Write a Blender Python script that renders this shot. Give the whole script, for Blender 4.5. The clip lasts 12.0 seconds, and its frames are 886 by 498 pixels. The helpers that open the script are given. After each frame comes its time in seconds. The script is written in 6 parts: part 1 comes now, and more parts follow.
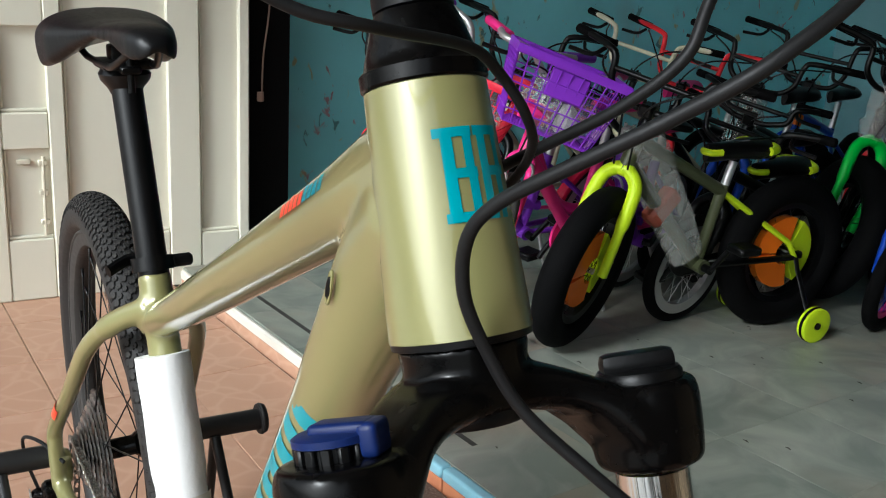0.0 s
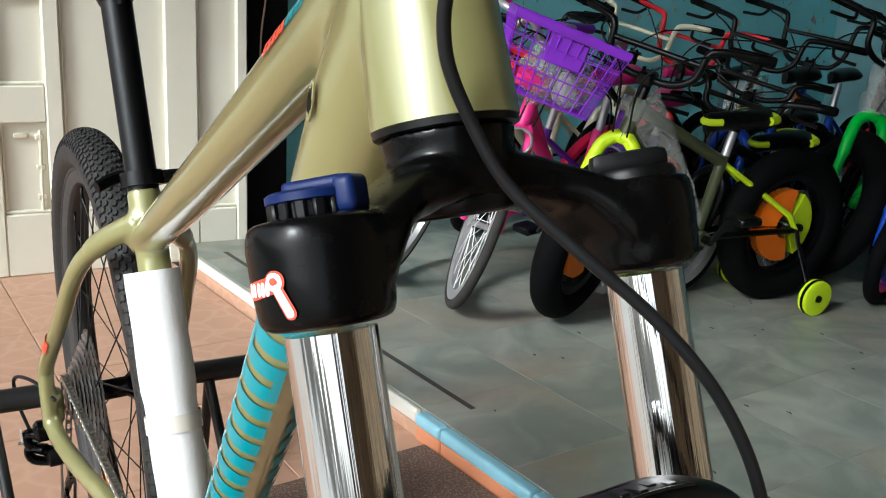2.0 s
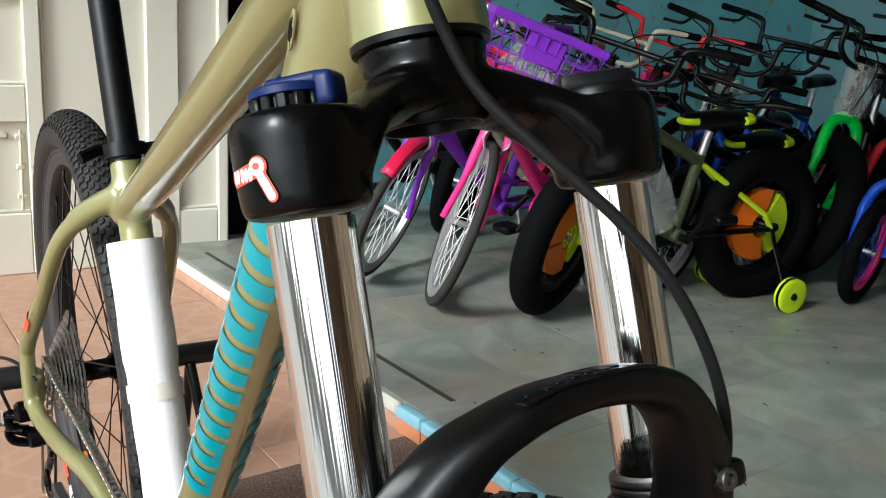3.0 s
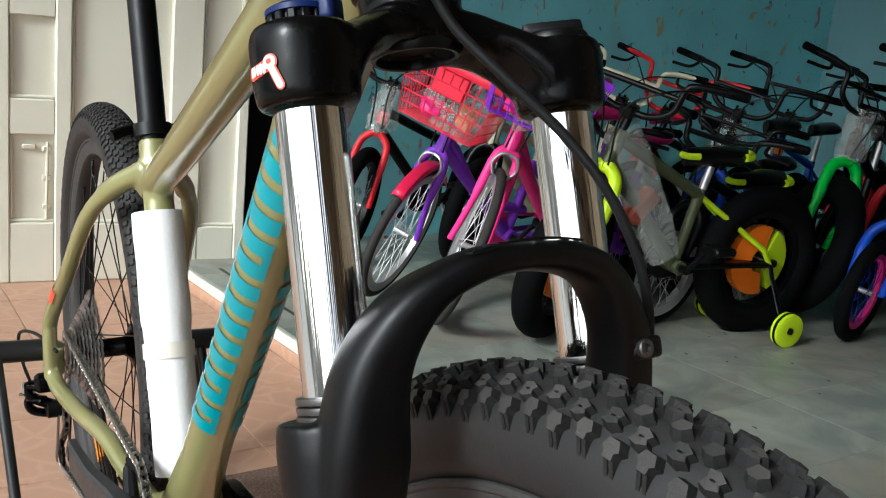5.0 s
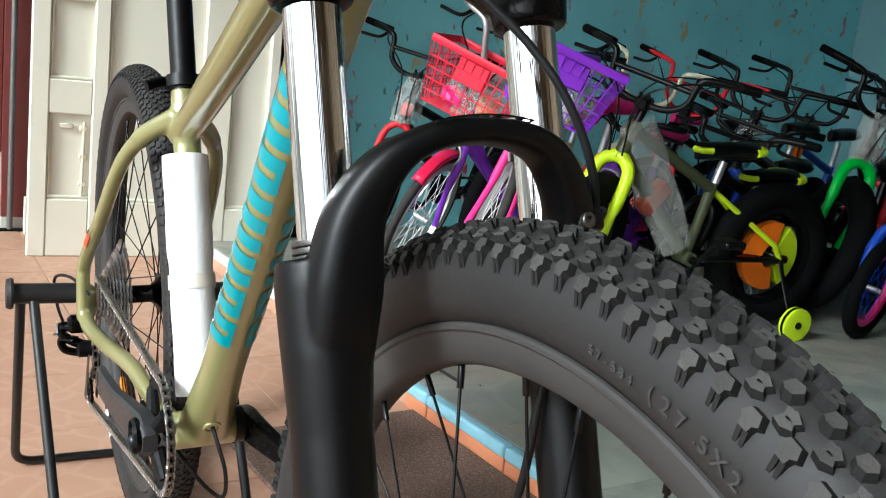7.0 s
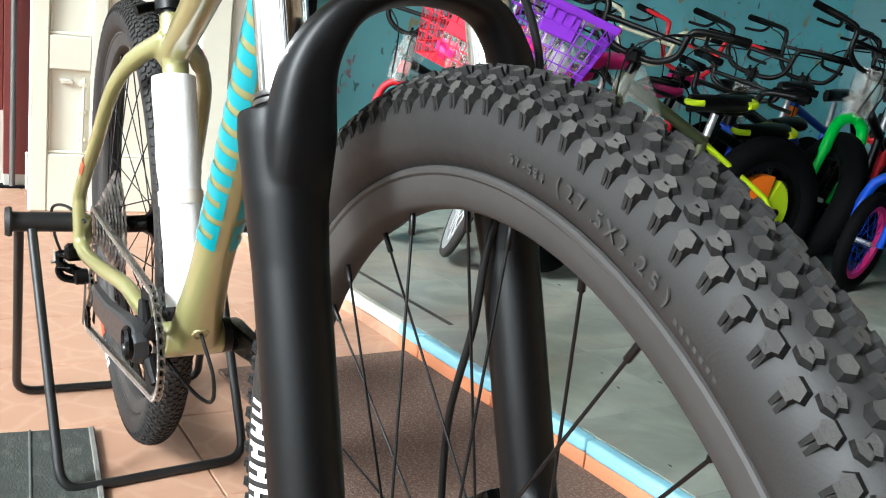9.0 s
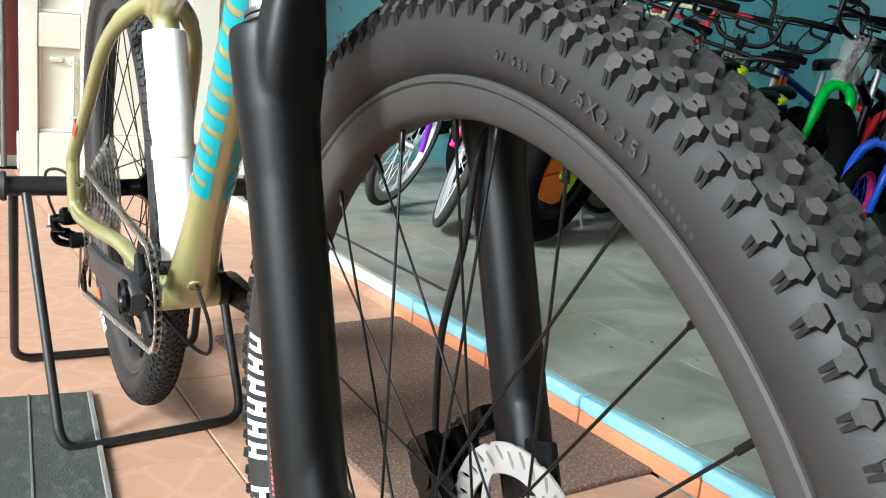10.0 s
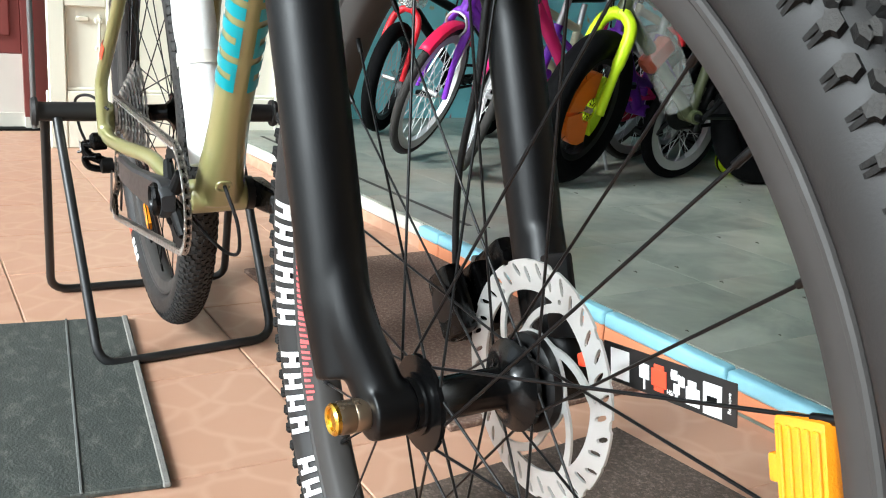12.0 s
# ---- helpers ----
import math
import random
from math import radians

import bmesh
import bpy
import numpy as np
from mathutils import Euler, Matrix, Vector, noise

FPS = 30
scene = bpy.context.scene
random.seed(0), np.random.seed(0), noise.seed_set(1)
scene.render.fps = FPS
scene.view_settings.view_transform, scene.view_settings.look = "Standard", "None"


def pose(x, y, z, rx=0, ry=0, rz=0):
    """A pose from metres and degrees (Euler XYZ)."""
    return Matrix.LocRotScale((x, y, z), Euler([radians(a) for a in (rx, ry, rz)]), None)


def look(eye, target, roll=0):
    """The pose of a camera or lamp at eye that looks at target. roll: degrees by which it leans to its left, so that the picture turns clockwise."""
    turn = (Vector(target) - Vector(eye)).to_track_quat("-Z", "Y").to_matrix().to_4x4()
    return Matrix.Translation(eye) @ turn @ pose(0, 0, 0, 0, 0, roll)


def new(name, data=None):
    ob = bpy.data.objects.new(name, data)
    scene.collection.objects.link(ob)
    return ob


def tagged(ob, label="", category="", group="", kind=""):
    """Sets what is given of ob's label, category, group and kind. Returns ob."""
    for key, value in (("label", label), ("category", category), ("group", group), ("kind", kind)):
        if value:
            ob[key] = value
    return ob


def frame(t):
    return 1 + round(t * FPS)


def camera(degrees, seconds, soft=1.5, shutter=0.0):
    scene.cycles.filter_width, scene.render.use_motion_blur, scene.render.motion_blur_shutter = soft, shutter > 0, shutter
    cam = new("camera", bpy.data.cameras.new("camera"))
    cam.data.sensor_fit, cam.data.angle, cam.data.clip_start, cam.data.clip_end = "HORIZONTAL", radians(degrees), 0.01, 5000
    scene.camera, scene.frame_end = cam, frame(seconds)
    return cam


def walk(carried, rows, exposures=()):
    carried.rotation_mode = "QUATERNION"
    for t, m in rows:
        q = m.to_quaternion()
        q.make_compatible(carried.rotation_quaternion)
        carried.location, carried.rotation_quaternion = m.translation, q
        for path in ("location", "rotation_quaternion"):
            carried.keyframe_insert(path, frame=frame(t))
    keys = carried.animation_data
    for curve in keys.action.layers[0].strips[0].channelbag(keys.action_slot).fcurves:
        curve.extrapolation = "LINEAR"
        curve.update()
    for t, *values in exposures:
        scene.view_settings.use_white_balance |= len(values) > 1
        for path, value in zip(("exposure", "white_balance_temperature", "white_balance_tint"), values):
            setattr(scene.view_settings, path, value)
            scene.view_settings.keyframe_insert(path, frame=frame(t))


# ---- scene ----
from mathutils import geometry

# camera and walk
cam = camera(50.04, 12.0, soft=1.1)
EXPO = 0.58
PATH = [
    (0, (0.1490, -0.2362, 0.9990), (-1.5256, 0.7317, 0.4573), 3.27),
    (0.5, (0.1441, -0.2217, 0.9717), (-1.5260, 0.7386, 0.4345), 3.29),
    (1, (0.1425, -0.2183, 0.9502), (-1.5292, 0.7397, 0.4138), 3.22),
    (1.5, (0.1510, -0.2238, 0.9339), (-1.5213, 0.7332, 0.3974), 3.16),
    (2, (0.1629, -0.2303, 0.9114), (-1.5076, 0.7319, 0.3788), 3.17),
    (2.5, (0.1753, -0.2355, 0.8837), (-1.4866, 0.7461, 0.3598), 3.35),
    (3, (0.1903, -0.2404, 0.8745), (-1.4681, 0.7584, 0.3723), 3.40),
    (3.5, (0.2045, -0.2474, 0.8499), (-1.4523, 0.7645, 0.3693), 3.61),
    (5.5, (0.3198, -0.2776, 0.8218), (-1.3913, 0.6789, 0.4249), 5.75),
    (6, (0.3497, -0.2860, 0.8077), (-1.3726, 0.6498, 0.4103), 5.88),
    (6.5, (0.3702, -0.2889, 0.7968), (-1.3544, 0.6431, 0.4000), 6.23),
    (7, (0.3901, -0.2863, 0.7794), (-1.3353, 0.6443, 0.3830), 6.74),
    (9, (0.4605, -0.2782, 0.7215), (-1.2581, 0.6426, 0.2758), 6.65),
    (9.5, (0.4677, -0.2839, 0.7054), (-1.2419, 0.6499, 0.2522), 6.02),
    (10, (0.4850, -0.2835, 0.6822), (-1.2199, 0.6485, 0.2084), 5.78),
    (10.5, (0.5005, -0.2787, 0.6584), (-1.1973, 0.6498, 0.1529), 5.70),
    (11, (0.5034, -0.2750, 0.6407), (-1.1957, 0.6507, 0.1346), 4.86),
    (11.5, (0.5184, -0.2797, 0.6146), (-1.1813, 0.6410, 0.1015), 4.86),
    (12, (0.5326, -0.2908, 0.5911), (-1.1867, 0.5870, 0.0680), 4.04),]
walk(cam, [(t, look(eye, target, roll)) for t, eye, target, roll in PATH], exposures=[(t, s + EXPO, k, g) for t, s, k, g in ((0.0, 0.12, 5880.0, 4.6), (2.5, 0.34, 5900.0, 4.8), (5.5, 0.20, 5880.0, 3.8), (6.5, 0.38, 5820.0, 3.2), (9.0, 1.03, 5800.0, 2.8), (12.0, 0.87, 5780.0, 2.0))])

# world and sun
world = bpy.data.worlds.new("sky")
scene.world = world
world.use_nodes = True
wn = world.node_tree
sky = wn.nodes.new("ShaderNodeTexSky")
sky.sky_type = "NISHITA"
sky.sun_disc = False
sky.sun_elevation, sky.sun_rotation = radians(32), radians(163)
sky.air_density, sky.dust_density = 1.0, 4.0
haze = wn.nodes.new("ShaderNodeHueSaturation")
haze.inputs["Saturation"].default_value = 0.2
wn.links.new(sky.outputs["Color"], haze.inputs["Color"])
wn.links.new(haze.outputs["Color"], wn.nodes["Background"].inputs["Color"])
wn.nodes["Background"].inputs["Strength"].default_value = 0.13
sun = new("sun", bpy.data.lights.new("sun", "SUN"))
sun.data.energy, sun.data.angle, sun.data.color = 1.7, radians(11), (1.0, 0.98, 0.95)
sun.matrix_world = look((0.275, -0.82, 0.54), (0, 0, 0))


# ---------------------------------------------------------------- materials
def mat(name, base, rough=0.5, metal=0.0, var=0.12, scale=12.0, bump=0.0, bscale=250.0, coat=0.0, rvar=0.1, alpha=1.0, spec=0.5):
    m = bpy.data.materials.new(name)
    m.use_nodes = True
    nt = m.node_tree
    bs = nt.nodes["Principled BSDF"]
    tc = nt.nodes.new("ShaderNodeTexCoord")
    n1 = nt.nodes.new("ShaderNodeTexNoise")
    n1.inputs["Scale"].default_value, n1.inputs["Detail"].default_value = scale, 6.0
    nt.links.new(tc.outputs["Object"], n1.inputs["Vector"])
    mix = nt.nodes.new("ShaderNodeMix")
    mix.data_type = "RGBA"
    c = Vector(base[:3])
    mix.inputs[6].default_value = (*(c * (1 - var)), 1)
    mix.inputs[7].default_value = (*[min(1.0, v * (1 + var)) for v in c], 1)
    nt.links.new(n1.outputs["Fac"], mix.inputs[0])
    nt.links.new(mix.outputs[2], bs.inputs["Base Color"])
    mr = nt.nodes.new("ShaderNodeMapRange")
    mr.inputs["To Min"].default_value, mr.inputs["To Max"].default_value = max(0.02, rough - rvar), min(1.0, rough + rvar)
    n2 = nt.nodes.new("ShaderNodeTexNoise")
    n2.inputs["Scale"].default_value, n2.inputs["Detail"].default_value = scale * 4, 4.0
    nt.links.new(tc.outputs["Object"], n2.inputs["Vector"])
    nt.links.new(n2.outputs["Fac"], mr.inputs["Value"])
    nt.links.new(mr.outputs["Result"], bs.inputs["Roughness"])
    bs.inputs["Metallic"].default_value = metal
    bs.inputs["Specular IOR Level"].default_value = spec
    bs.inputs["Coat Weight"].default_value = coat
    bs.inputs["Coat Roughness"].default_value = 0.06
    if bump:
        n3 = nt.nodes.new("ShaderNodeTexNoise")
        n3.inputs["Scale"].default_value, n3.inputs["Detail"].default_value = bscale, 4.0
        nt.links.new(tc.outputs["Object"], n3.inputs["Vector"])
        bp = nt.nodes.new("ShaderNodeBump")
        bp.inputs["Strength"].default_value, bp.inputs["Distance"].default_value = bump, 0.002
        nt.links.new(n3.outputs["Fac"], bp.inputs["Height"])
        nt.links.new(bp.outputs["Normal"], bs.inputs["Normal"])
    if alpha < 1:
        bs.inputs["Alpha"].default_value = alpha
    return m


def tinted(name, a, b, rough=0.6, metal=0.0, bump=0.3, bscale=120.0, scale=30.0, spec=0.5):
    """A surface whose pieces differ by Object Info's Random, with grain."""
    m = mat(name, a, rough, metal, 0.1, scale, bump, bscale, spec=spec)
    nt = m.node_tree
    bs = nt.nodes["Principled BSDF"]
    info = nt.nodes.new("ShaderNodeObjectInfo")
    mx = nt.nodes.new("ShaderNodeMix")
    mx.data_type = "RGBA"
    old = bs.inputs["Base Color"].links[0].from_socket
    nt.links.new(info.outputs["Random"], mx.inputs[0])
    nt.links.new(old, mx.inputs[6])
    mx.inputs[7].default_value = (*b, 1)
    nt.links.new(mx.outputs[2], bs.inputs["Base Color"])
    return m


M_GOLD = mat("gold_paint", (0.262, 0.250, 0.100), 0.30, 0.22, 0.03, 6, coat=1.0, rvar=0.01)
M_GOLD.node_tree.nodes["Principled BSDF"].inputs["Coat Roughness"].default_value = 0.03
M_GOLD.node_tree.nodes["Principled BSDF"].inputs["Coat IOR"].default_value = 1.55
M_TEAL = mat("teal_decal", (0.0, 0.26, 0.315), 0.35, 0, 0.05, coat=0.4)
M_RED = mat("red_decal", (0.75, 0.07, 0.03), 0.4, 0, 0.05)
M_WHITE = mat("white_print", (0.8, 0.8, 0.78), 0.5, 0, 0.05)
M_BLACKGLOSS = mat("black_gloss_paint", (0.0016, 0.0015, 0.0015), 0.25, 0, 0.2, 30, 0.03, 600, coat=0.02, spec=0.15)
M_BLACKMATT = mat("black_satin_paint", (0.0016, 0.0016, 0.0018), 0.40, 0, 0.15, 25, 0.04, 700, spec=0.25)
M_BLACKMETAL = mat("black_anodised", (0.0025, 0.0025, 0.0027), 0.32, 0.0, 0.15, 30, spec=0.25)
M_HUB = mat("gloss_black_hub", (0.002, 0.002, 0.0021), 0.20, 0, 0.2, 40, spec=0.24, coat=0.03)
M_CHROME = mat("chrome", (0.82, 0.81, 0.79), 0.055, 1.0, 0.02, 8, rvar=0.02)
_nt = M_CHROME.node_tree
_b = _nt.nodes.new("ShaderNodeBump")
_b.inputs["Strength"].default_value, _b.inputs["Distance"].default_value = 0.85, 0.0006
_n = _nt.nodes.new("ShaderNodeTexNoise")
_n.inputs["Scale"].default_value, _n.inputs["Detail"].default_value = 1.0, 3.0
_m1, _m2, _c = _nt.nodes.new("ShaderNodeMapping"), _nt.nodes.new("ShaderNodeMapping"), _nt.nodes.new("ShaderNodeTexCoord")
_m1.inputs["Rotation"].default_value = (0, radians(19.0), 0)
_m2.inputs["Scale"].default_value = (420, 420, 2)
for _s, _d in ((_c.outputs["Object"], _m1.inputs["Vector"]), (_m1.outputs["Vector"], _m2.inputs["Vector"]), (_m2.outputs["Vector"], _n.inputs["Vector"]), (_n.outputs["Fac"], _b.inputs["Height"]), (_b.outputs["Normal"], _nt.nodes["Principled BSDF"].inputs["Normal"])):
    _nt.links.new(_s, _d)
M_STEEL = mat("brushed_steel", (0.62, 0.61, 0.59), 0.32, 1.0, 0.08, 60, 0.1, 500)
M_DARKSTEEL = mat("dark_steel", (0.12, 0.115, 0.11), 0.4, 0.9, 0.2, 60)
M_RUBBER = mat("tyre_rubber", (0.019, 0.018, 0.0175), 0.58, 0, 0.2, 35, 0.08, 700, spec=0.33)
M_KNOB = tinted("tread_rubber", (0.0125, 0.0121, 0.0117), (0.0165, 0.016, 0.0154), 0.72, 0, 0.35, 400, spec=0.2)
M_KNOBTOP = tinted("worn_tread_tops", (0.026, 0.0245, 0.023), (0.050, 0.047, 0.043), 0.75, 0, 0.35, 400, spec=0.3)
M_EMBOSS = mat("worn_grey_print", (0.038, 0.037, 0.036), 0.7, 0, 0.3, 120)
M_HOSE = mat("hose_rubber", (0.008, 0.008, 0.0083), 0.5, 0, 0.2, 60, 0.05, 800, spec=0.22)
M_BLUEKNOB = mat("blue_plastic", (0.004, 0.013, 0.075), 0.42, 0, 0.1, 60, spec=0.22)
M_FOAM = mat("white_foam_wrap", (0.8, 0.8, 0.79), 0.75, 0, 0.03, 25, 0.25, 180)
M_SADDLE = mat("black_vinyl", (0.0028, 0.0030, 0.0036), 0.40, 0, 0.2, 60, 0.06, 1500, spec=0.28)
M_AMBER = mat("amber_reflector", (0.80, 0.26, 0.008), 0.22, 0, 0.12, 60, 0.25, 900, coat=0.6)
M_ROTOR = mat("rotor_steel", (0.52, 0.52, 0.505), 0.42, 0.6, 0.06, 90, 0.1, 600)
M_BRASS = mat("gold_anodised", (0.75, 0.45, 0.06), 0.25, 1.0, 0.05)
M_TAN = mat("bronze_anodised", (0.25, 0.19, 0.13), 0.3, 0.9, 0.08)

# ---------------------------------------------------------------- mesh helpers
def rings(bm, ring_list, closed=False, caps=True):
    vs = [[bm.verts.new(p) for p in r] for r in ring_list]
    n = len(vs[0])
    rng = len(vs) if closed else len(vs) - 1
    for i in range(rng):
        a, b = vs[i], vs[(i + 1) % len(vs)]
        for j in range(n):
            bm.faces.new((a[j], a[(j + 1) % n], b[(j + 1) % n], b[j]))
    if caps and not closed:
        bm.faces.new(list(reversed(vs[0])))
        bm.faces.new(vs[-1])


def tube(bm, pts, r, n=12, caps=True, side=None, closed=False):
    """A tube along pts; r: a radius, or one per point; a pair (across, along side) makes it oval. side: the direction of the second radius."""
    pts = [Vector(p) for p in pts]
    k = len(pts)
    rr = r if isinstance(r, (list, tuple)) else [r] * k
    out, ref = [], None
    for i, p in enumerate(pts):
        if closed:
            t = (pts[(i + 1) % k] - pts[i - 1]).normalized()
        else:
            t = (pts[min(i + 1, k - 1)] - pts[max(i - 1, 0)]).normalized()
        if side is not None:
            b = Vector(side)
            b = (b - t * b.dot(t)).normalized()
        else:
            if ref is None:
                ref = Vector((0, 0, 1)) if abs(t.z) < 0.9 else Vector((1, 0, 0))
            b = (ref - t * ref.dot(t)).normalized()
            ref = b
        a = b.cross(t)
        q = rr[i]
        ra, rb = q if isinstance(q, (list, tuple)) else (q, q)
        out.append([p + a * (ra * math.cos(2 * math.pi * j / n)) + b * (rb * math.sin(2 * math.pi * j / n)) for j in range(n)])
    rings(bm, out, closed, caps)
    return bm


def lathe(bm, prof, n=32, m=Matrix(), closed=False, caps=True):
    """Turns a profile of (radius, height) round the z axis of m."""
    out = [[m @ Vector((r * math.cos(2 * math.pi * j / n), r * math.sin(2 * math.pi * j / n), h)) for j in range(n)] for r, h in prof]
    rings(bm, out, closed, caps)
    return bm


def box(bm, c, s, bevel=0.0, m=Matrix(), seg=1):
    made = bmesh.ops.create_cube(bm, size=1.0)["verts"]
    for v in made:
        v.co = Vector((v.co.x * s[0], v.co.y * s[1], v.co.z * s[2]))
    if bevel:
        es = list({e for v in made for e in v.link_edges})
        made = list({v for f in bmesh.ops.bevel(bm, geom=es, offset=bevel, segments=seg, affect="EDGES", profile=0.6)["faces"] for v in f.verts} | {v for v in made if v.is_valid})
    for v in made:
        v.co = m @ (v.co + Vector(c))
    return bm


def curve(pts, k=8):
    """A smooth line through pts."""
    pts = [Vector(p) for p in pts]
    q = [2 * pts[0] - pts[1], *pts, 2 * pts[-1] - pts[-2]]
    out = []
    for i in range(1, len(q) - 2):
        for j in range(k):
            t = j / k
            a, b, c, d = q[i - 1], q[i], q[i + 1], q[i + 2]
            out.append(0.5 * (2 * b + (c - a) * t + (2 * a - 5 * b + 4 * c - d) * t * t + (3 * b - 3 * c + d - a) * t ** 3))
    return out + [pts[-1]]


def part(name, bm, material, parent, label="", smooth=True, angle=40):
    bmesh.ops.recalc_face_normals(bm, faces=bm.faces)
    me = bpy.data.meshes.new(name)
    bm.to_mesh(me)
    bm.free()
    me.materials.append(material)
    if smooth:
        me.set_sharp_from_angle(angle=radians(angle))
        for p in me.polygons:
            p.use_smooth = True
    ob = new(name, me)
    if parent is not None:
        ob.parent = parent
    if label:
        tagged(ob, label)
    return ob


def piece(name, me, m, parent):
    ob = new(name, me)
    ob.parent = parent
    ob.matrix_basis = m
    return ob


def fuse(ob, voxel, rounds=8, factor=0.5):
    """Blends the overlapping tubes of ob into one skin with soft joints."""
    a = ob.modifiers.new("skin", "REMESH")
    a.mode, a.voxel_size, a.use_smooth_shade = "VOXEL", voxel, True
    b = ob.modifiers.new("soft", "SMOOTH")
    b.factor, b.iterations = factor, rounds
    return ob


def text_mesh(body, size, depth, m, name, material, parent, label=""):
    c = bpy.data.curves.new(name, "FONT")
    c.body, c.size, c.extrude, c.align_x = body, size, depth, "CENTER"
    tmp = bpy.data.objects.new(name, c)
    scene.collection.objects.link(tmp)
    dg = bpy.context.evaluated_depsgraph_get()
    me = bpy.data.meshes.new_from_object(tmp.evaluated_get(dg))
    bpy.data.objects.remove(tmp)
    bpy.data.curves.remove(c)
    me.materials.clear()
    me.materials.append(material)
    me.transform(m)
    ob = new(name, me)
    ob.parent = parent
    if label:
        tagged(ob, label)
    return ob


B = bmesh.new

# ---------------------------------------------------------------- the place
M_TERRA = tinted("terracotta_tile", (0.41, 0.232, 0.152), (0.44, 0.255, 0.170), 0.45, 0, 0.1, 60, 6)
M_GROUT = mat("tile_grout", (0.52, 0.41, 0.32), 0.85, 0, 0.2, 40)
M_GREYT = tinted("grey_green_tile", (0.143, 0.162, 0.138), (0.178, 0.200, 0.170), 0.34, 0, 0.05, 40, 5)
M_GREYG = mat("grey_grout", (0.30, 0.32, 0.27), 0.7)
M_BLUETRIM = mat("blue_edge_tile", (0.24, 0.47, 0.56), 0.35, 0, 0.15, 20, 0.1, 100)
M_ORANGE = tinted("orange_riser_tile", (0.60, 0.22, 0.10), (0.52, 0.20, 0.10), 0.5, 0, 0.15, 90)
M_SILL = mat("white_concrete_sill", (0.54, 0.515, 0.45), 0.7, 0, 0.15, 8, 0.2, 60)
M_DOOR = mat("cream_door_paint", (0.70, 0.68, 0.56), 0.45, 0, 0.06, 5, 0.08, 90)
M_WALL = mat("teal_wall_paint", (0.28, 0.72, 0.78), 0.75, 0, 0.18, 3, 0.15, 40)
# Pale blue lowered to half the teal, putting the back's shade into the colour.
M_WALLB = mat("shaded_pale_blue_wall_paint", (0.18, 0.36, 0.39), 0.75, 0, 0.12, 3, 0.15, 40)
M_MAROON = mat("maroon_wood", (0.15, 0.03, 0.025), 0.5, 0, 0.2, 9, 0.1, 60)
M_PLASTER = mat("pale_plaster", (0.55, 0.52, 0.46), 0.8, 0, 0.1, 5, 0.2, 60)
M_CEIL = mat("ceiling_paint", (0.36, 0.35, 0.32), 0.8)
M_MAT = mat("charcoal_rubber_mat", (0.036, 0.041, 0.036), 0.8, 0, 0.35, 40, 0.8, 260)
M_BROWNMAT = mat("brown_speckled_mat", (0.115, 0.066, 0.046), 0.85, 0, 0.4, 160, 0.9, 320)
M_ASPHALT = mat("pale_concrete", (0.44, 0.43, 0.40), 0.85, 0, 0.25, 3, 0.4, 80)
# Brown stripes made up for the chrome fork to reflect.
M_STRIPES = mat("brown_reflection_stripes", (0.17, 0.125, 0.07), 0.6, 0, 0.25, 6, 0.2, 60, spec=0.3)
_nt = M_STRIPES.node_tree
_c, _m1, _w, _r, _x = [_nt.nodes.new(k) for k in ("ShaderNodeTexCoord", "ShaderNodeMapping", "ShaderNodeTexWave", "ShaderNodeValToRGB", "ShaderNodeMix")]
_m1.inputs["Rotation"].default_value = (0, 0, radians(45))
_w.bands_direction = "X"
_w.inputs["Scale"].default_value, _w.inputs["Distortion"].default_value, _w.inputs["Detail"].default_value = 2.6, 1.5, 3.0
_r.color_ramp.elements[0].position, _r.color_ramp.elements[1].position = 0.25, 0.6
_x.data_type = "RGBA"
_x.inputs[6].default_value = (0.035, 0.024, 0.015, 1)
for _s, _d in ((_c.outputs["Object"], _m1.inputs["Vector"]), (_m1.outputs["Vector"], _w.inputs["Vector"]), (_w.outputs["Fac"], _r.inputs[0]), (_r.outputs["Color"], _x.inputs[0]), (_nt.nodes["Principled BSDF"].inputs["Base Color"].links[0].from_socket, _x.inputs[7]), (_x.outputs[2], _nt.nodes["Principled BSDF"].inputs["Base Color"])):
    _nt.links.new(_s, _d)
# Near black, painted in for the doorway's shade; also threshold and tag print.
M_DARK = mat("shade_and_trim_black", (0.003, 0.003, 0.003), 0.8, spec=0.1)

RM = Matrix.Translation((-0.768, 0.716, 0)) @ Matrix.Rotation(radians(6.0), 4, "Z")   # along the step, into the shop
TM = Matrix.Translation((-1.134, 0.074, 0)) @ Matrix.Rotation(radians(3.5), 4, "Z")


def slab(name, lo, hi, material, m=Matrix(), label="", bevel=0.0):
    bm = B()
    c = [(a + b) / 2 for a, b in zip(lo, hi)]
    box(bm, c, [b - a for a, b in zip(lo, hi)], bevel, m)
    ob = part(name, bm, material, None, smooth=False)
    return tagged(ob, label or name.replace("_", " "), "", "", "structure")


slab("ground", (-60, -60, -0.5), (60, 60, -0.03), M_ASPHALT, label="pale concrete ground outside the shop")
porch = slab("floor_porch", (-3.6, -1.8, -0.25), (2.6, 0.7, -0.004), M_GROUT, RM @ Matrix.Translation((0, -0.71, 0)), "terracotta tiled porch floor with cobble print")
shop = slab("floor_shop", (-2.4, 0.012, -0.25), (3.0, 3.95, 0.0575), M_GREYG, RM, "grey green marbled tile shop floor")
slab("wall_side", (-2.47, 0.10, 0.0575), (-2.3, 3.95, 2.9), M_WALL, RM, "teal painted plaster wall with splashes of old paint")
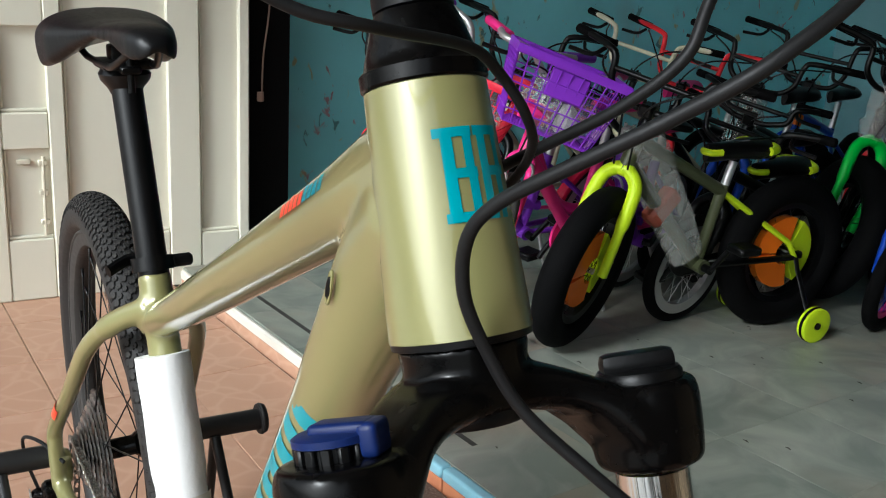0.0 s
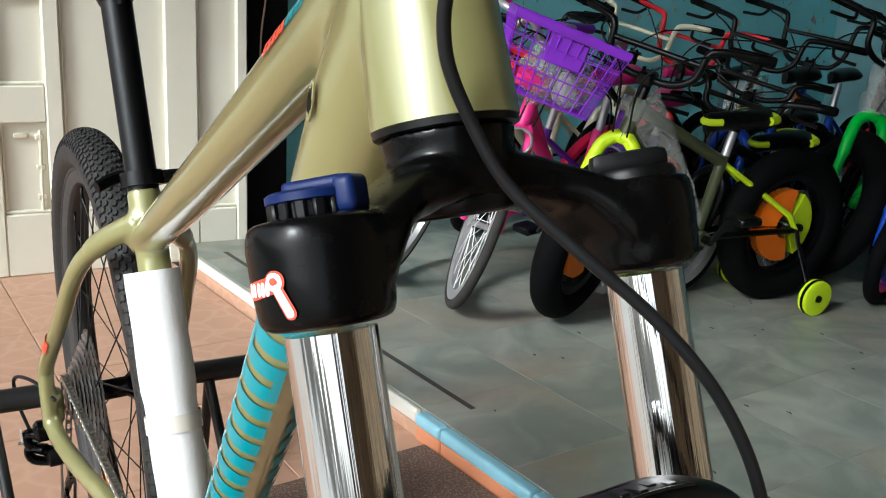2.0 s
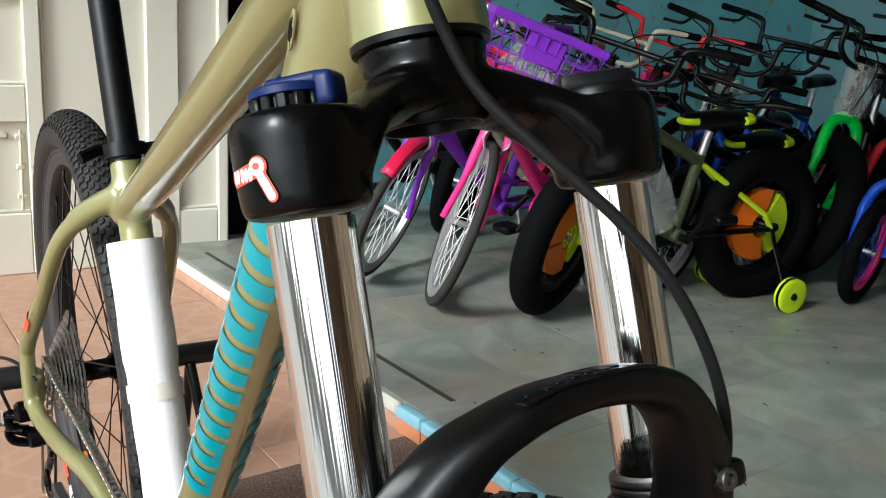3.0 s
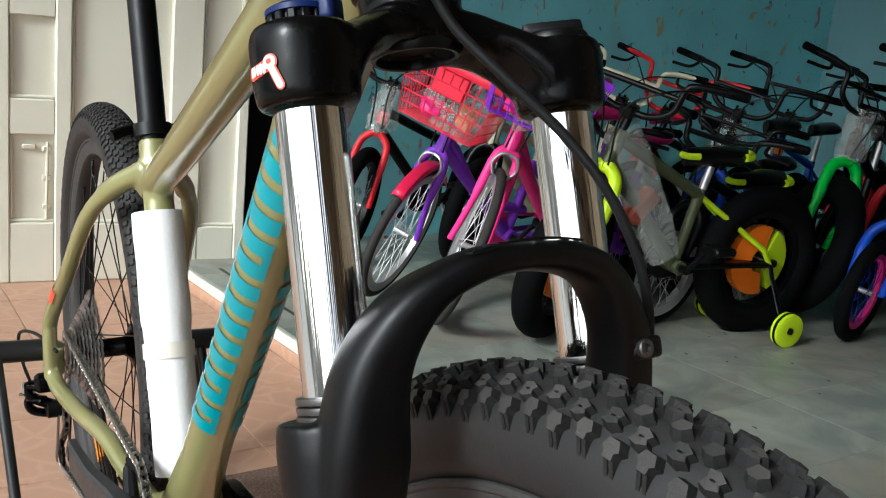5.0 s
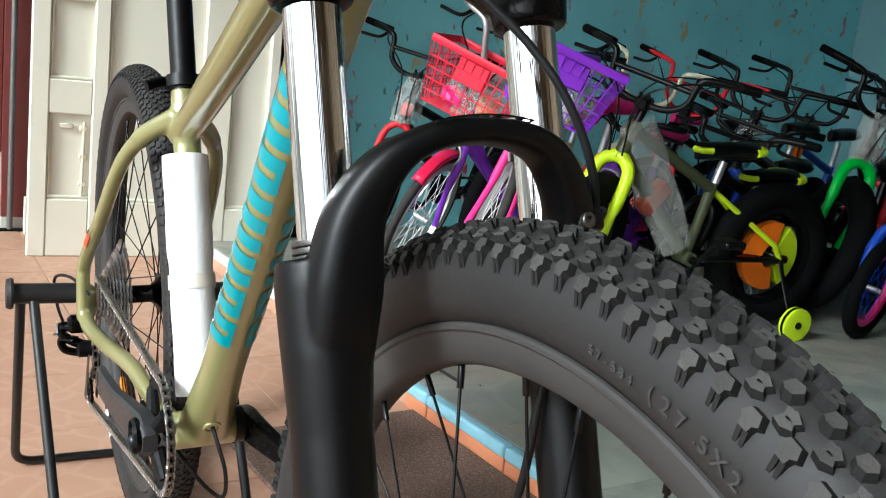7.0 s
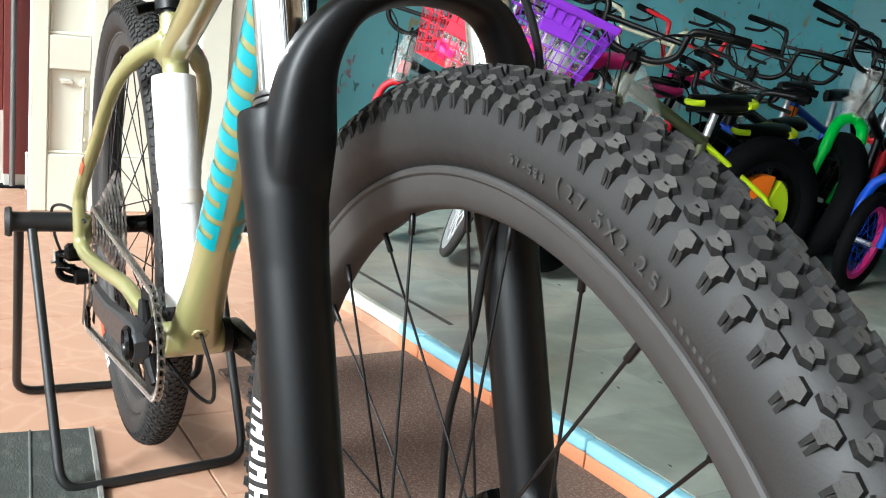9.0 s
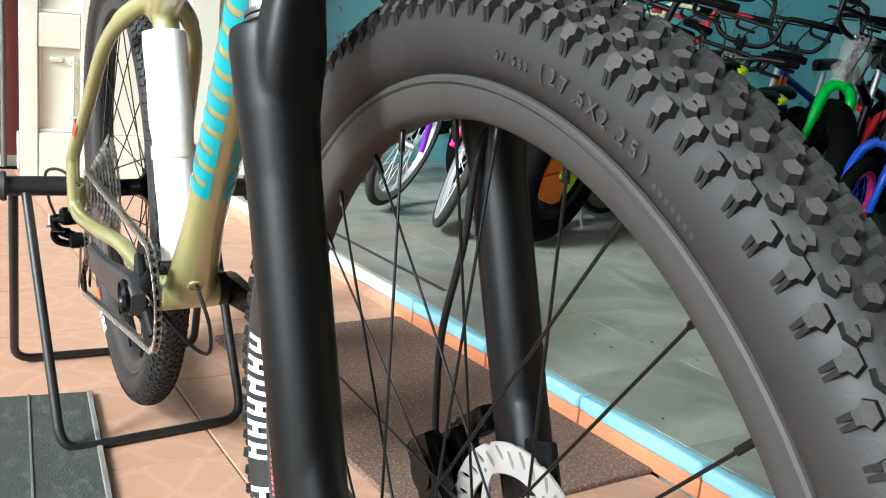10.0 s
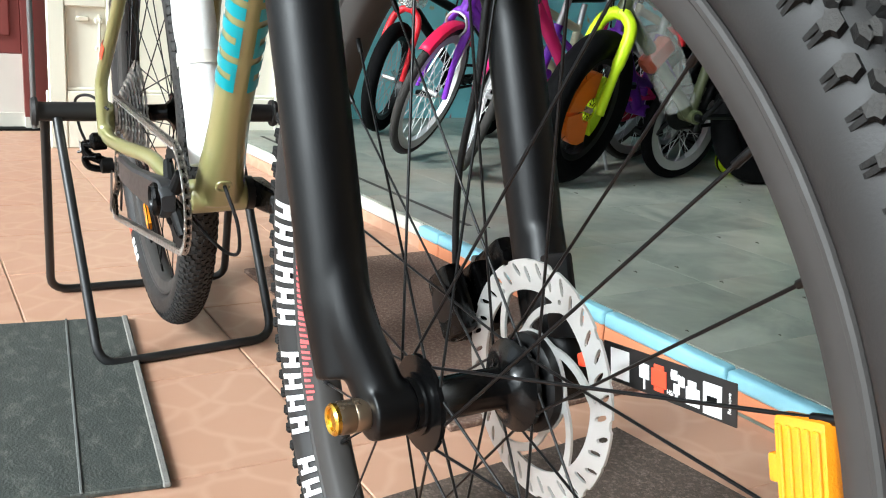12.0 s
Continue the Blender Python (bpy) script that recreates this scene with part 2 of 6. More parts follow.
slab("wall_back", (-2.3, 3.8, 0.0575), (3.0, 3.95, 2.9), M_WALLB, RM, "pale blue back wall, darkened in colour for the shade there")
slab("wall_far_side", (3.0, 0.0, -0.2), (3.2, 3.95, 2.9), M_WALL, RM, "teal painted side wall")
# Unseen wall, added to cut light on the shop's right side.
slab("wall_front", (0.75, -0.12, -0.03), (3.0, 0.0, 2.9), M_STRIPES, RM, "unseen brown striped wall added to cut light into the shop")
slab("wall_lintel", (-2.47, -0.12, 2.75), (0.75, 0.0, 2.9), M_PLASTER, RM, "pale plaster lintel over the wide shop opening")
# Out of view; added so the chrome reflects a neutral horizon.
slab("wall_across", (-9, -7.2, -0.03), (9, -7.0, 1.0), M_PLASTER, RM, "unseen low plaster wall added for the chrome to reflect")
# Unseen wall, added as the dark side of the chrome's reflections.
slab("wall_porch_end", (2.30, -1.60, -0.03), (2.45, -0.12, 2.9), M_STRIPES, RM, "unseen brown striped wall added for reflections in the chrome")
# Unseen roof, added to block overhead light and keep sun off the shop floor.
slab("ceiling_porch", (-2.9, -2.95, 2.9), (3.2, -0.12, 3.05), M_CEIL, RM, "unseen porch ceiling added to block overhead sky and sun")
slab("ceiling", (-2.47, -0.12, 2.9), (3.2, 3.95, 3.05), M_CEIL, RM, "plain painted ceiling")

# ---------------------------------------------------------------- the mountain bike
HEAD, STEER = radians(70.99), radians(3.05)
S0 = Vector((-0.1714, 0, 0.8583))
AX_S = Vector((-math.cos(HEAD), 0, math.sin(HEAD)))
_f, _l = Vector((math.sin(HEAD), 0, math.cos(HEAD))), Vector((0, 1, 0))
AX_F = _f * math.cos(STEER) + _l * math.sin(STEER)
AX_L = _l * math.cos(STEER) - _f * math.sin(STEER)
FM = Matrix(((AX_F.x, AX_L.x, AX_S.x, S0.x), (AX_F.y, AX_L.y, AX_S.y, S0.y), (AX_F.z, AX_L.z, AX_S.z, S0.z), (0, 0, 0, 1)))   # fork: ahead, left, up the steerer


def F(u, v, w):
    return FM @ Vector((u, v, w))


bike = tagged(new("mountain_bike"), "olive gold hardtail mountain bike with chrome fork on a rear stand", "bicycle")
bike.matrix_basis = pose(0, 0, 0, 2.67)

BBK = Vector((-0.652, 0, 0.322))
STT = Vector((-0.778, 0, 0.705))
AXR = Vector((-1.07, 0, 0.368))

# frame, welded tubes blended into one skin
bm = B()
lathe(bm, [(0.0305, 0.0), (0.0302, 0.012), (0.0290, 0.035), (0.0272, 0.075), (0.0260, 0.1045)], 40, FM)
tube(bm, curve([(-0.19, 0, 0.932), (-0.262, 0, 0.899), (-0.40, 0, 0.832), (-0.64, 0, 0.716), (-0.785, 0, 0.648)], 6), [(a, b) for a, b in zip(np.interp(np.linspace(0, 1, 25), [0, .12, .3, 1], [.036, .027, .0225, .017]), np.interp(np.linspace(0, 1, 25), [0, .12, .35, 1], [.0278, .0252, .0222, .019]))], 24, side=(0, 1, 0))
tube(bm, curve([(-0.196, 0, 0.905), (-0.235, 0, 0.868), (-0.29, 0, 0.797), (-0.36, 0, 0.704), (-0.53, 0, 0.477), (-0.645, 0, 0.325)], 6),
     [(a, b) for a, b in zip(np.interp(np.linspace(0, 1, 31), [0, .2, .5, .85, 1], [.034, .031, .025, .022, .026]), np.interp(np.linspace(0, 1, 31), [0, .2, .5, .85, 1], [.0295, .0275, .024, .023, .032]))], 24, side=(0, 1, 0))
tube(bm, [BBK, BBK.lerp(STT, 0.5), STT], 0.0168, 20)
tube(bm, [BBK + Vector((0, -0.037, 0)), BBK + Vector((0, 0.037, 0))], 0.0225, 24)
for sgn in (-1, 1):
    tube(bm, curve([(-0.762, sgn * 0.008, 0.676), (-0.81, sgn * 0.040, 0.645), (-0.86, sgn * 0.060, 0.602), (-0.95, sgn * 0.072, 0.515), (-1.04, sgn * 0.083, 0.432), (-1.052, sgn * 0.085, 0.40), (-1.055, sgn * 0.085, 0.335)], 6),
         [0.0125] * 8 + [0.0105] * 29, 14)
    tube(bm, curve([(-1.055, sgn * 0.083, 0.345), (-1.02, sgn * 0.080, 0.335), (-0.93, sgn * 0.070, 0.338), (-0.82, sgn * 0.053, 0.343), (-0.75, sgn * 0.045, 0.335), (-0.665, sgn * 0.028, 0.323)], 6), [0.0115] * 31, 14)
    tube(bm, [(-1.055, sgn * 0.078, 0.385), (-1.07, sgn * 0.076, 0.365), (-1.06, sgn * 0.078, 0.34)], 0.012, 12)
frame_part = part("frame", bm, M_GOLD, bike, "glossy olive gold aluminium frame with smooth welds")
fuse(frame_part, 0.0024, 20)
bm = B()
lathe(bm, [(0.0292, -0.0006), (0.0307, 0.0), (0.0304, 0.012), (0.0292, 0.035), (0.0274, 0.075), (0.0262, 0.1040), (0.0250, 0.1048)], 64, FM)
part("head_tube", bm, M_GOLD, bike, angle=30)

# cable port on the down tube side and at the bottom bracket
for name, mt, rr, grow in (("cable_port", M_GOLD, 0.0009, 0.8), ("port_slit", M_BLACKMATT, 0.0014, 0.42)):
    bm = B()
    tube(bm, [Vector((-0.2455, -0.0288, 0.860)) + Vector((-0.0022 * grow * math.cos(a) + 0.0045 * math.sin(a) * grow, 0, 0.0115 * grow * math.sin(a) + 0.001 * math.cos(a))) for a in np.linspace(0, 2 * math.pi, 20)[:-1]], rr, 6, closed=True)
    part(name, bm, mt, bike)
bm = B()
tube(bm, [Vector((-0.6005, -0.002, 0.3440)) + Vector((-0.0048 * math.sin(a), 0.0085 * math.copysign(abs(math.cos(a)) ** 0.6, math.cos(a)), -0.0064 * math.sin(a))) for a in np.linspace(0, 2 * math.pi, 20)[:-1]], 0.0022, 8, closed=True)
part("cable_port", bm, M_GOLD, bike)
bm = B()
tube(bm, curve([(-0.606, -0.001, 0.347), (-0.590, 0.000, 0.335), (-0.578, 0.008, 0.300), (-0.594, 0.012, 0.262), (-0.620, 0.006, 0.252), (-0.655, -0.008, 0.262), (-0.70, -0.03, 0.292), (-0.76, -0.05, 0.318)], 8), 0.0024, 8)
part("cable", bm, M_HOSE, bike, "black derailleur cable looping under the frame")

# seatpost, clamp, saddle
SADDLE = ((0, .03, .08, .16, .30, .45, .60, .75, .88, .96, 1),                                  # share of the length from the nose
          (.008, .017, .023, .026, .029, .036, .052, .069, .074, .068, .050),                   # half width
          (.036, .045, .050, .052, .051, .048, .049, .053, .056, .055, .048),                   # top
          (.014, .028, .035, .034, .022, .016, .032, .058, .070, .068, .050))                   # depth of the sides
post_dir = (STT - BBK).normalized()
bm = B()
tube(bm, [STT - post_dir * 0.02, STT + post_dir * 0.205], 0.0152, 24)
part("seatpost", bm, M_BLACKMATT, bike, "black aluminium seatpost")
bm = B()
cm = Matrix.Translation(STT) @ post_dir.to_track_quat("Z", "Y").to_matrix().to_4x4()
lathe(bm, [(0.0155, 0.002), (0.0205, 0.002), (0.0205, 0.016), (0.0155, 0.016)], 24, cm, True)
box(bm, (-0.028, 0, 0.009), (0.022, 0.02, 0.013), 0.003, cm)
tube(bm, curve([STT + Vector((-0.030, 0.016, 0.006)), STT + Vector((-0.034, -0.014, 0.006)), STT + Vector((-0.030, -0.026, 0.004)), STT + Vector((-0.022, -0.040, 0.000))], 6), [(0.004, 0.0065)] * 19, 8)
part("seat_clamp", bm, M_BLACKMETAL, bike, "black quick release seat clamp")
bm = B()
top = STT + post_dir * 0.205
lathe(bm, [(0.0148, -0.024), (0.0175, -0.018), (0.024, -0.010), (0.0255, -0.004), (0.022, 0.002), (0.001, 0.003)], 24, Matrix.Translation(top) @ Matrix.Diagonal((1.15, 1, 1, 1)))
box(bm, (0, 0, 0.006), (0.060, 0.050, 0.009), 0.003, Matrix.Translation(top), 2)
box(bm, (-0.004, 0, 0.016), (0.030, 0.026, 0.016), 0.003, Matrix.Translation(top), 2)
for q in (-0.030, 0.030):
    tube(bm, [top + Vector((q, 0, -0.020)), top + Vector((q, 0, 0.022))], 0.0036, 10)
    box(bm, (q, 0, 0.002), (0.011, 0.020, 0.008), 0.002, Matrix.Translation(top))
part("seatpost_head", bm, M_BLACKMETAL, bike, "black two bolt seatpost head")
for sgn in (-1, 1):
    bm = B()
    tube(bm, curve([top + Vector((0.125, sgn * 0.008, 0.038)), top + Vector((0.105, sgn * 0.012, 0.028)), top + Vector((0.055, sgn * 0.020, 0.009)), top + Vector((0.02, sgn * 0.022, 0.007)), top + Vector((-0.04, sgn * 0.023, 0.007)), top + Vector((-0.065, sgn * 0.027, 0.012)), top + Vector((-0.105, sgn * 0.036, 0.036))], 6), 0.0036, 10)
    part("saddle_rail", bm, M_BLACKMETAL, bike, "black steel saddle rail")
bm = B()
sec = []
for tt in np.linspace(0, 1, 34):
    x = 0.155 - 0.275 * tt
    wd = float(np.interp(tt, SADDLE[0], SADDLE[1]))
    zt = float(np.interp(tt, SADDLE[0], SADDLE[2]))
    dp = float(np.interp(tt, SADDLE[0], SADDLE[3]))
    ring = []
    for a in np.linspace(0, 2 * math.pi, 36, endpoint=False):
        cy, cz = math.copysign(abs(math.cos(a)) ** 0.6, math.cos(a)), math.copysign(abs(math.sin(a)) ** 0.6, math.sin(a))
        hollow = (0.5 * dp * (1 - cy * cy) * -cz) if cz < 0 else 0.0
        ring.append(top + Vector((x, wd * cy * (1 - 0.10 * (1 - cz) / 2), zt - dp / 2 + dp / 2 * cz + hollow - 0.10 * wd * cy * cy)))
    sec.append(ring)
rings(bm, sec)
saddle = part("saddle", bm, M_SADDLE, bike, "black vinyl saddle with rounded wings", angle=80)
fuse(saddle, 0.0024, 16)

# foam wrap on the seat tube
bm = B()
p0, p1 = BBK.lerp(STT, 0.10), BBK.lerp(STT, 0.80)
off = Vector((0.004, -0.004, 0))
fp = [p0.lerp(p1, k / 24) + off for k in range(25)]
tube(bm, fp, [0.0255 + 0.0004 * math.sin(k * 0.9) + (0.0012 if k > 13 else 0) for k in range(25)], 24)
part("foam_wrap", bm, M_FOAM, bike, "white foam sheet wrapped round the seat tube")

bm = B()
tube(bm, [p0.lerp(p1, 0.44) + off, p0.lerp(p1, 0.50) + off], 0.0273, 24, caps=False)
part("tape_band", bm, mat("pale_tape", (0.70, 0.66, 0.58), 0.35, 0, 0.05, 40), bike, "pale tape band round the foam")

# decals that follow the tubes
def wrap(a, b, ra, rb, ang0, ang1, rad, ns=6, na=10, lift=0.0012, side=Vector((0, 1, 0))):
    """A patch on the tube a-b between two shares of its length and two angles, set a little proud of it."""
    bm = B()
    t = (b - a).normalized()
    s2 = (side - t * side.dot(t)).normalized()
    up = s2.cross(t)
    g = [[bm.verts.new(a.lerp(b, ra + (rb - ra) * i / ns) + (up * math.cos(an) * (rad[0] + lift) + s2 * math.sin(an) * (rad[1] + lift))) for an in np.linspace(ang0, ang1, na)] for i in range(ns + 1)]
    for i in range(ns):
        for j in range(na - 1):
            bm.faces.new((g[i][j], g[i][j + 1], g[i + 1][j + 1], g[i + 1][j]))
    return bm


DTA, DTB = Vector((-0.305, 0, 0.775)), Vector((-0.645, 0, 0.325))
DTR = (0.0240, 0.0238)
for k in range(15):
    r0 = 0.0 + k * 0.0445
    for sg, a0, a1 in ((-1, 70, 158), (1, 100, 166)):
        part("decal_bar", wrap(DTA, DTB, r0, r0 + 0.0285, radians(sg * a0), radians(sg * a1), DTR, lift=0.0002), M_TEAL, bike)
        if k in (3, 12):
            part("decal_bar", wrap(DTA, DTB, r0 + 0.012, r0 + 0.057, radians(sg * a0), radians(sg * (a0 + 16)), DTR, lift=0.0003), M_TEAL, bike)
        if k in (4, 11, 13):
            part("decal_bar", wrap(DTA, DTB, r0 + 0.012, r0 + 0.057, radians(sg * (a1 - 14)), radians(sg * a1), DTR, lift=0.0003), M_TEAL, bike)
TTA, TTB = Vector((-0.262, 0, 0.899)), Vector((-0.40, 0, 0.832))
for k in range(9):
    part("label_bar", wrap(TTA, TTB, 0.04 + k * 0.050, 0.078 + k * 0.050, radians(-75), radians(-56 if k % 3 else -52), (0.0225, 0.0225), 2, 5, 0.0007), M_TEAL if k < 4 else M_RED, bike)
part("label_bar", wrap(Vector((-0.95, -0.072, 0.515)), Vector((-1.04, -0.083, 0.432)), 0.36, 0.60, radians(-128), radians(-35), (0.0105, 0.0105), 3, 10, 0.0008), M_RED, bike, "small red mark on the seat stay")


def ht_patch(w0, w1, a0, a1):
    bm = B()
    g = []
    for i in range(5):
        w = w0 + (w1 - w0) * i / 4
        r = float(np.interp(w, [0, 0.035, 0.075, 0.108], [0.0306, 0.0292, 0.0274, 0.0261])) + 0.0006
        g.append([bm.verts.new(F(r * math.cos(a), r * math.sin(a), w)) for a in np.linspace(radians(a0), radians(a1), 8)])
    for i in range(4):
        for j in range(7):
            bm.faces.new((g[i][j], g[i][j + 1], g[i + 1][j + 1], g[i + 1][j]))
    return bm


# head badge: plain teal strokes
for w0, w1, a0, a1 in ((.0475, .0865, -27, -17), (.0475, .0515, -30, 3), (.0825, .0865, -33, 1), (.0655, .0695, -20, 2), (.0505, .0665, -7, 1), (.0685, .0835, -8, 0), (.0475, .0865, 6, 15), (.0655, .0695, 14, 34), (.0825, .0865, 3, 33), (.0475, .0515, 3, 18), (.0685, .0835, 24, 31), (.0475, .0665, 22, 30)):
    part("badge_stroke", ht_patch(w0 * 0.97 - 0.0005, w1 * 0.97 - 0.0005, a0 + 1, a1 + 1), M_TEAL, bike)

# headset, spacers, stem, handlebar
bm = B()
lathe(bm, [(0.0262, 0.1046), (0.0272, 0.1055), (0.0272, 0.1115), (0.0250, 0.1135), (0.0238, 0.118), (0.0218, 0.124), (0.0196, 0.131), (0.0175, 0.136), (0.010, 0.1365)], 40, FM)
part("headset_cover", bm, M_BLACKGLOSS, bike)
for k in range(3):
    bm = B()
    w = 0.1365 + k * 0.0103
    lathe(bm, [(0.0142, w), (0.0174, w + 0.0006), (0.0176, w + 0.005), (0.0174, w + 0.0095), (0.0142, w + 0.0100)], 36, FM)
    part("spacer", bm, M_BLACKMATT, bike)
bm = B()
lathe(bm, [(0.019, 0.168), (0.020, 0.172), (0.020, 0.204), (0.018, 0.208), (0.005, 0.209)], 28, FM)
tube(bm, [F(0.0, 0, 0.188), F(0.06, 0, 0.198)], [0.017, 0.018], 20)
part("stem", bm, M_BLACKMATT, bike, "black aluminium stem")
bar_c = Vector((0.07, 0, 0.2))
bm = B()
tube(bm, curve([FM @ (bar_c + Vector(p)) for p in ((-0.05, -0.35, 0.035), (-0.03, -0.22, 0.03), (0, -0.09, 0.0), (0, 0, 0), (0, 0.09, 0), (-0.03, 0.22, 0.03), (-0.05, 0.35, 0.035))], 6), 0.0125, 16)
part("handlebar", bm, M_BLACKMATT, bike, "black flat handlebar")
for sgn in (-1, 1):
    bm = B()
    tube(bm, [FM @ (bar_c + Vector((-0.032, sgn * 0.23, 0.031))), FM @ (bar_c + Vector((-0.05, sgn * 0.352, 0.035)))], 0.0165, 16)
    part("grip", bm, M_RUBBER, bike)

# crown, with its steerer bore
def arm_sections(bm, stations, n=28, power=0.72):
    """A rounded box section swept along stations of (ahead, left, up, half depth, half height)."""
    out = []
    for k, (u, v, w, hd, hh) in enumerate(stations):
        a, b = stations[max(k - 1, 0)], stations[min(k + 1, len(stations) - 1)]
        run = Vector((0, b[1] - a[1], b[2] - a[2])).normalized()
        up = Vector((0, -run.z, run.y)) * (1 if run.y > 0 else -1)
        ring = []
        for q in range(n):
            f = 2 * math.pi * q / n
            c, d = math.cos(f), math.sin(f)
            ring.append(FM @ (Vector((u, v, w)) + Vector((1, 0, 0)) * (hd * math.copysign(abs(c) ** power, c)) + up * (hh * math.copysign(abs(d) ** power, d))))
        out.append(ring)
    rings(bm, out)


bm = B()
LU, LV = 0.0235, 0.073
lathe(bm, [(0.0285, -0.003), (0.0272, -0.008), (0.0266, -0.014), (0.0270, -0.021), (0.0255, -0.0275)], 40, FM)
for sgn in (-1, 1):
    bo = FM @ Matrix.Translation((LU, sgn * LV, 0))
    lathe(bm, [(0.0190, -0.0700), (0.0222, -0.0696), (0.0240, -0.0670), (0.0249, -0.055), (0.0252, -0.0395), (0.0236, -0.0330), (0.017, -0.0320)], 40, bo)
    arm_sections(bm, [(0.0, -sgn * 0.004, -0.0245, 0.0262, 0.0118), (0.001, sgn * 0.013, -0.0245, 0.0266, 0.0118), (0.003, sgn * 0.024, -0.0262, 0.0264, 0.0108), (0.006, sgn * 0.033, -0.0290, 0.0258, 0.0096), (0.012, sgn * 0.043, -0.0337, 0.0250, 0.0092),
                      (0.018, sgn * 0.052, -0.0405, 0.0240, 0.0115), (LU - 0.001, sgn * 0.060, -0.0480, 0.0232, 0.0150), (LU - 0.001, sgn * 0.068, -0.0505, 0.0226, 0.0168)])
crown = part("fork_crown", bm, M_BLACKGLOSS, bike, "black painted fork crown")
fuse(crown, 0.0011, 38)
for vert in crown.data.vertices:      # the open bore under the steerer
    q = FM.inverted() @ vert.co
    if math.hypot(q.x, q.y) < 0.0212 and -0.045 < q.z < -0.0270:
        vert.co = F(q.x * 0.96, q.y * 0.96, -0.0270)
bm = B()
lathe(bm, [(0.0202, -0.0352), (0.0208, -0.0370), (0.0226, -0.0372), (0.0236, -0.0362), (0.0242, -0.0330), (0.0240, -0.0260), (0.0202, -0.0260)], 36, FM, True)
part("steerer_rim", bm, M_BLACKMETAL, bike)
# Shallow bore floor; its dark colour paints in the shade of a deep hollow.
bm = B()
lathe(bm, [(0.0203, -0.0300), (0.0198, -0.0276), (0.001, -0.0274)], 30, FM)
part("steerer_bore", bm, mat("shaded_bore_bronze", (0.016, 0.011, 0.008), 0.6, 0.3), bike, "steerer bore floor, darkened in colour to look hollow")
bm = B()
lathe(bm, [(0.0287, -0.0035), (0.0300, -0.0030), (0.0303, -0.0003), (0.029, 0.0003)], 40, FM)
part("crown_race", bm, M_BLACKMETAL, bike)

# stanchions, seals, adjusters
for sgn in (-1, 1):
    lm = FM @ Matrix.Translation((LU, sgn * LV, 0))
    bm = B()
    lathe(bm, [(0.0163, -0.072), (0.0163, -0.14), (0.0163, -0.215)], 64, lm)
    part("stanchion", bm, M_CHROME, bike, "polished chrome stanchion")
    bm = B()
    for w in (-0.1985, -0.2025, -0.2065):
        lathe(bm, [(0.0162, w), (0.0195, w - 0.0006), (0.0198, w - 0.002), (0.0195, w - 0.0034), (0.0162, w - 0.004)], 40, lm)
    part("wiper_seal", bm, M_DARKSTEEL, bike)
km = FM @ Matrix.Translation((LU - 0.002, -LV, -0.0085)) @ pose(0, 0, 0, 0, 0, 40) @ Matrix.Diagonal((0.92, 0.92, 1, 1))
bm = B()
lathe(bm, [(0.0195, -0.031), (0.020, -0.0285), (0.0165, -0.0275), (0.0140, -0.027), (0.0140, -0.017), (0.004, -0.0165)], 32, km)
base_ob = part("adjuster_base", bm, M_BLACKMATT, bike)
for k in range(14):
    bm = B()
    box(bm, (0.0148, 0, -0.0222), (0.0035, 0.0048, 0.0095), 0.001, km @ Matrix.Rotation(2 * math.pi * k / 14, 4, "Z"))
    part("grip_rib", bm, M_BLACKMATT, base_ob)
bm = B()
lathe(bm, [(0.0150, -0.0185), (0.0168, -0.0178), (0.0168, -0.0152), (0.0150, -0.0142), (0.003, -0.0138)], 36, km)
box(bm, (0.005, 0.0, -0.0135), (0.026, 0.0150, 0.0056), 0.0026, km, 3)
box(bm, (0.0172, 0.0, -0.0175), (0.0090, 0.0160, 0.0130), 0.0032, km, 3)
part("lockout_knob", bm, M_BLUEKNOB, bike, "blue plastic lockout lever")
km2 = FM @ Matrix.Translation((LU, LV, -0.0035)) @ pose(0, 0, 0, 0, 0, 60)
bm = B()
lathe(bm, [(0.019, -0.031), (0.0193, -0.0265), (0.0180, -0.0245), (0.004, -0.024)], 32, km2)
box(bm, (0.0, 0.0, -0.0215), (0.033, 0.013, 0.010), 0.004, km2, 2)
part("preload_knob", bm, M_BLACKMATT, bike)
# small printed emblem on the crown: plain shapes
def boss_shape(outline, lift):
    """A flat outline of (degrees round the boss, height) printed on the boss."""
    bm = B()
    mid = [sum(q) / len(outline) for q in zip(*outline)]
    def at(a, w):
        r = float(np.interp(w, [-0.067, -0.055, -0.0395], [0.0240, 0.0249, 0.0252])) + lift
        return F(LU + r * math.cos(radians(a)), -LV + r * math.sin(radians(a)), w)
    c = bm.verts.new(at(*mid))
    mids = [bm.verts.new(at((a + mid[0]) / 2, (w + mid[1]) / 2)) for a, w in outline]
    vs = [bm.verts.new(at(a, w)) for a, w in outline]
    for k in range(len(vs)):
        q = (k + 1) % len(vs)
        bm.faces.new((mids[k], mids[q], vs[q], vs[k]))
        bm.faces.new((c, mids[q], mids[k]))
    return bm


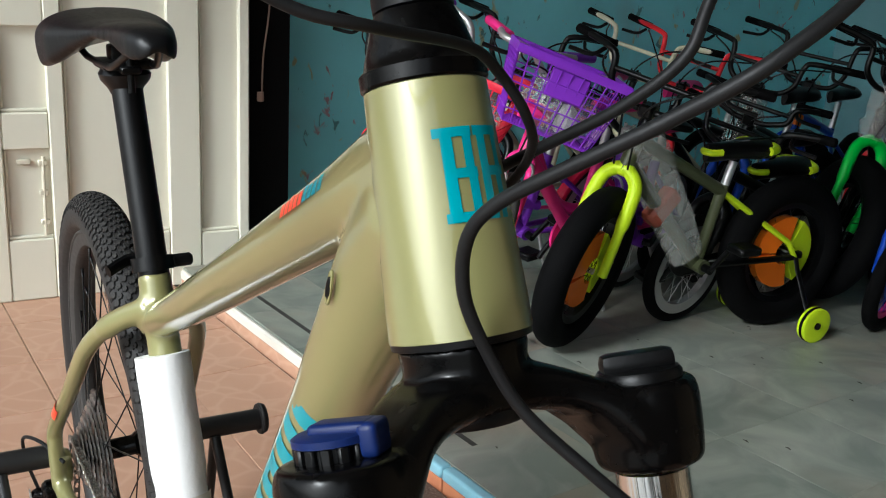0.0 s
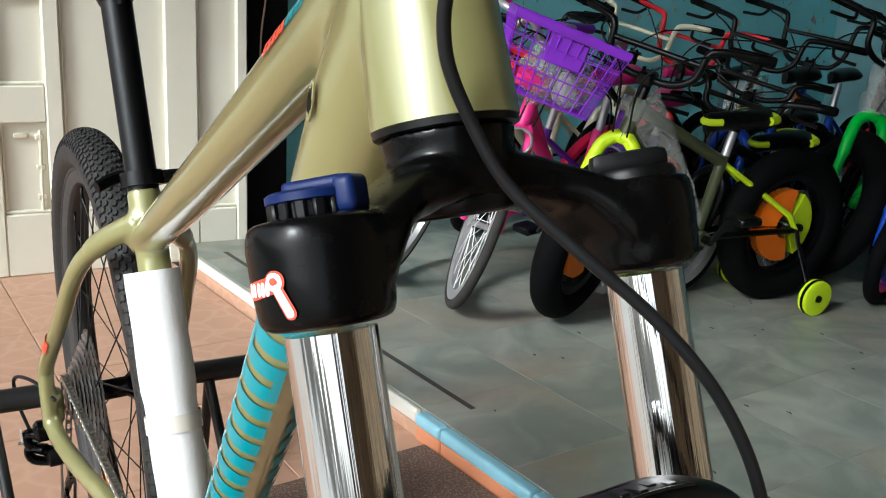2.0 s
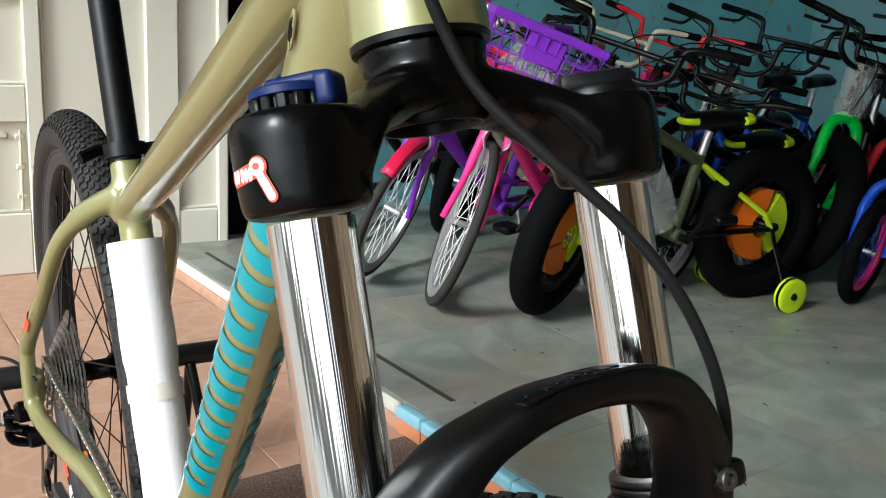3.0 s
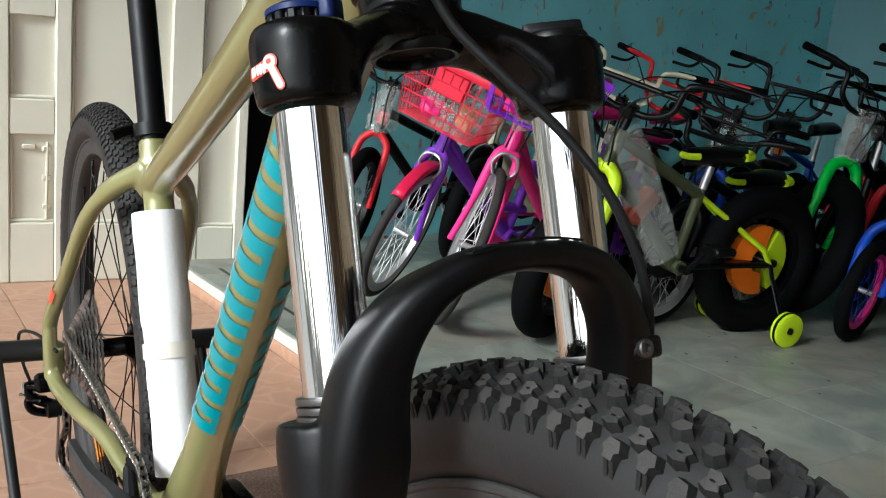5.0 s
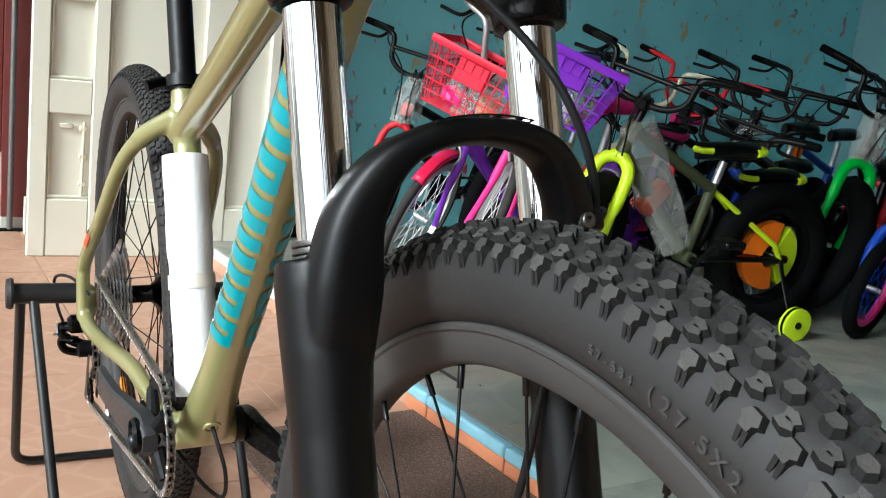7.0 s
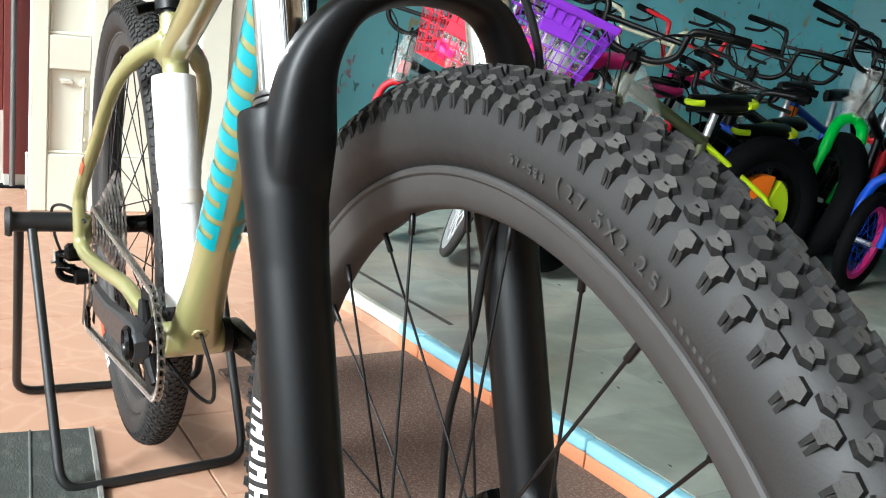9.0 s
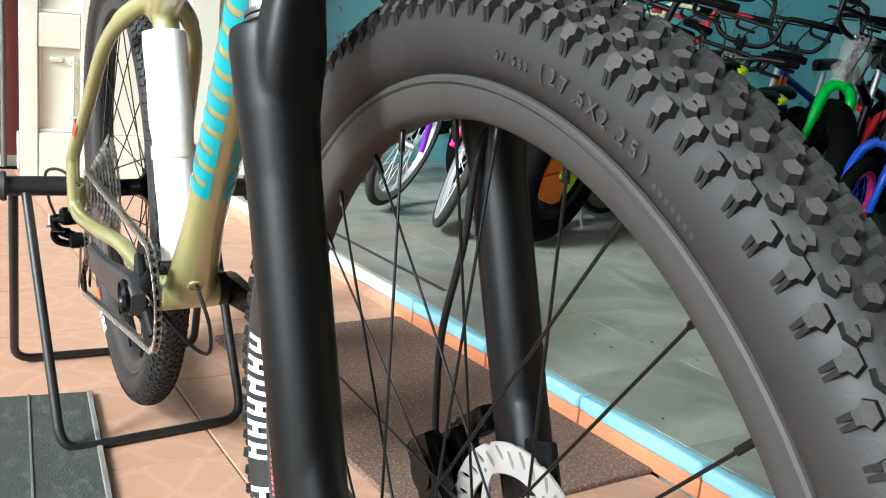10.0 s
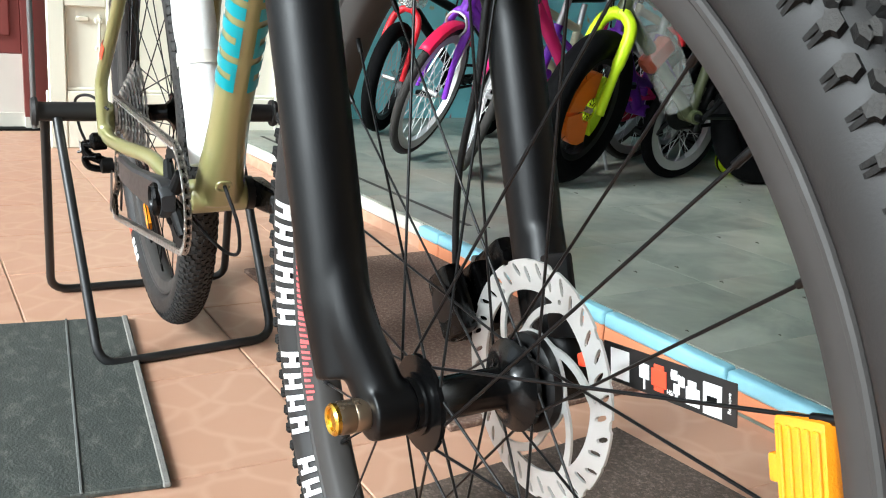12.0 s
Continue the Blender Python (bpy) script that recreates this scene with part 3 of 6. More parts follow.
def capsule(a0, w0, a1, w1, half, n=10):
    """The outline of a round-ended stroke; one degree round the boss is 0.44 mm."""
    p0, p1 = Vector((a0 * 0.00044, w0)), Vector((a1 * 0.00044, w1))
    d = math.atan2(p1.y - p0.y, p1.x - p0.x)
    pts = [p1 + Vector((math.cos(d + q), math.sin(d + q))) * half for q in np.linspace(-math.pi / 2, math.pi / 2, n)]
    pts += [p0 + Vector((math.cos(d + q), math.sin(d + q))) * half for q in np.linspace(math.pi / 2, math.pi * 1.5, n)]
    return [(p.x / 0.00044, p.y) for p in pts]


for shape, lift, mt in ((capsule(-92, -0.0547, -66, -0.0533, 0.0030), 0.0006, M_RED), (capsule(-62, -0.0523, -61, -0.0523, 0.0037), 0.0007, M_RED), (capsule(-60, -0.0545, -52, -0.0630, 0.0022), 0.0008, M_RED),
                        (capsule(-62, -0.0523, -61, -0.0523, 0.0030), 0.0011, M_WHITE), (capsule(-60, -0.0545, -52, -0.0630, 0.0015), 0.0012, M_WHITE), (capsule(-62, -0.0521, -61, -0.0521, 0.0012), 0.0015, M_RED)):
    part("emblem_shape", boss_shape(shape, lift), mt, bike)
for a in (-90, -85, -79, -74, -69):
    part("emblem_bar", boss_shape(capsule(a, -0.0558, a + 1, -0.0528, 0.0009, 5), 0.0011), M_WHITE, bike)

# lowers with arch and dropouts
bm = B()
RV = -0.078
legs = ((-1, RV, 0.0235, 0.0225, -0.0620), (1, 0.074, 0.0225, 0.0195, 0.0690))
for sgn, v, r0, r1, lug in legs:
    tube(bm, [F(LU, v, -0.209), F(LU, v, -0.222), F(LU + 0.001, v, -0.26), F(LU, v, -0.30), F(LU, v, -0.40), F(LU - 0.001, v, -0.485), F(LU - 0.001, v * 0.99, -0.515), F(LU - 0.001, v * 0.99, -0.532)], [r0 + 0.001, r0 + 0.0022, r0 + 0.0012, r1, r1 - 0.0003, r1 - 0.0010, r1 - 0.0025, r1 - 0.0035], 32)
    tube(bm, curve([F(LU + 0.004, v, -0.455), F(LU + 0.010, v * 0.96, -0.500), F(0.038, lug * 1.08, -0.532), F(0.0434, lug, -0.556)], 5), [(0.0165, 0.0165)] * 16, 16, side=AX_F)
    tube(bm, [F(0.0434, lug - 0.014, -0.554), F(0.0434, lug + 0.014, -0.554)], 0.0172, 24)
spine = curve([F(LU + 0.002, RV + 0.002, -0.268), F(LU + 0.016, RV + 0.004, -0.232), F(0.050, -0.0690, -0.190), F(0.062, -0.0525, -0.163), F(0.070, -0.027, -0.1500), F(0.072, 0.0, -0.1470), F(0.071, 0.026, -0.1495), F(0.066, 0.048, -0.1600), F(0.056, 0.0655, -0.187), F(LU + 0.018, 0.0715, -0.222), F(LU + 0.006, 0.073, -0.255)], 6)
across = np.interp(np.linspace(0, 1, 61), [0, .12, .22, .35, .5, .65, .80, .9, 1], [.020, .0205, .0150, .0086, .0068, .0084, .0125, .016, .016])
depth = np.interp(np.linspace(0, 1, 61), [0, .2, .5, .8, 1], [.018, .0165, .0125, .0155, .018])
ribs = []
for k, p in enumerate(spine):
    t = (spine[min(k + 1, 60)] - spine[max(k - 1, 0)]).normalized()
    b = (AX_F - t * AX_F.dot(t)).normalized()
    a = b.cross(t)
    ribs.append([p + a * (across[k] * math.copysign(abs(math.cos(f)) ** 0.7, math.cos(f))) + b * (depth[k] * math.copysign(abs(math.sin(f)) ** 0.7, math.sin(f))) for f in np.linspace(0, 2 * math.pi, 29)[:-1]])
rings(bm, ribs)
lowers = part("fork_lower", bm, M_BLACKMATT, bike, "satin black magnesium fork lowers with arch")
fuse(lowers, 0.0016, 14)
def arch_top(v):
    return -0.1402 - 3.6 * (v - 0.002) ** 2


for k in range(8):
    v = -0.027 + k * 0.0066
    bm = B()
    box(bm, (0.0760 + (0.001 if k % 2 else -0.001), v, arch_top(v)), (0.0085 if k % 3 else 0.0060, 0.0042, 0.0014), 0.0004, FM)
    part("arch_emblem_bar", bm, M_BLACKMATT, bike)
bm = B()
tube(bm, [F(0.0760 + 0.0075 * a, v, arch_top(v) - 0.0001) for a, v in [(1, -0.033 + q * 0.0066) for q in range(10)] + [(-1, 0.0264 - q * 0.0066) for q in range(10)]], 0.0006, 6, closed=True)
part("arch_emblem_frame", bm, M_BLACKMATT, bike)
# hose guide
bm = B()
gm = FM @ Matrix.Translation((0.064, 0.068, -0.196))
box(bm, (0.0, 0.004, 0), (0.013, 0.019, 0.0115), 0.004, gm, 3)
guide = part("hose_guide", bm, M_BLACKMATT, bike, "black hose clamp on the arch")
bm = B()
lathe(bm, [(0.0046, 0.0), (0.0046, 0.0026), (0.0040, 0.0032), (0.0024, 0.0032), (0.0022, 0.0012), (0.0005, 0.0011)], 20, gm @ Matrix.Translation((0.006, -0.0005, 0)) @ Matrix.Rotation(radians(90), 4, "Y"))
part("clamp_bolt", bm, M_DARKSTEEL, guide, "steel socket bolt")

# hoses
bm = B()
tube(bm, curve([F(0.075, 0.20, 0.235), F(0.15, 0.13, 0.16), F(0.166, 0.07, 0.105), F(0.1555, 0.03, 0.079), F(0.127, 0.01, 0.0664), F(0.096, -0.008, 0.0571), F(0.0685, -0.020, 0.0492), F(0.0535, -0.0245, 0.0383), F(0.0425, -0.022, 0.018), F(0.0375, -0.012, -0.006), F(0.038, 0.0, -0.0305), F(0.047, 0.020, -0.0575), F(0.057, 0.045, -0.0885), F(0.063, 0.065, -0.121), F(0.061, 0.081, -0.158), F(0.054, 0.087, -0.193), F(0.040, 0.080, -0.235), F(0.035, 0.052, -0.290), F(0.010, 0.050, -0.345), F(-0.026, 0.047, -0.405), F(-0.043, 0.045, -0.465), F(-0.045, 0.045, -0.495)], 8), 0.0027, 12)
part("brake_hose", bm, M_HOSE, bike, "black rubber front brake hose")
bm = B()
tube(bm, curve([F(0.05, -0.20, 0.23), F(0.066, -0.13, 0.150), F(0.068, -0.09, 0.1205), F(0.072, -0.06, 0.111), F(0.057, -0.015, 0.108), F(0.045, 0.006, 0.101), F(0.040, 0.02, 0.0845), F(0.022, 0.034, 0.0725), F(-0.0075, 0.04, 0.060), F(-0.05, 0.033, 0.045)], 8), 0.0022, 10)
part("cable", bm, M_HOSE, bike, "thin black shift cable with fine print")
bm = B()
tube(bm, curve([F(0.06, 0.20, 0.235), F(0.085, 0.11, 0.15), F(0.0776, 0.09, 0.1182), F(0.070, 0.08, 0.098), F(0.0438, 0.066, 0.0838), F(0.0034, 0.051, 0.074), F(-0.0192, 0.045, 0.0689), F(-0.06, 0.033, 0.055)], 8), 0.0027, 12)
part("brake_hose", bm, M_HOSE, bike, "black rubber rear brake hose")


# ---------------------------------------------------------------- wheels
RT = 0.347
M_RIM = mat("black_rim_anodised", (0.040, 0.0375, 0.0355), 0.58, 0, 0.15, 25, spec=0.22)


def spoke_mesh():
    bm = B()
    lathe(bm, [(0.5, 0), (0.5, 1)], 6)
    me = bpy.data.meshes.new("spoke")
    bm.to_mesh(me)
    bm.free()
    me.materials.append(M_BLACKMETAL)
    for p in me.polygons:
        p.use_smooth = True
    return me


SPOKE = spoke_mesh()


def stick(a, b, d):
    v = b - a
    return Matrix.Translation(a) @ v.to_track_quat("Z", "Y").to_matrix().to_4x4() @ Matrix.Diagonal((d, d, v.length, 1))


def knob_mesh(kind):
    """One tread block, standing on z = 0: length along x (round the tyre), width along y."""
    bm = B()
    if kind == 0:     # notched arrow
        base = [(-0.0050, -0.0040), (0.0006, -0.0050), (0.0054, -0.0026), (0.0036, 0.0), (0.0054, 0.0026), (0.0006, 0.0050), (-0.0050, 0.0040), (-0.0034, 0.0)]
        high = 0.0047
    elif kind == 1:   # slanted
        base = [(-0.0052, -0.0022), (-0.0014, -0.0044), (0.0054, -0.0026), (0.0044, 0.0034), (0.0, 0.0046), (-0.0040, 0.0028)]
        high = 0.0049
    else:             # shoulder: a winged head
        base = [(-0.0034, -0.0054), (0.0038, -0.0056), (0.0062, -0.0014), (0.0038, 0.0008), (0.0030, 0.0040), (-0.0027, 0.0042), (-0.0034, 0.0010), (-0.0060, -0.0006)]
        high = 0.0046
    lo = [bm.verts.new((x * 1.02, y * 1.02, -0.003)) for x, y in base]
    hi = [bm.verts.new((x * 0.80, y * 0.80, high - (0.0006 if kind != 2 and x > 0.003 else 0) - (0.0008 if kind == 2 and y > 0.004 else 0))) for x, y in base]
    n = len(base)
    for i in range(n):
        bm.faces.new((lo[i], lo[(i + 1) % n], hi[(i + 1) % n], hi[i]))
    if kind == 2:     # two legs that run out on the sidewall
        for x0, x1, w in ((-0.0015, -0.0017, 0.00125), (0.0016, 0.0017, 0.00125)):
            g = [bm.verts.new(p) for p in ((x0 - w, 0.0030, 0.0034), (x0 + w, 0.0030, 0.0034), (x1 + w * 0.8, 0.0098, -0.0026), (x1 - w * 0.8, 0.0098, -0.0026),
                                           (x0 - w, 0.0030, -0.004), (x0 + w, 0.0030, -0.004), (x1 + w * 0.8, 0.0098, -0.0070), (x1 - w * 0.8, 0.0098, -0.0070))]
            for q in ((0, 1, 2, 3), (4, 7, 6, 5), (0, 3, 7, 4), (1, 5, 6, 2), (3, 2, 6, 7), (0, 4, 5, 1)):
                bm.faces.new([g[k] for k in q])
        topf = [bm.faces.new(hi)]
    elif kind == 0:   # a short sipe sunk into the top
        rim = [bm.verts.new((x * 0.30, y * 0.10, high - 0.0001)) for x, y in base]
        topf = [bm.faces.new((hi[i], hi[(i + 1) % n], rim[(i + 1) % n], rim[i])) for i in range(n)]
        pit = [bm.verts.new((x * 0.28, y * 0.09, high - 0.0014)) for x, y in base]
        for i in range(n):
            bm.faces.new((rim[i], rim[(i + 1) % n], pit[(i + 1) % n], pit[i]))
        bm.faces.new(pit)
    else:
        topf = [bm.faces.new(hi)]
    for f in topf:
        f.material_index = 1
    bmesh.ops.recalc_face_normals(bm, faces=bm.faces)
    me = bpy.data.meshes.new("tread_knob")
    bm.to_mesh(me)
    bm.free()
    me.materials.append(M_KNOB)
    me.materials.append(M_KNOBTOP)
    return me


KNOBS = [knob_mesh(k) for k in range(3)]
TY_R = RT + 0.0004          # casing crown
TY_W = 0.0264               # half width
TY_H = 0.0281               # half height of the casing


def casing(a):
    """Radius and half offset of the casing at the angle a from its crown."""
    return TY_R - TY_H * (1 - math.cos(a)), TY_W * math.sin(a)


def wheel(W, parent, front, picked, k=1.0, dish=0.0, skew=Matrix()):
    """A wheel at W: x ahead, y the axle to the left, z up. picked: tread rows built singly between two angles."""
    hub_w = W
    turn = skew @ Matrix.Translation((0, dish, 0))
    W = W @ turn
    WK = W @ Matrix.Diagonal((k, 1, k, 1))
    RX = WK @ Matrix.Rotation(radians(-90), 4, "X")      # lathe axis along y
    bm = B()
    prof = [(0.2960, -0.0120), (0.2995, -0.0148), (0.3012, -0.0172)]
    for a in np.linspace(-118, 118, 29):
        r, y = casing(radians(a))
        prof.append((r, y))
    prof += [(0.3012, 0.0172), (0.2995, 0.0148), (0.2960, 0.0120)]
    lathe(bm, prof, 120, RX, False, False)
    tyre = part("front_tyre" if front else "rear_tyre", bm, M_RUBBER, parent, "black knobbly tyre with worn grey print" if front else "black knobbly rear tyre", angle=60)
    # rim
    bm = B()
    lathe(bm, [(0.2985, -0.0168), (0.2990, -0.0150), (0.2960, -0.0140), (0.2875, -0.0132), (0.285, -0.006), (0.285, 0.006), (0.2875, 0.0132), (0.2960, 0.0140), (0.2990, 0.0150), (0.2985, 0.0168), (0.2970, 0.0178), (0.2950, 0.0176), (0.2936, 0.0160), (0.2885, 0.0156), (0.2785, 0.0122), (0.2758, 0.0085), (0.2745, 0.0), (0.2758, -0.0085), (0.2785, -0.0122), (0.2885, -0.0156), (0.2936, -0.0160), (0.2950, -0.0176), (0.2970, -0.0178)], 120, RX, True)
    part("front_rim" if front else "rear_rim", bm, M_RIM, parent, "satin black double wall rim", angle=35)
    # hub
    bm = B()
    RX = hub_w @ Matrix.Rotation(radians(-90), 4, "X")
    lathe(bm, [(0.006, -0.056), (0.0105, -0.056), (0.0110, -0.0490), (0.0165, -0.0485), (0.0170, -0.0450), (0.0195, -0.0445), (0.0195, -0.0425), (0.0300, -0.0415), (0.0305, -0.0385), (0.0175, -0.0355), (0.0138, -0.026), (0.0135, 0.015), (0.020, 0.023), (0.0305, 0.026), (0.0305, 0.0295), (0.022, 0.031), (0.022, 0.040), (0.0095, 0.041), (0.0085, 0.050), (0.006, 0.050)], 36, RX)
    part("front_hub" if front else "rear_hub", bm, M_HUB, parent, "gloss black hub")
    # spokes, 32, crossed three times
    kr = k
    for k in range(32):
        sd = 1 if k % 2 == 0 else -1
        j = k // 2
        lead = 1 if j % 2 == 0 else -1
        ph = 2 * math.pi * (k / 32) + radians(9.6)
        rim_p = turn @ Vector((0.2755 * kr * math.cos(ph), sd * 0.003, 0.2755 * kr * math.sin(ph)))
        hp = ph + lead * radians(62)
        hub_p = Vector((0.0255 * math.cos(hp), sd * (0.0400 if sd < 0 else 0.0280), 0.0255 * math.sin(hp)))
        piece("spoke", SPOKE, hub_w @ stick(hub_p, rim_p, 0.0020), parent)
        d = (rim_p - hub_p).normalized()
        piece("spoke_nipple", SPOKE, hub_w @ stick(rim_p - d * 0.014, rim_p + d * 0.001, 0.0042), parent)
    # tread
    rows = ((-54, 2, 0.5), (-36, 0, 0.0), (-18, 1, 0.5), (0, 0, 0.0), (18, 1, 0.5), (36, 0, 0.0), (54, 2, 0.5)) if front else ((-55, 2, 0.5), (-39, 0, 0.0), (-23, 1, 0.5), (-7.5, 0, 0.0), (7.5, 0, 0.5), (23, 1, 0.0), (39, 0, 0.5), (55, 2, 0.0))
    n = 130 if front else 168
    small = Matrix.Diagonal((0.96, 1.0, 1.0, 1)) if front else Matrix.Diagonal((0.82, 0.86, 0.42, 1))
    rest = []
    for i in range(n):
        for a, kind, sh in rows:
            ph = 2 * math.pi * (i + sh) / n
            ra = radians(a + (2 if i % 2 else -2))
            r, y = casing(ra)
            m = W @ Matrix.Rotation(-ph, 4, "Y") @ Matrix.Translation((0, y, r * kr)) @ Matrix.Rotation(-ra, 4, "X") @ Matrix.Rotation(radians(18 if (kind == 1 and a > 0) else -18 if kind == 1 else 0) + (math.pi if a < 0 and kind else 0), 4, "Z") @ small
            deg = math.degrees(ph) % 360
            if picked and (deg < picked[0] or deg > picked[1]):
                piece("tread_knob", KNOBS[kind], m, tyre)
            else:
                rest.append((KNOBS[kind], m))
    if rest:
        vs, fs, mi = [], [], []
        for me, m in rest:
            mi += [p.material_index for p in me.polygons]
            o = len(vs)
            vs += [tuple(m @ v.co) for v in me.vertices]
            fs += [tuple(o + q for q in p.vertices) for p in me.polygons]
        me = bpy.data.meshes.new("tread")
        me.from_pydata(vs, [], fs)
        me.materials.append(M_KNOB)
        me.materials.append(M_KNOBTOP)
        for q, idx in zip(me.polygons, mi):
            q.material_index = idx
        ob = new("tread", me)
        ob.parent = tyre
        tagged(ob, kind="stuff")
    return tyre


_hx = Vector((AX_L.y, -AX_L.x, 0)).normalized()
_up = _hx.cross(AX_L).normalized()
WC = Vector((0.0500, 0.0023, 0.3491))
WF = Matrix(((_hx.x, AX_L.x, _up.x, WC.x), (_hx.y, AX_L.y, _up.y, WC.y), (_hx.z, AX_L.z, _up.z, WC.z), (0, 0, 0, 1)))
SKEW = pose(-0.0023, 0, -0.0027) @ Matrix.Rotation(radians(-0.84), 4, "Z") @ Matrix.Rotation(radians(0.69), 4, "X")   # the rim stands a little out of true
front_tyre = wheel(WF, bike, True, (60, 320), 1.031, 0.0052, SKEW)
WT = WF @ SKEW @ Matrix.Translation((0, 0.0052, 0))
rear_tyre = wheel(Matrix.Translation(AXR), bike, False, None)

# ---------------------------------------------------------------- front brake, axle, print on the tyre
def soften(loop, rounds=2):
    """Cuts the corners of a closed outline."""
    for _ in range(rounds):
        loop = [q for p, r in zip(loop, loop[1:] + loop[:1]) for q in (p.lerp(r, 0.25), p.lerp(r, 0.75))]
    return loop


def polar(r, deg):
    return Vector((r * math.cos(radians(deg)), r * math.sin(radians(deg))))


def disc_rotor(m, parent, r_out=0.080):
    """A brake ring with slanted slots and round holes on six swept arms."""
    loops = [[polar(r_out - (0.0016 if q % 40 < 5 else 0.0006 if q % 20 < 2 else 0), q) for q in range(0, 360, 1)]]
    loops.append([polar(0.0205, q) for q in range(0, 360, 6)])
    for k in range(6):
        node = 10 + 60 * k
        share = np.linspace(0, 1, 7)
        up = [polar(0.0345 + 0.0252 * t, node + 51 - 45 * t ** 0.85) for t in share]
        rim = [polar(0.0600, node + 10 + 41 * t) for t in share]
        down = [polar(0.0597 - 0.0252 * t, node + 56 + 41 * t ** 1.1) for t in share]
        base = [polar(0.0340, node + 97 - 46 * t) for t in (0.25, 0.5, 0.75)]
        loops.append(soften(up + rim + down + base))
        loops.append([polar(0.0640, node + 1) + polar(0.0017, q) for q in range(0, 360, 30)])
    for k in range(36):
        mid, half, wide = (0.0735, 0.0056, 0.0016) if k % 2 else (0.0700, 0.0058, 0.0016)
        c, d = polar(mid, k * 10 + 3), polar(1, k * 10 + 3 + (38 if k % 2 else 30))
        e = Vector((-d.y, d.x))
        loops.append(soften([c + d * half + e * wide, c - d * half + e * wide, c - d * half - e * wide, c + d * half - e * wide], 1))
    pts, edges = [], []
    for loop in loops:
        o = len(pts)
        pts += loop
        edges += [(o + i, o + (i + 1) % len(loop)) for i in range(len(loop))]
    flat, _, tris, *_ = geometry.delaunay_2d_cdt(pts, edges, [], 1, 1e-6)
    def inside(c, loop):
        odd = False
        for p, q in zip(loop, loop[1:] + loop[:1]):
            if (p.y > c.y) != (q.y > c.y) and c.x < (q.x - p.x) * (c.y - p.y) / (q.y - p.y) + p.x:
                odd = not odd
        return odd
    reach = [(sum(h, Vector((0, 0))) / len(h), h) for h in loops[1:]]
    reach = [(c, max((p - c).length for p in h), h) for c, h in reach]
    bm = B()
    vs = [bm.verts.new(m @ Vector((p.x, 0, p.y))) for p in flat]
    for f in tris:
        mid = (flat[f[0]] + flat[f[1]] + flat[f[2]]) / 3
        if not any((mid - c).length < far and inside(mid, h) for c, far, h in reach):
            bm.faces.new([vs[i] for i in f])
    ob = part("brake_rotor", bm, M_ROTOR, parent, "bright slotted steel brake rotor", smooth=False)
    s = ob.modifiers.new("thick", "SOLIDIFY")
    s.thickness, s.offset = 0.0019, 0
    return ob


disc_rotor(WF @ Matrix.Translation((0, 0.045, 0)), bike)
bm = B()
lathe(bm, [(0.016, 0.034), (0.0290, 0.0345), (0.0330, 0.0375), (0.0330, 0.0435), (0.030, 0.0437), (0.019, 0.048), (0.014, 0.0495)], 30, WF @ Matrix.Rotation(radians(-90), 4, "X"))
part("rotor_carrier", bm, M_BLACKMATT, bike)
for k in range(6):
    bm = B()
    a = 2 * math.pi * k / 6 - 0.7
    lathe(bm, [(0.0035, 0.0462), (0.0035, 0.0482), (0.0015, 0.0486)], 10, WF @ Matrix.Rotation(radians(-90), 4, "X") @ Matrix.Translation((0.022 * math.cos(a), 0.022 * math.sin(a), 0)))
    part("rotor_bolt", bm, M_DARKSTEEL, bike)
# caliper behind the leg
bm = B()
cm2 = FM @ Matrix.Translation((-0.040, 0.050, -0.500)) @ pose(0, 0, 0, 0, -20, 0)
box(bm, (0, 0.012, 0), (0.034, 0.020, 0.052), 0.006, cm2, 2)
caliper = part("brake_caliper", bm, M_BLACKGLOSS, bike, "black hydraulic disc brake caliper")
for nm, c, size, rad in (("inner_half", (0, -0.014, 0), (0.034, 0.016, 0.052), 0.006), ("bridge", (-0.014, 0, 0), (0.012, 0.03, 0.05), 0.003), ("hose_port", (0.016, 0.020, 0.022), (0.05, 0.014, 0.020), 0.004)):
    bm = B()
    box(bm, c, size, rad, cm2, 2)
    part(nm, bm, M_BLACKGLOSS, caliper)
bm = B()
lathe(bm, [(0.0125, -0.022), (0.0135, -0.0235), (0.004, -0.0245)], 24, cm2 @ Matrix.Rotation(radians(-90), 4, "X"))
part("piston_cap", bm, M_BLACKMETAL, caliper)
for q in (-0.026, 0.03):
    bm = B()
    lathe(bm, [(0.0045, 0), (0.0045, 0.008), (0.002, 0.0085)], 12, cm2 @ Matrix.Translation((0.0, 0.022, q)) @ Matrix.Rotation(radians(90), 4, "X"))
    part("bolt", bm, M_DARKSTEEL, caliper)
bm = B()
box(bm, (0.062, 0.046, -0.5), (0.03, 0.006, 0.055), 0.003, FM @ Matrix.Translation((0, 0.014, 0)), 2)
part("brake_mount", bm, M_BLACKMATT, bike)
# red pad spacer and its hanging tag
bm = B()
box(bm, (0.079, 0.060, -0.541), (0.008, 0.005, 0.009), 0.002, FM, 2)
part("pad_spacer", bm, M_RED, bike, "red plastic pad spacer")
tag_o, tag_x = F(0.0790, 0.078, -0.5435), (F(0.1885, 0.075, -0.5640) - F(0.0790, 0.078, -0.5435))
tx = tag_x.normalized()
tz = (AX_S * 1.0 - tx * AX_S.dot(tx)).normalized()
ty = tz.cross(tx)
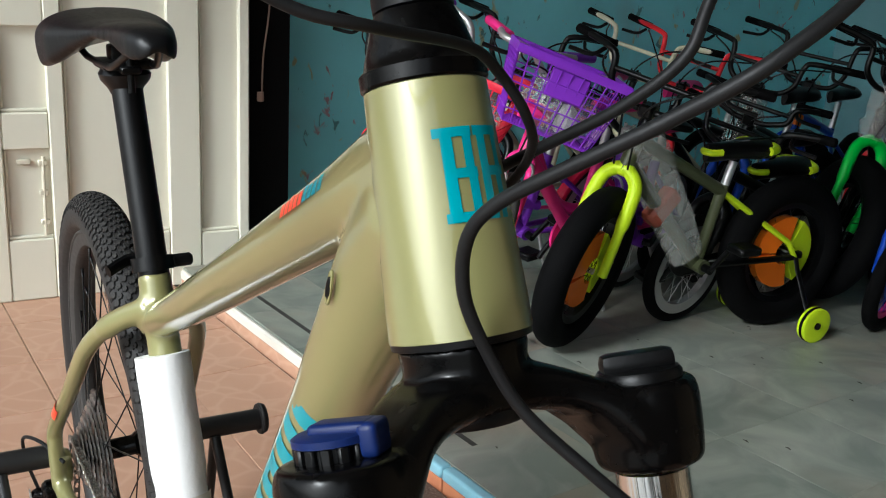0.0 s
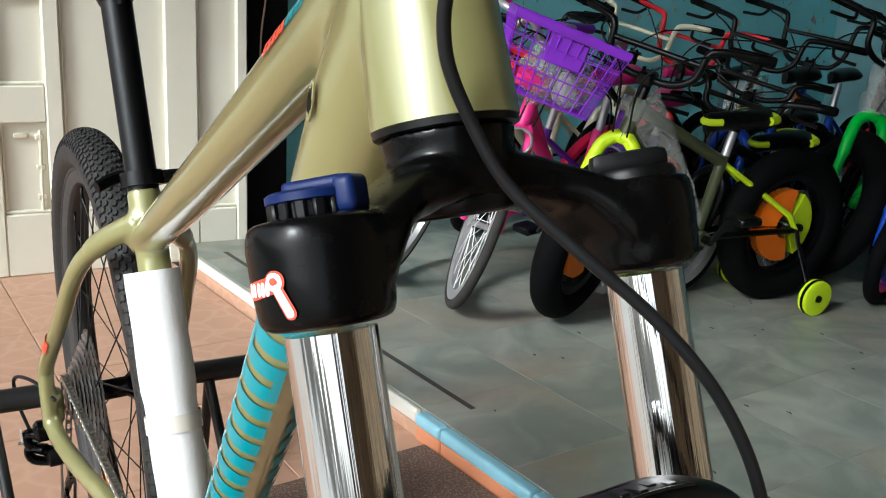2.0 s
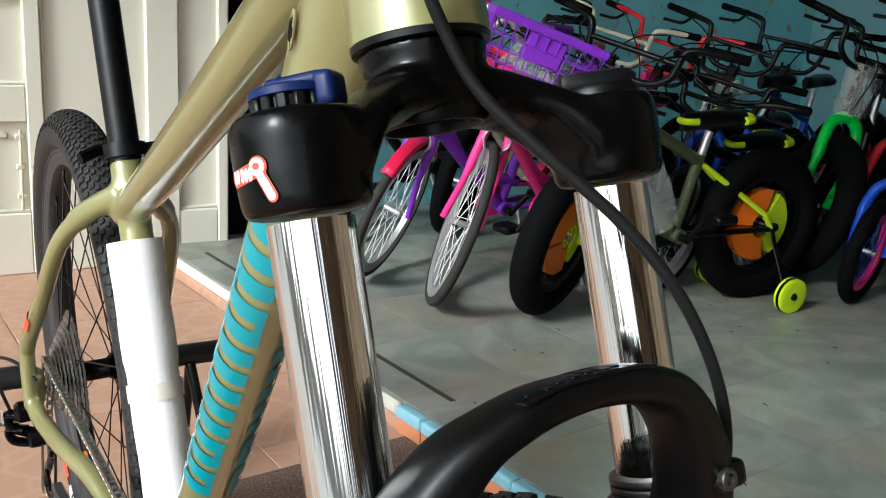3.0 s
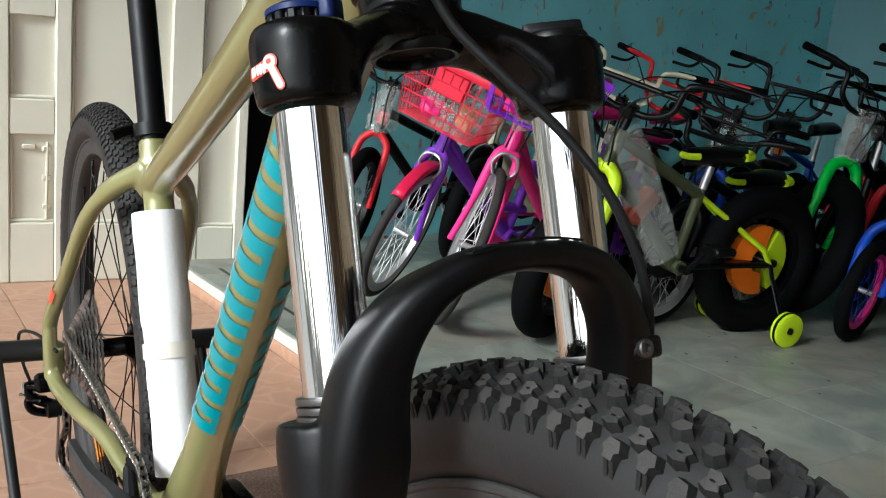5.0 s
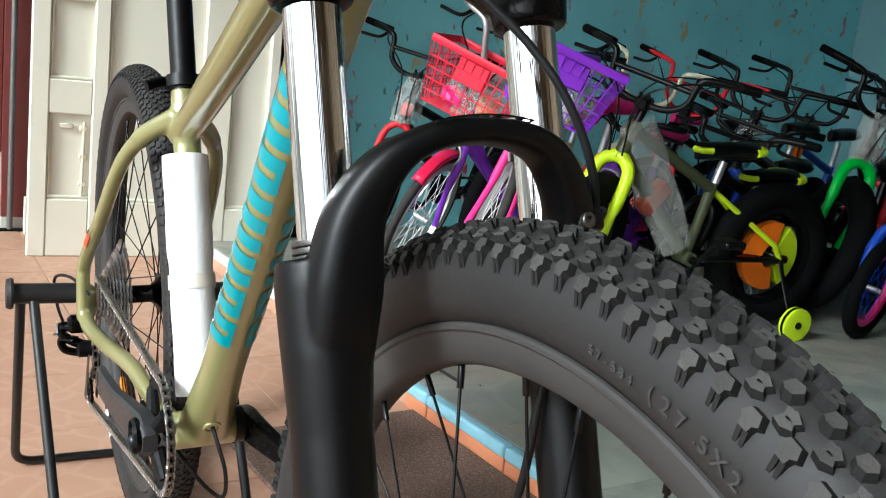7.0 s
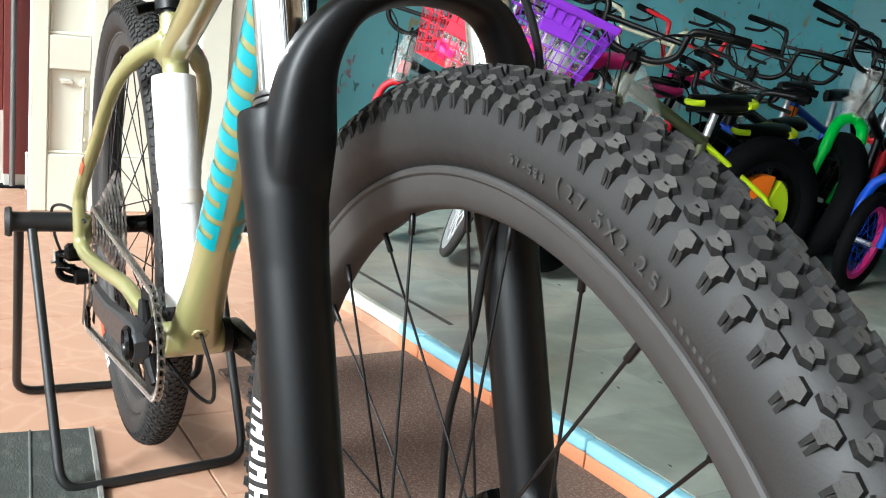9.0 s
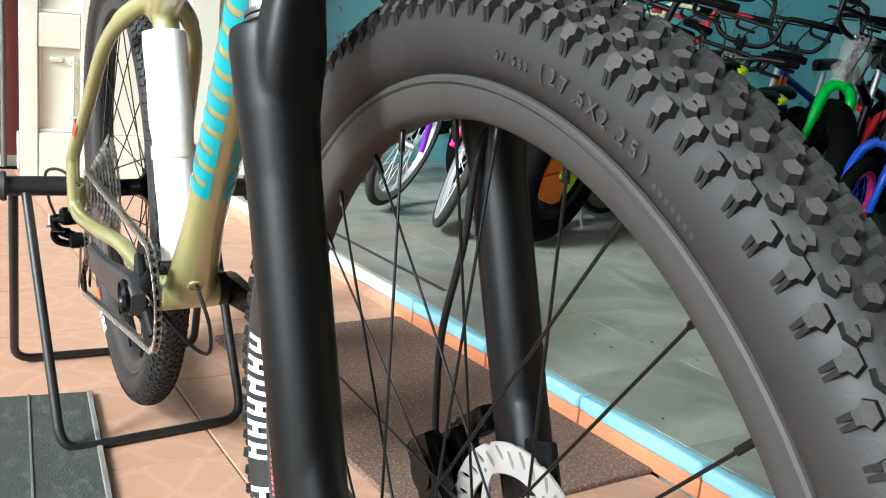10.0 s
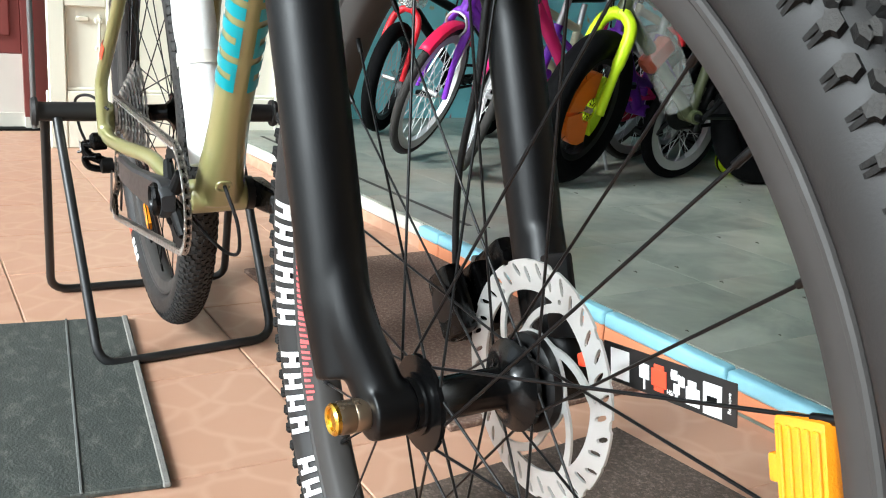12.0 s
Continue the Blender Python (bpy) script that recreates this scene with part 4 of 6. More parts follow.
TG = Matrix(((tx.x, tz.x, -ty.x, tag_o.x), (tx.y, tz.y, -ty.y, tag_o.y), (tx.z, tz.z, -ty.z, tag_o.z), (0, 0, 0, 1)))
TL = tag_x.length
bm = B()
box(bm, (TL * 0.5, 0, 0), (TL * 1.04, 0.0245, 0.0006), 0.0, TG)
tag_ob = part("hang_tag", bm, mat("black_card", (0.012, 0.012, 0.012), 0.45), bike, "black card tag with white and red pictograms", smooth=False)
def tag_shape(cx, cy, sx, sy, material, lift=0.0008):
    bm = B()
    box(bm, (TL * cx, cy * 1.3, lift), (sx * 1.1, sy * 1.3, 0.0004), 0.0, TG)
    part("tag_print", bm, material, tag_ob, smooth=False)


tag_shape(0.13, 0.0, 0.0165, 0.0145, M_WHITE)
tag_shape(0.34, 0.001, 0.008, 0.007, M_WHITE)
tag_shape(0.34, -0.005, 0.0012, 0.005, M_WHITE)
tag_shape(0.46, 0.0, 0.012, 0.008, M_RED)
tag_shape(0.46, 0.0052, 0.008, 0.002, M_RED)
tag_shape(0.46, -0.0052, 0.008, 0.002, M_RED)
for q, r in ((0.58, 0.004), (0.60, -0.002), (0.635, 0.002)):
    tag_shape(q, r, 0.0045, 0.0045, M_WHITE)
tag_shape(0.72, -0.003, 0.010, 0.008, M_WHITE)
tag_shape(0.715, 0.0025, 0.006, 0.003, M_WHITE)
tag_shape(0.86, -0.001, 0.013, 0.014, M_WHITE)
tag_shape(0.86, -0.001, 0.007, 0.003, M_DARK, 0.0013)
text_mesh("TURN", 0.0042, 0.0001, TG @ Matrix.Translation((TL * 0.60, 0.0062, 0.0006)) @ pose(0, 0, 0, 0, 0, 180), "tag_word", M_WHITE, tag_ob)
text_mesh("PUSH", 0.0042, 0.0001, TG @ Matrix.Translation((TL * 0.565, -0.0048, 0.0006)) @ pose(0, 0, 0, 0, 0, 180), "tag_word", M_WHITE, tag_ob)
text_mesh("Remove", 0.0036, 0.0001, TG @ Matrix.Translation((TL * 0.985, 0.0, 0.0006)) @ pose(0, 0, 0, 0, 0, 90), "tag_word", M_WHITE, tag_ob)
# axle end with nut
AXM = WF @ Matrix.Rotation(radians(90), 4, "X") @ Matrix.Translation((0, 0, -0.0105)) @ Matrix.Diagonal((0.94, 0.94, 1, 1))
bm = B()
lathe(bm, [(0.0085, 0.078), (0.0105, 0.080), (0.0105, 0.084), (0.0095, 0.086)], 28, AXM)
part("axle_washer", bm, M_STEEL, bike)
bm = B()
lathe(bm, [(0.0095, 0.086), (0.0105, 0.087), (0.0108, 0.0945), (0.0100, 0.0955), (0.0108, 0.0965), (0.0108, 0.1035), (0.0102, 0.1055)], 28, AXM)
part("axle_nut", bm, M_TAN, bike, "bronze knurled axle nut")
bm = B()
lathe(bm, [(0.0102, 0.1055), (0.0104, 0.108), (0.0090, 0.1095), (0.0072, 0.1085), (0.0070, 0.1075), (0.001, 0.1075)], 28, AXM)
part("axle_cap", bm, M_BRASS, bike, "yellow gold axle end cap")
bm = B()
tube(bm, [WF @ Vector((0, 0.05, 0)), WF @ Vector((0, 0.094, 0))], 0.009, 20)
part("axle_end", bm, M_BLACKMATT, bike)
# sidewall print of the front tyre
def on_sidewall(deg, rad, sgn=-1):
    """A place on the tyre's side: x onward along the rim, y outward, z off the wall."""
    a = radians(deg)
    rd = Vector((math.cos(a), 0, math.sin(a)))
    tn = Vector((math.sin(a), 0, -math.cos(a)))
    b = math.acos(1 - (TY_R - rad / 1.031) / TY_H)
    p = rd * rad + Vector((0, sgn * TY_W * math.sin(b), 0))
    n = (Vector((0, sgn, 0)) * (math.sin(b) / TY_W) + rd * (math.cos(b) / 0.0283)).normalized()
    up = n.cross(tn)
    up = up if up.dot(rd) > 0 else -up
    n = tn.cross(up)
    return WT @ Matrix(((tn.x, up.x, n.x, p.x), (tn.y, up.y, n.y, p.y), (tn.z, up.z, n.z, p.z), (0, 0, 0, 1)))


for i, ch in enumerate("57-584"):
    text_mesh(ch, 0.0070, 0.0004, on_sidewall(83.2 - i * 0.90, 0.3225) @ Matrix.Translation((0, 0, 0.0007)), "sidewall_print", M_EMBOSS, front_tyre)
size_mark = "(27.5X2.25)"
for i, ch in enumerate(size_mark):
    text_mesh(ch, 0.0112, 0.0004, on_sidewall(76.4 - i * 1.55 + 0.75 * size_mark[:i].count("."), 0.3235) @ Matrix.Translation((0, 0, 0.0007)), "sidewall_print", M_EMBOSS, front_tyre)


def side_bar(d0, d1, r0, r1, material, name, sgn=-1, lift=0.0022, W=WT, parent=front_tyre, kk=1.031):
    bm = B()
    g = []
    for d in np.linspace(d0, d1, max(3, int(abs(d1 - d0) / 1.5) + 2)):
        row = []
        for r in np.linspace(r0, r1, 5):
            c = max(-1.0, min(1.0, 1 - (TY_R - r / kk) / TY_H))
            y = TY_W * math.sin(math.acos(c)) + lift
            a = radians(d)
            row.append(bm.verts.new(W @ Vector((r * math.cos(a), sgn * y, r * math.sin(a)))))
        g.append(row)
    for p, q in zip(g, g[1:]):
        for j in range(4):
            bm.faces.new((p[j], p[j + 1], q[j + 1], q[j]))
    return part(name, bm, material, parent, smooth=True)


for k in range(7):
    side_bar(61.2 - k * 0.8, 60.8 - k * 0.8, 0.3205, 0.3232, M_EMBOSS, "sidewall_print", lift=0.0005)
# red print along the rim's side: plain bars
M_REDPRINT = mat("faded_red_print", (0.50, 0.09, 0.09), 0.5, 0, 0.1, 60)
for k in range(26):
    bm = B()
    side = []
    for d in (178.0 + k * 1.0, 178.0 + k * 1.0 + (0.50 if k % 5 else 0.75)):
        for r, y in ((0.2788 + (0.003 if k % 3 == 1 else 0), 0.0131), (0.2884, 0.0163), (0.2922, 0.0166)):
            side.append(bm.verts.new(WT @ Vector((r * 1.031 * math.cos(radians(d)), -y, r * 1.031 * math.sin(radians(d))))))
    bm.faces.new((side[0], side[1], side[4], side[3]))
    bm.faces.new((side[1], side[2], side[5], side[4]))
    part("rim_print", bm, M_REDPRINT, bike, smooth=False)
# big white lettering at the back of the front tyre: plain block shapes
LOW, HIGH = 0.3035, 0.3265
for k, d in enumerate([169.8 + q * 3.65 for q in range(6)] + [195.3 + q * 3.65 for q in range(4)] + [213.0 + q * 3.65 for q in range(4)]):
    cut = LOW + (HIGH - LOW) * (0.36, 0.52, 0.64)[k % 3]
    side_bar(d, d + 0.85, LOW, HIGH, M_WHITE, "lettering_block", lift=0.0014)
    side_bar(d + 0.85, d + 1.85, cut - 0.003, cut + 0.003, M_WHITE, "lettering_block", lift=0.0014)
    side_bar(d + 1.85, d + 2.65, LOW + (0.003 if k % 4 == 1 else 0.0), HIGH - (0.003 if k % 4 == 2 else 0.0), M_WHITE, "lettering_block", lift=0.0014)
for k in range(11):
    side_bar(184.2 + k * 1.75, 185.3 + k * 1.75, 0.2985, 0.3028, M_RED, "print_bar", lift=0.0014)
side_bar(183.8, 203.6, 0.2978, 0.2985, M_RED, "print_bar", lift=0.0014)

# amber spoke reflector
bm = B()
rm = WF @ Matrix.Rotation(radians(-14.6), 4, "Y") @ Matrix.Translation((0.262, -0.004, 0))
box(bm, (0, 0, 0), (0.026, 0.010, 0.058), 0.004, rm, 2)
refl = part("spoke_reflector", bm, M_AMBER, bike, "amber plastic spoke reflector")
for q in range(5):
    bm = B()
    box(bm, (-0.009 + q * 0.0045, -0.0055, 0), (0.0030, 0.002, 0.050), 0.0006, rm)
    part("prism_rib", bm, M_AMBER, refl, smooth=False)
bm = B()
box(bm, (-0.0145, 0, 0.006), (0.005, 0.008, 0.012), 0.0015, rm, 2)
part("reflector_clip", bm, M_AMBER, refl)
bm = B()
box(bm, (0, 0, 0), (0.050, 0.009, 0.020), 0.004, Matrix.Translation(AXR) @ Matrix.Rotation(radians(35), 4, "Y") @ Matrix.Translation((0.02, -0.006, -0.235)), 2)
part("spoke_reflector", bm, M_AMBER, bike, "amber plastic spoke reflector")
for d0, d1, mt in ((236, 239, M_WHITE), (240, 243, M_WHITE), (244, 246.4, M_WHITE), (228, 233, M_RED)):
    side_bar(d0, d1, 0.306, 0.318, mt, "lettering_bar", lift=0.0018, W=Matrix.Translation(AXR), parent=rear_tyre, kk=1.0)
for d0, d1 in ((96, 99), (100, 104)):
    side_bar(d0 - 40, d1 - 40, 0.306, 0.316, M_WHITE, "lettering_bar", lift=0.0016, W=Matrix.Translation(AXR), parent=rear_tyre, kk=1.0)

# ---------------------------------------------------------------- drivetrain
def toothed(bm, c, r, teeth, y, th, r_in):
    n = teeth * 4
    o1, o2, i1, i2 = [], [], [], []
    for i in range(n):
        a = 2 * math.pi * i / n
        rr = r + (0.0035 if i % 4 in (1, 2) else -0.001)
        for lst, q, yy in ((o1, rr, y - th / 2), (o2, rr, y + th / 2), (i1, r_in, y - th / 2), (i2, r_in, y + th / 2)):
            lst.append(bm.verts.new(Vector(c) + Vector((q * math.cos(a), yy, q * math.sin(a)))))
    for i in range(n):
        j = (i + 1) % n
        bm.faces.new((o1[i], o1[j], o2[j], o2[i]))
        bm.faces.new((i1[j], i1[i], i2[i], i2[j]))
        bm.faces.new((o1[j], o1[i], i1[i], i1[j]))
        bm.faces.new((o2[i], o2[j], i2[j], i2[i]))


M_SPROCKET = mat("sprocket_steel", (0.30, 0.29, 0.28), 0.38, 1.0, 0.2, 80)
for k in range(10):
    bm = B()
    r = 0.0225 + 0.0066 * k
    toothed(bm, AXR, r, 11 + 3 * k, -0.060 + 0.0038 * k, 0.0018, max(0.012, r - 0.012))
    part("sprocket", bm, M_SPROCKET if k % 2 else M_STEEL, bike, smooth=False)
bm = B()
lathe(bm, [(0.018, -0.062), (0.018, -0.022)], 24, Matrix.Translation(AXR) @ Matrix.Rotation(radians(-90), 4, "X"))
part("freehub", bm, M_DARKSTEEL, bike)
bm = B()
toothed(bm, BBK, 0.067, 34, -0.050, 0.0028, 0.050)
for k in range(4):
    a = math.pi / 4 + k * math.pi / 2
    tube(bm, [BBK + Vector((0.02 * math.cos(a), -0.054, 0.02 * math.sin(a))), BBK + Vector((0.056 * math.cos(a), -0.051, 0.056 * math.sin(a)))], [0.009, 0.006], 10)
part("chainring", bm, mat("worn_black_steel", (0.004, 0.004, 0.0042), 0.62, 0, 0.2, 60, spec=0.2), bike, "black steel chainring", smooth=False)
# crank arms
M_CRANK = mat("grey_crank_paint", (0.030, 0.031, 0.033), 0.34, 0.3, 0.1, 40)
for sgn, ang in ((-1, 177), (1, -3)):
    a = radians(ang)
    d = Vector((math.cos(a), 0, math.sin(a)))
    up = Vector((-d.z, 0, d.x))
    bm = B()
    secs = []
    inset, slim = (0.0, 1.0) if sgn < 0 else (0.012, 0.78)
    for t, half, y, th in ((-0.024, 0.010, 0.064, 0.008), (-0.016, 0.020, 0.064, 0.010), (0.0, 0.0245, 0.065, 0.011), (0.03, 0.0225, 0.070, 0.0095), (0.09, 0.0175, 0.083, 0.0075), (0.15, 0.0165, 0.090, 0.0065), (0.172, 0.0150, 0.090, 0.006), (0.182, 0.008, 0.090, 0.005)):
        c = BBK + d * t + Vector((0, sgn * (y - inset), 0))
        secs.append([c + up * (half * slim * q) + Vector((0, sgn * th * r, 0)) for q, r in ((-1, -0.7), (-1, 0.6), (-0.82, 1), (0.82, 1), (1, 0.6), (1, -0.7), (0.82, -1), (-0.82, -1))])
    rings(bm, secs)
    arm = part("crank_arm", bm, M_CRANK if sgn < 0 else M_BLACKGLOSS, bike, "dark grey flat crank arm with no pedal" if sgn < 0 else "crank arm wrapped in black plastic", angle=30)
    if sgn > 0:
        bm = B()
        lathe(bm, [(0.0215, 0.036), (0.0215, 0.046), (0.0150, 0.048)], 24, Matrix.Translation(BBK) @ Matrix.Rotation(radians(-90), 4, "X"))
        part("bearing_cup", bm, M_BLACKMATT, bike)
        continue
    bm = B()
    lathe(bm, [(0.0215, 0.058), (0.0215, 0.078), (0.0180, 0.0815), (0.0165, 0.0805), (0.0150, 0.0765), (0.003, 0.0765)], 28, Matrix.Translation(BBK) @ Matrix.Rotation(radians(90 if sgn < 0 else -90), 4, "X"))
    part("spindle_cap", bm, M_BLACKGLOSS, arm)
    bm = B()
    lathe(bm, [(0.0085, 0.0935), (0.0085, 0.0975), (0.006, 0.098), (0.005, 0.094)], 20, Matrix.Translation(BBK + d * 0.166) @ Matrix.Rotation(radians(90 if sgn < 0 else -90), 4, "X"))
    part("pedal_thread", bm, M_DARKSTEEL, arm)
# chain: single links along both runs and round the sprockets
bm = B()
box(bm, (0, 0.0030, 0), (0.0118, 0.0013, 0.0092), 0.0015)
box(bm, (0, -0.0030, 0), (0.0118, 0.0013, 0.0092), 0.0015)
tube(bm, [(0, -0.0036, 0), (0, 0.0036, 0)], 0.0032, 8)
LINK = bpy.data.meshes.new("chain_link")
bm.to_mesh(LINK)
bm.free()
M_CHAIN = mat("chain_steel", (0.36, 0.35, 0.33), 0.30, 1.0, 0.35, 300, rvar=0.15)
LINK.materials.append(M_CHAIN)
JOCK = AXR + Vector((-0.002, -0.068, -0.098))
JOCK2 = AXR + Vector((0.004, -0.074, -0.150))
cpath = []
for a in np.linspace(radians(78), radians(-86), 24):
    cpath.append(BBK + Vector((0.0685 * math.cos(a), -0.050, 0.0685 * math.sin(a))))
cpath += [JOCK2 + Vector((0.018 * math.cos(a), 0, 0.018 * math.sin(a))) for a in np.linspace(radians(-80), radians(-200), 6)]
cpath += [JOCK + Vector((0.018 * math.cos(a), 0, 0.018 * math.sin(a))) for a in np.linspace(radians(-50), radians(60), 6)]
cpath += [AXR + Vector((0.0260 * math.cos(a), -0.0605, 0.0260 * math.sin(a))) for a in np.linspace(radians(262), radians(92), 24)]
cpath.append(cpath[0])
links = []
seglen = [(b - a).length for a, b in zip(cpath, cpath[1:])]
total = sum(seglen)
count = int(total / 0.0127)
for k in range(count):
    s, i = k * total / count, 0
    while s > seglen[i]:
        s -= seglen[i]
        i += 1
    d = (cpath[i + 1] - cpath[i]).normalized()
    p = cpath[i] + d * s
    z = Vector((-d.z, 0, d.x))
    y = z.cross(d)
    links.append(Matrix(((d.x, y.x, z.x, p.x), (d.y, y.y, z.y, p.y), (d.z, y.z, z.z, p.z), (0, 0, 0, 1))))
bm = B()
tube(bm, [cpath[3], cpath[4]], 0.001, 4)
chain = part("chain", bm, M_CHAIN, bike, "dark steel chain")
for m in links:
    piece("chain_link", LINK, m, chain)
# rear derailleur
bm = B()
box(bm, (0, 0, 0), (0.016, 0.012, 0.045), 0.004, Matrix.Translation(AXR + Vector((-0.004, -0.080, -0.022))) @ pose(0, 0, 0, 0, 12, 0), 2)
lathe(bm, [(0.0135, 0), (0.0145, 0.004), (0.0145, 0.020), (0.010, 0.025), (0.004, 0.026)], 24, Matrix.Translation(AXR + Vector((-0.008, -0.080, -0.044))) @ Matrix.Rotation(radians(90), 4, "X"))
derail = part("rear_derailleur", bm, M_BLACKGLOSS, bike, "black rear derailleur with a silver mark")
for dz, th in ((0.0, 0.007), (-0.020, 0.0055)):
    bm = B()
    tube(bm, curve([AXR + Vector((-0.004, -0.094, -0.048 + dz)), AXR + Vector((-0.018, -0.112, -0.050 + dz)), AXR + Vector((-0.014, -0.108, -0.066 + dz)), AXR + Vector((-0.006, -0.078, -0.080 + dz * 0.6))], 5), [(0.009, th)] * 16, 12)
    part("linkage_plate", bm, M_BLACKGLOSS, derail)
bm = B()
lathe(bm, [(0.012, 0), (0.013, 0.004), (0.013, 0.018), (0.008, 0.021)], 20, Matrix.Translation(AXR + Vector((-0.006, -0.072, -0.084))) @ Matrix.Rotation(radians(90), 4, "X"))
part("pivot_housing", bm, M_BLACKMATT, derail)
bm = B()
tube(bm, [AXR + Vector((-0.012, -0.104, -0.058)), AXR + Vector((-0.020, -0.124, -0.062))], 0.0022, 8)
part("adjuster_screw", bm, M_DARKSTEEL, derail)
bm = B()
box(bm, (0, 0, 0), (0.010, 0.002, 0.016), 0.0, Matrix.Translation(AXR + Vector((-0.016, -0.1195, -0.050))))
part("derailleur_mark", bm, M_WHITE, derail, smooth=False)
for q in (JOCK, JOCK2):
    bm = B()
    toothed(bm, q, 0.0165, 11, 0, 0.004, 0.005)
    part("jockey_wheel", bm, M_BLACKMATT, derail, smooth=False)
bm = B()
for dy in (-0.008, 0.008):
    tube(bm, [JOCK + Vector((0, dy, 0.006)), JOCK.lerp(JOCK2, 0.5) + Vector((0.004, dy, 0)), JOCK2 + Vector((0, dy, -0.008))], [(0.012, 0.0012)] * 3, 10, side=(0, 1, 0))
part("derailleur_cage", bm, M_DARKSTEEL, derail)
bm = B()
tube(bm, curve([AXR + Vector((0.03, -0.078, 0.012)), AXR + Vector((-0.005, -0.100, 0.030)), AXR + Vector((-0.05, -0.118, 0.018)), AXR + Vector((-0.055, -0.115, -0.025)), AXR + Vector((-0.03, -0.108, -0.05))], 8), 0.0024, 8)
part("cable", bm, M_HOSE, bike, "black cable loop to the derailleur")

# ---------------------------------------------------------------- stand, mats
def bent(pts, r=0.028, k=6):
    """A line through pts with its corners rounded."""
    pts = [Vector(p) for p in pts]
    out = [pts[0]]
    for a, b, c in zip(pts, pts[1:], pts[2:]):
        u, v = (a - b).normalized(), (c - b).normalized()
        p, q = b + u * min(r, (a - b).length * 0.45), b + v * min(r, (c - b).length * 0.45)
        out += [p.lerp(b, t).lerp(b.lerp(q, t), t) for t in np.linspace(0, 1, k)]
    return out + [pts[-1]]


stand = tagged(new("bike_stand"), "black tubular steel display stand holding the rear axle", "bike stand")
M_STAND = mat("black_stand_paint", (0.015, 0.015, 0.015), 0.4, 0.2, 0.2, 40)
AY = -0.0175
for sgn in (-1, 1):
    bm = B()
    end = 0.196 if sgn > 0 else 0.178
    tube(bm, [(-1.085, AY + sgn * 0.092, 0.366), (-1.085, AY + sgn * end, 0.366)], 0.0155, 20)
    part("arm", bm, M_STAND, stand)
    bm = B()
    tube(bm, [(-1.085, AY + sgn * end, 0.366), (-1.085, AY + sgn * (end + 0.004), 0.366), (-1.085, AY + sgn * (end + 0.010), 0.366)], [0.022, 0.0235, 0.021], 24)
    part("end_cap", bm, M_RUBBER, stand)
for pts in (((-1.075, -0.168, 0.356), (-0.888, -0.136, 0.0075), (-0.936, 0.147, 0.0075), (-1.075, 0.112, 0.356)),
            ((-1.094, -0.185, 0.356), (-1.282, -0.174, 0.0075), (-1.291, 0.150, 0.0075), (-1.094, 0.118, 0.356))):
    bm = B()
    tube(bm, bent(pts, 0.034), 0.0075, 14)
    part("leg_loop", bm, M_STAND, stand)



def speckle(material, colour, scale, amount, stretch=(1, 1, 1)):
    """Scatters worn specks of another colour over a mat."""
    nt = material.node_tree
    bs = nt.nodes["Principled BSDF"]
    tc, mp, nz, rp, mx = [nt.nodes.new(k) for k in ("ShaderNodeTexCoord", "ShaderNodeMapping", "ShaderNodeTexNoise", "ShaderNodeValToRGB", "ShaderNodeMix")]
    mp.inputs["Scale"].default_value = stretch
    nz.inputs["Scale"].default_value, nz.inputs["Detail"].default_value, nz.inputs["Roughness"].default_value = scale, 5.0, 0.7
    rp.color_ramp.elements[0].position, rp.color_ramp.elements[0].color = 0.50, (0, 0, 0, 1)
    rp.color_ramp.elements[1].position, rp.color_ramp.elements[1].color = 0.68, (amount, amount, amount, 1)
    mx.data_type = "RGBA"
    old = bs.inputs["Base Color"].links[0].from_socket
    mx.inputs[7].default_value = (*colour, 1)
    for a, b in ((tc.outputs["Object"], mp.inputs["Vector"]), (mp.outputs["Vector"], nz.inputs["Vector"]), (nz.outputs["Fac"], rp.inputs[0]), (rp.outputs["Color"], mx.inputs[0]), (old, mx.inputs[6]), (mx.outputs[2], bs.inputs["Base Color"])):
        nt.links.new(a, b)
    return material


speckle(M_MAT, (0.11, 0.115, 0.095), 26, 0.6, (1.0, 2.0, 1))
speckle(M_BROWNMAT, (0.32, 0.24, 0.19), 190, 0.8)
M_GREYMAT = speckle(mat("grey_speckled_mat", (0.060, 0.042, 0.031), 0.85, 0, 0.6, 200, 0.9, 320), (0.24, 0.18, 0.14), 170, 0.6)
bm = B()
mm = Matrix.Translation((-1.103, -0.066, 0)) @ Matrix.Rotation(radians(-3.5), 4, "Z")
box(bm, (0.30, -0.145, 0.004), (0.60, 0.29, 0.008), 0.002, mm)
rub = tagged(part("rubber_mat", bm, M_MAT, None, smooth=False), "worn charcoal rubber floor mat with a seam", "mat")
bm = B()
box(bm, (0.30, -0.098, 0.0085), (0.60, 0.004, 0.003), 0.001, mm)
part("seam", bm, mat("mat_seam", (0.10, 0.105, 0.10), 0.85, 0, 0.4, 60, 0.5, 200), rub, smooth=False)
bm = B()
box(bm, (0.302, -0.003, 0.0062), (0.604, 0.010, 0.007), 0.002, mm)
part("edge_strip", bm, mat("mat_edge", (0.16, 0.155, 0.14), 0.85, 0, 0.35, 60, 0.5, 200), rub, smooth=False)
bm = B()
box(bm, (-0.21, -0.235, 0.005), (0.80, 0.44, 0.010), 0.002, RM)
tagged(part("door_mat", bm, M_BROWNMAT, None, smooth=False), "dark brown speckled mat along the step", "mat")
bm = B()
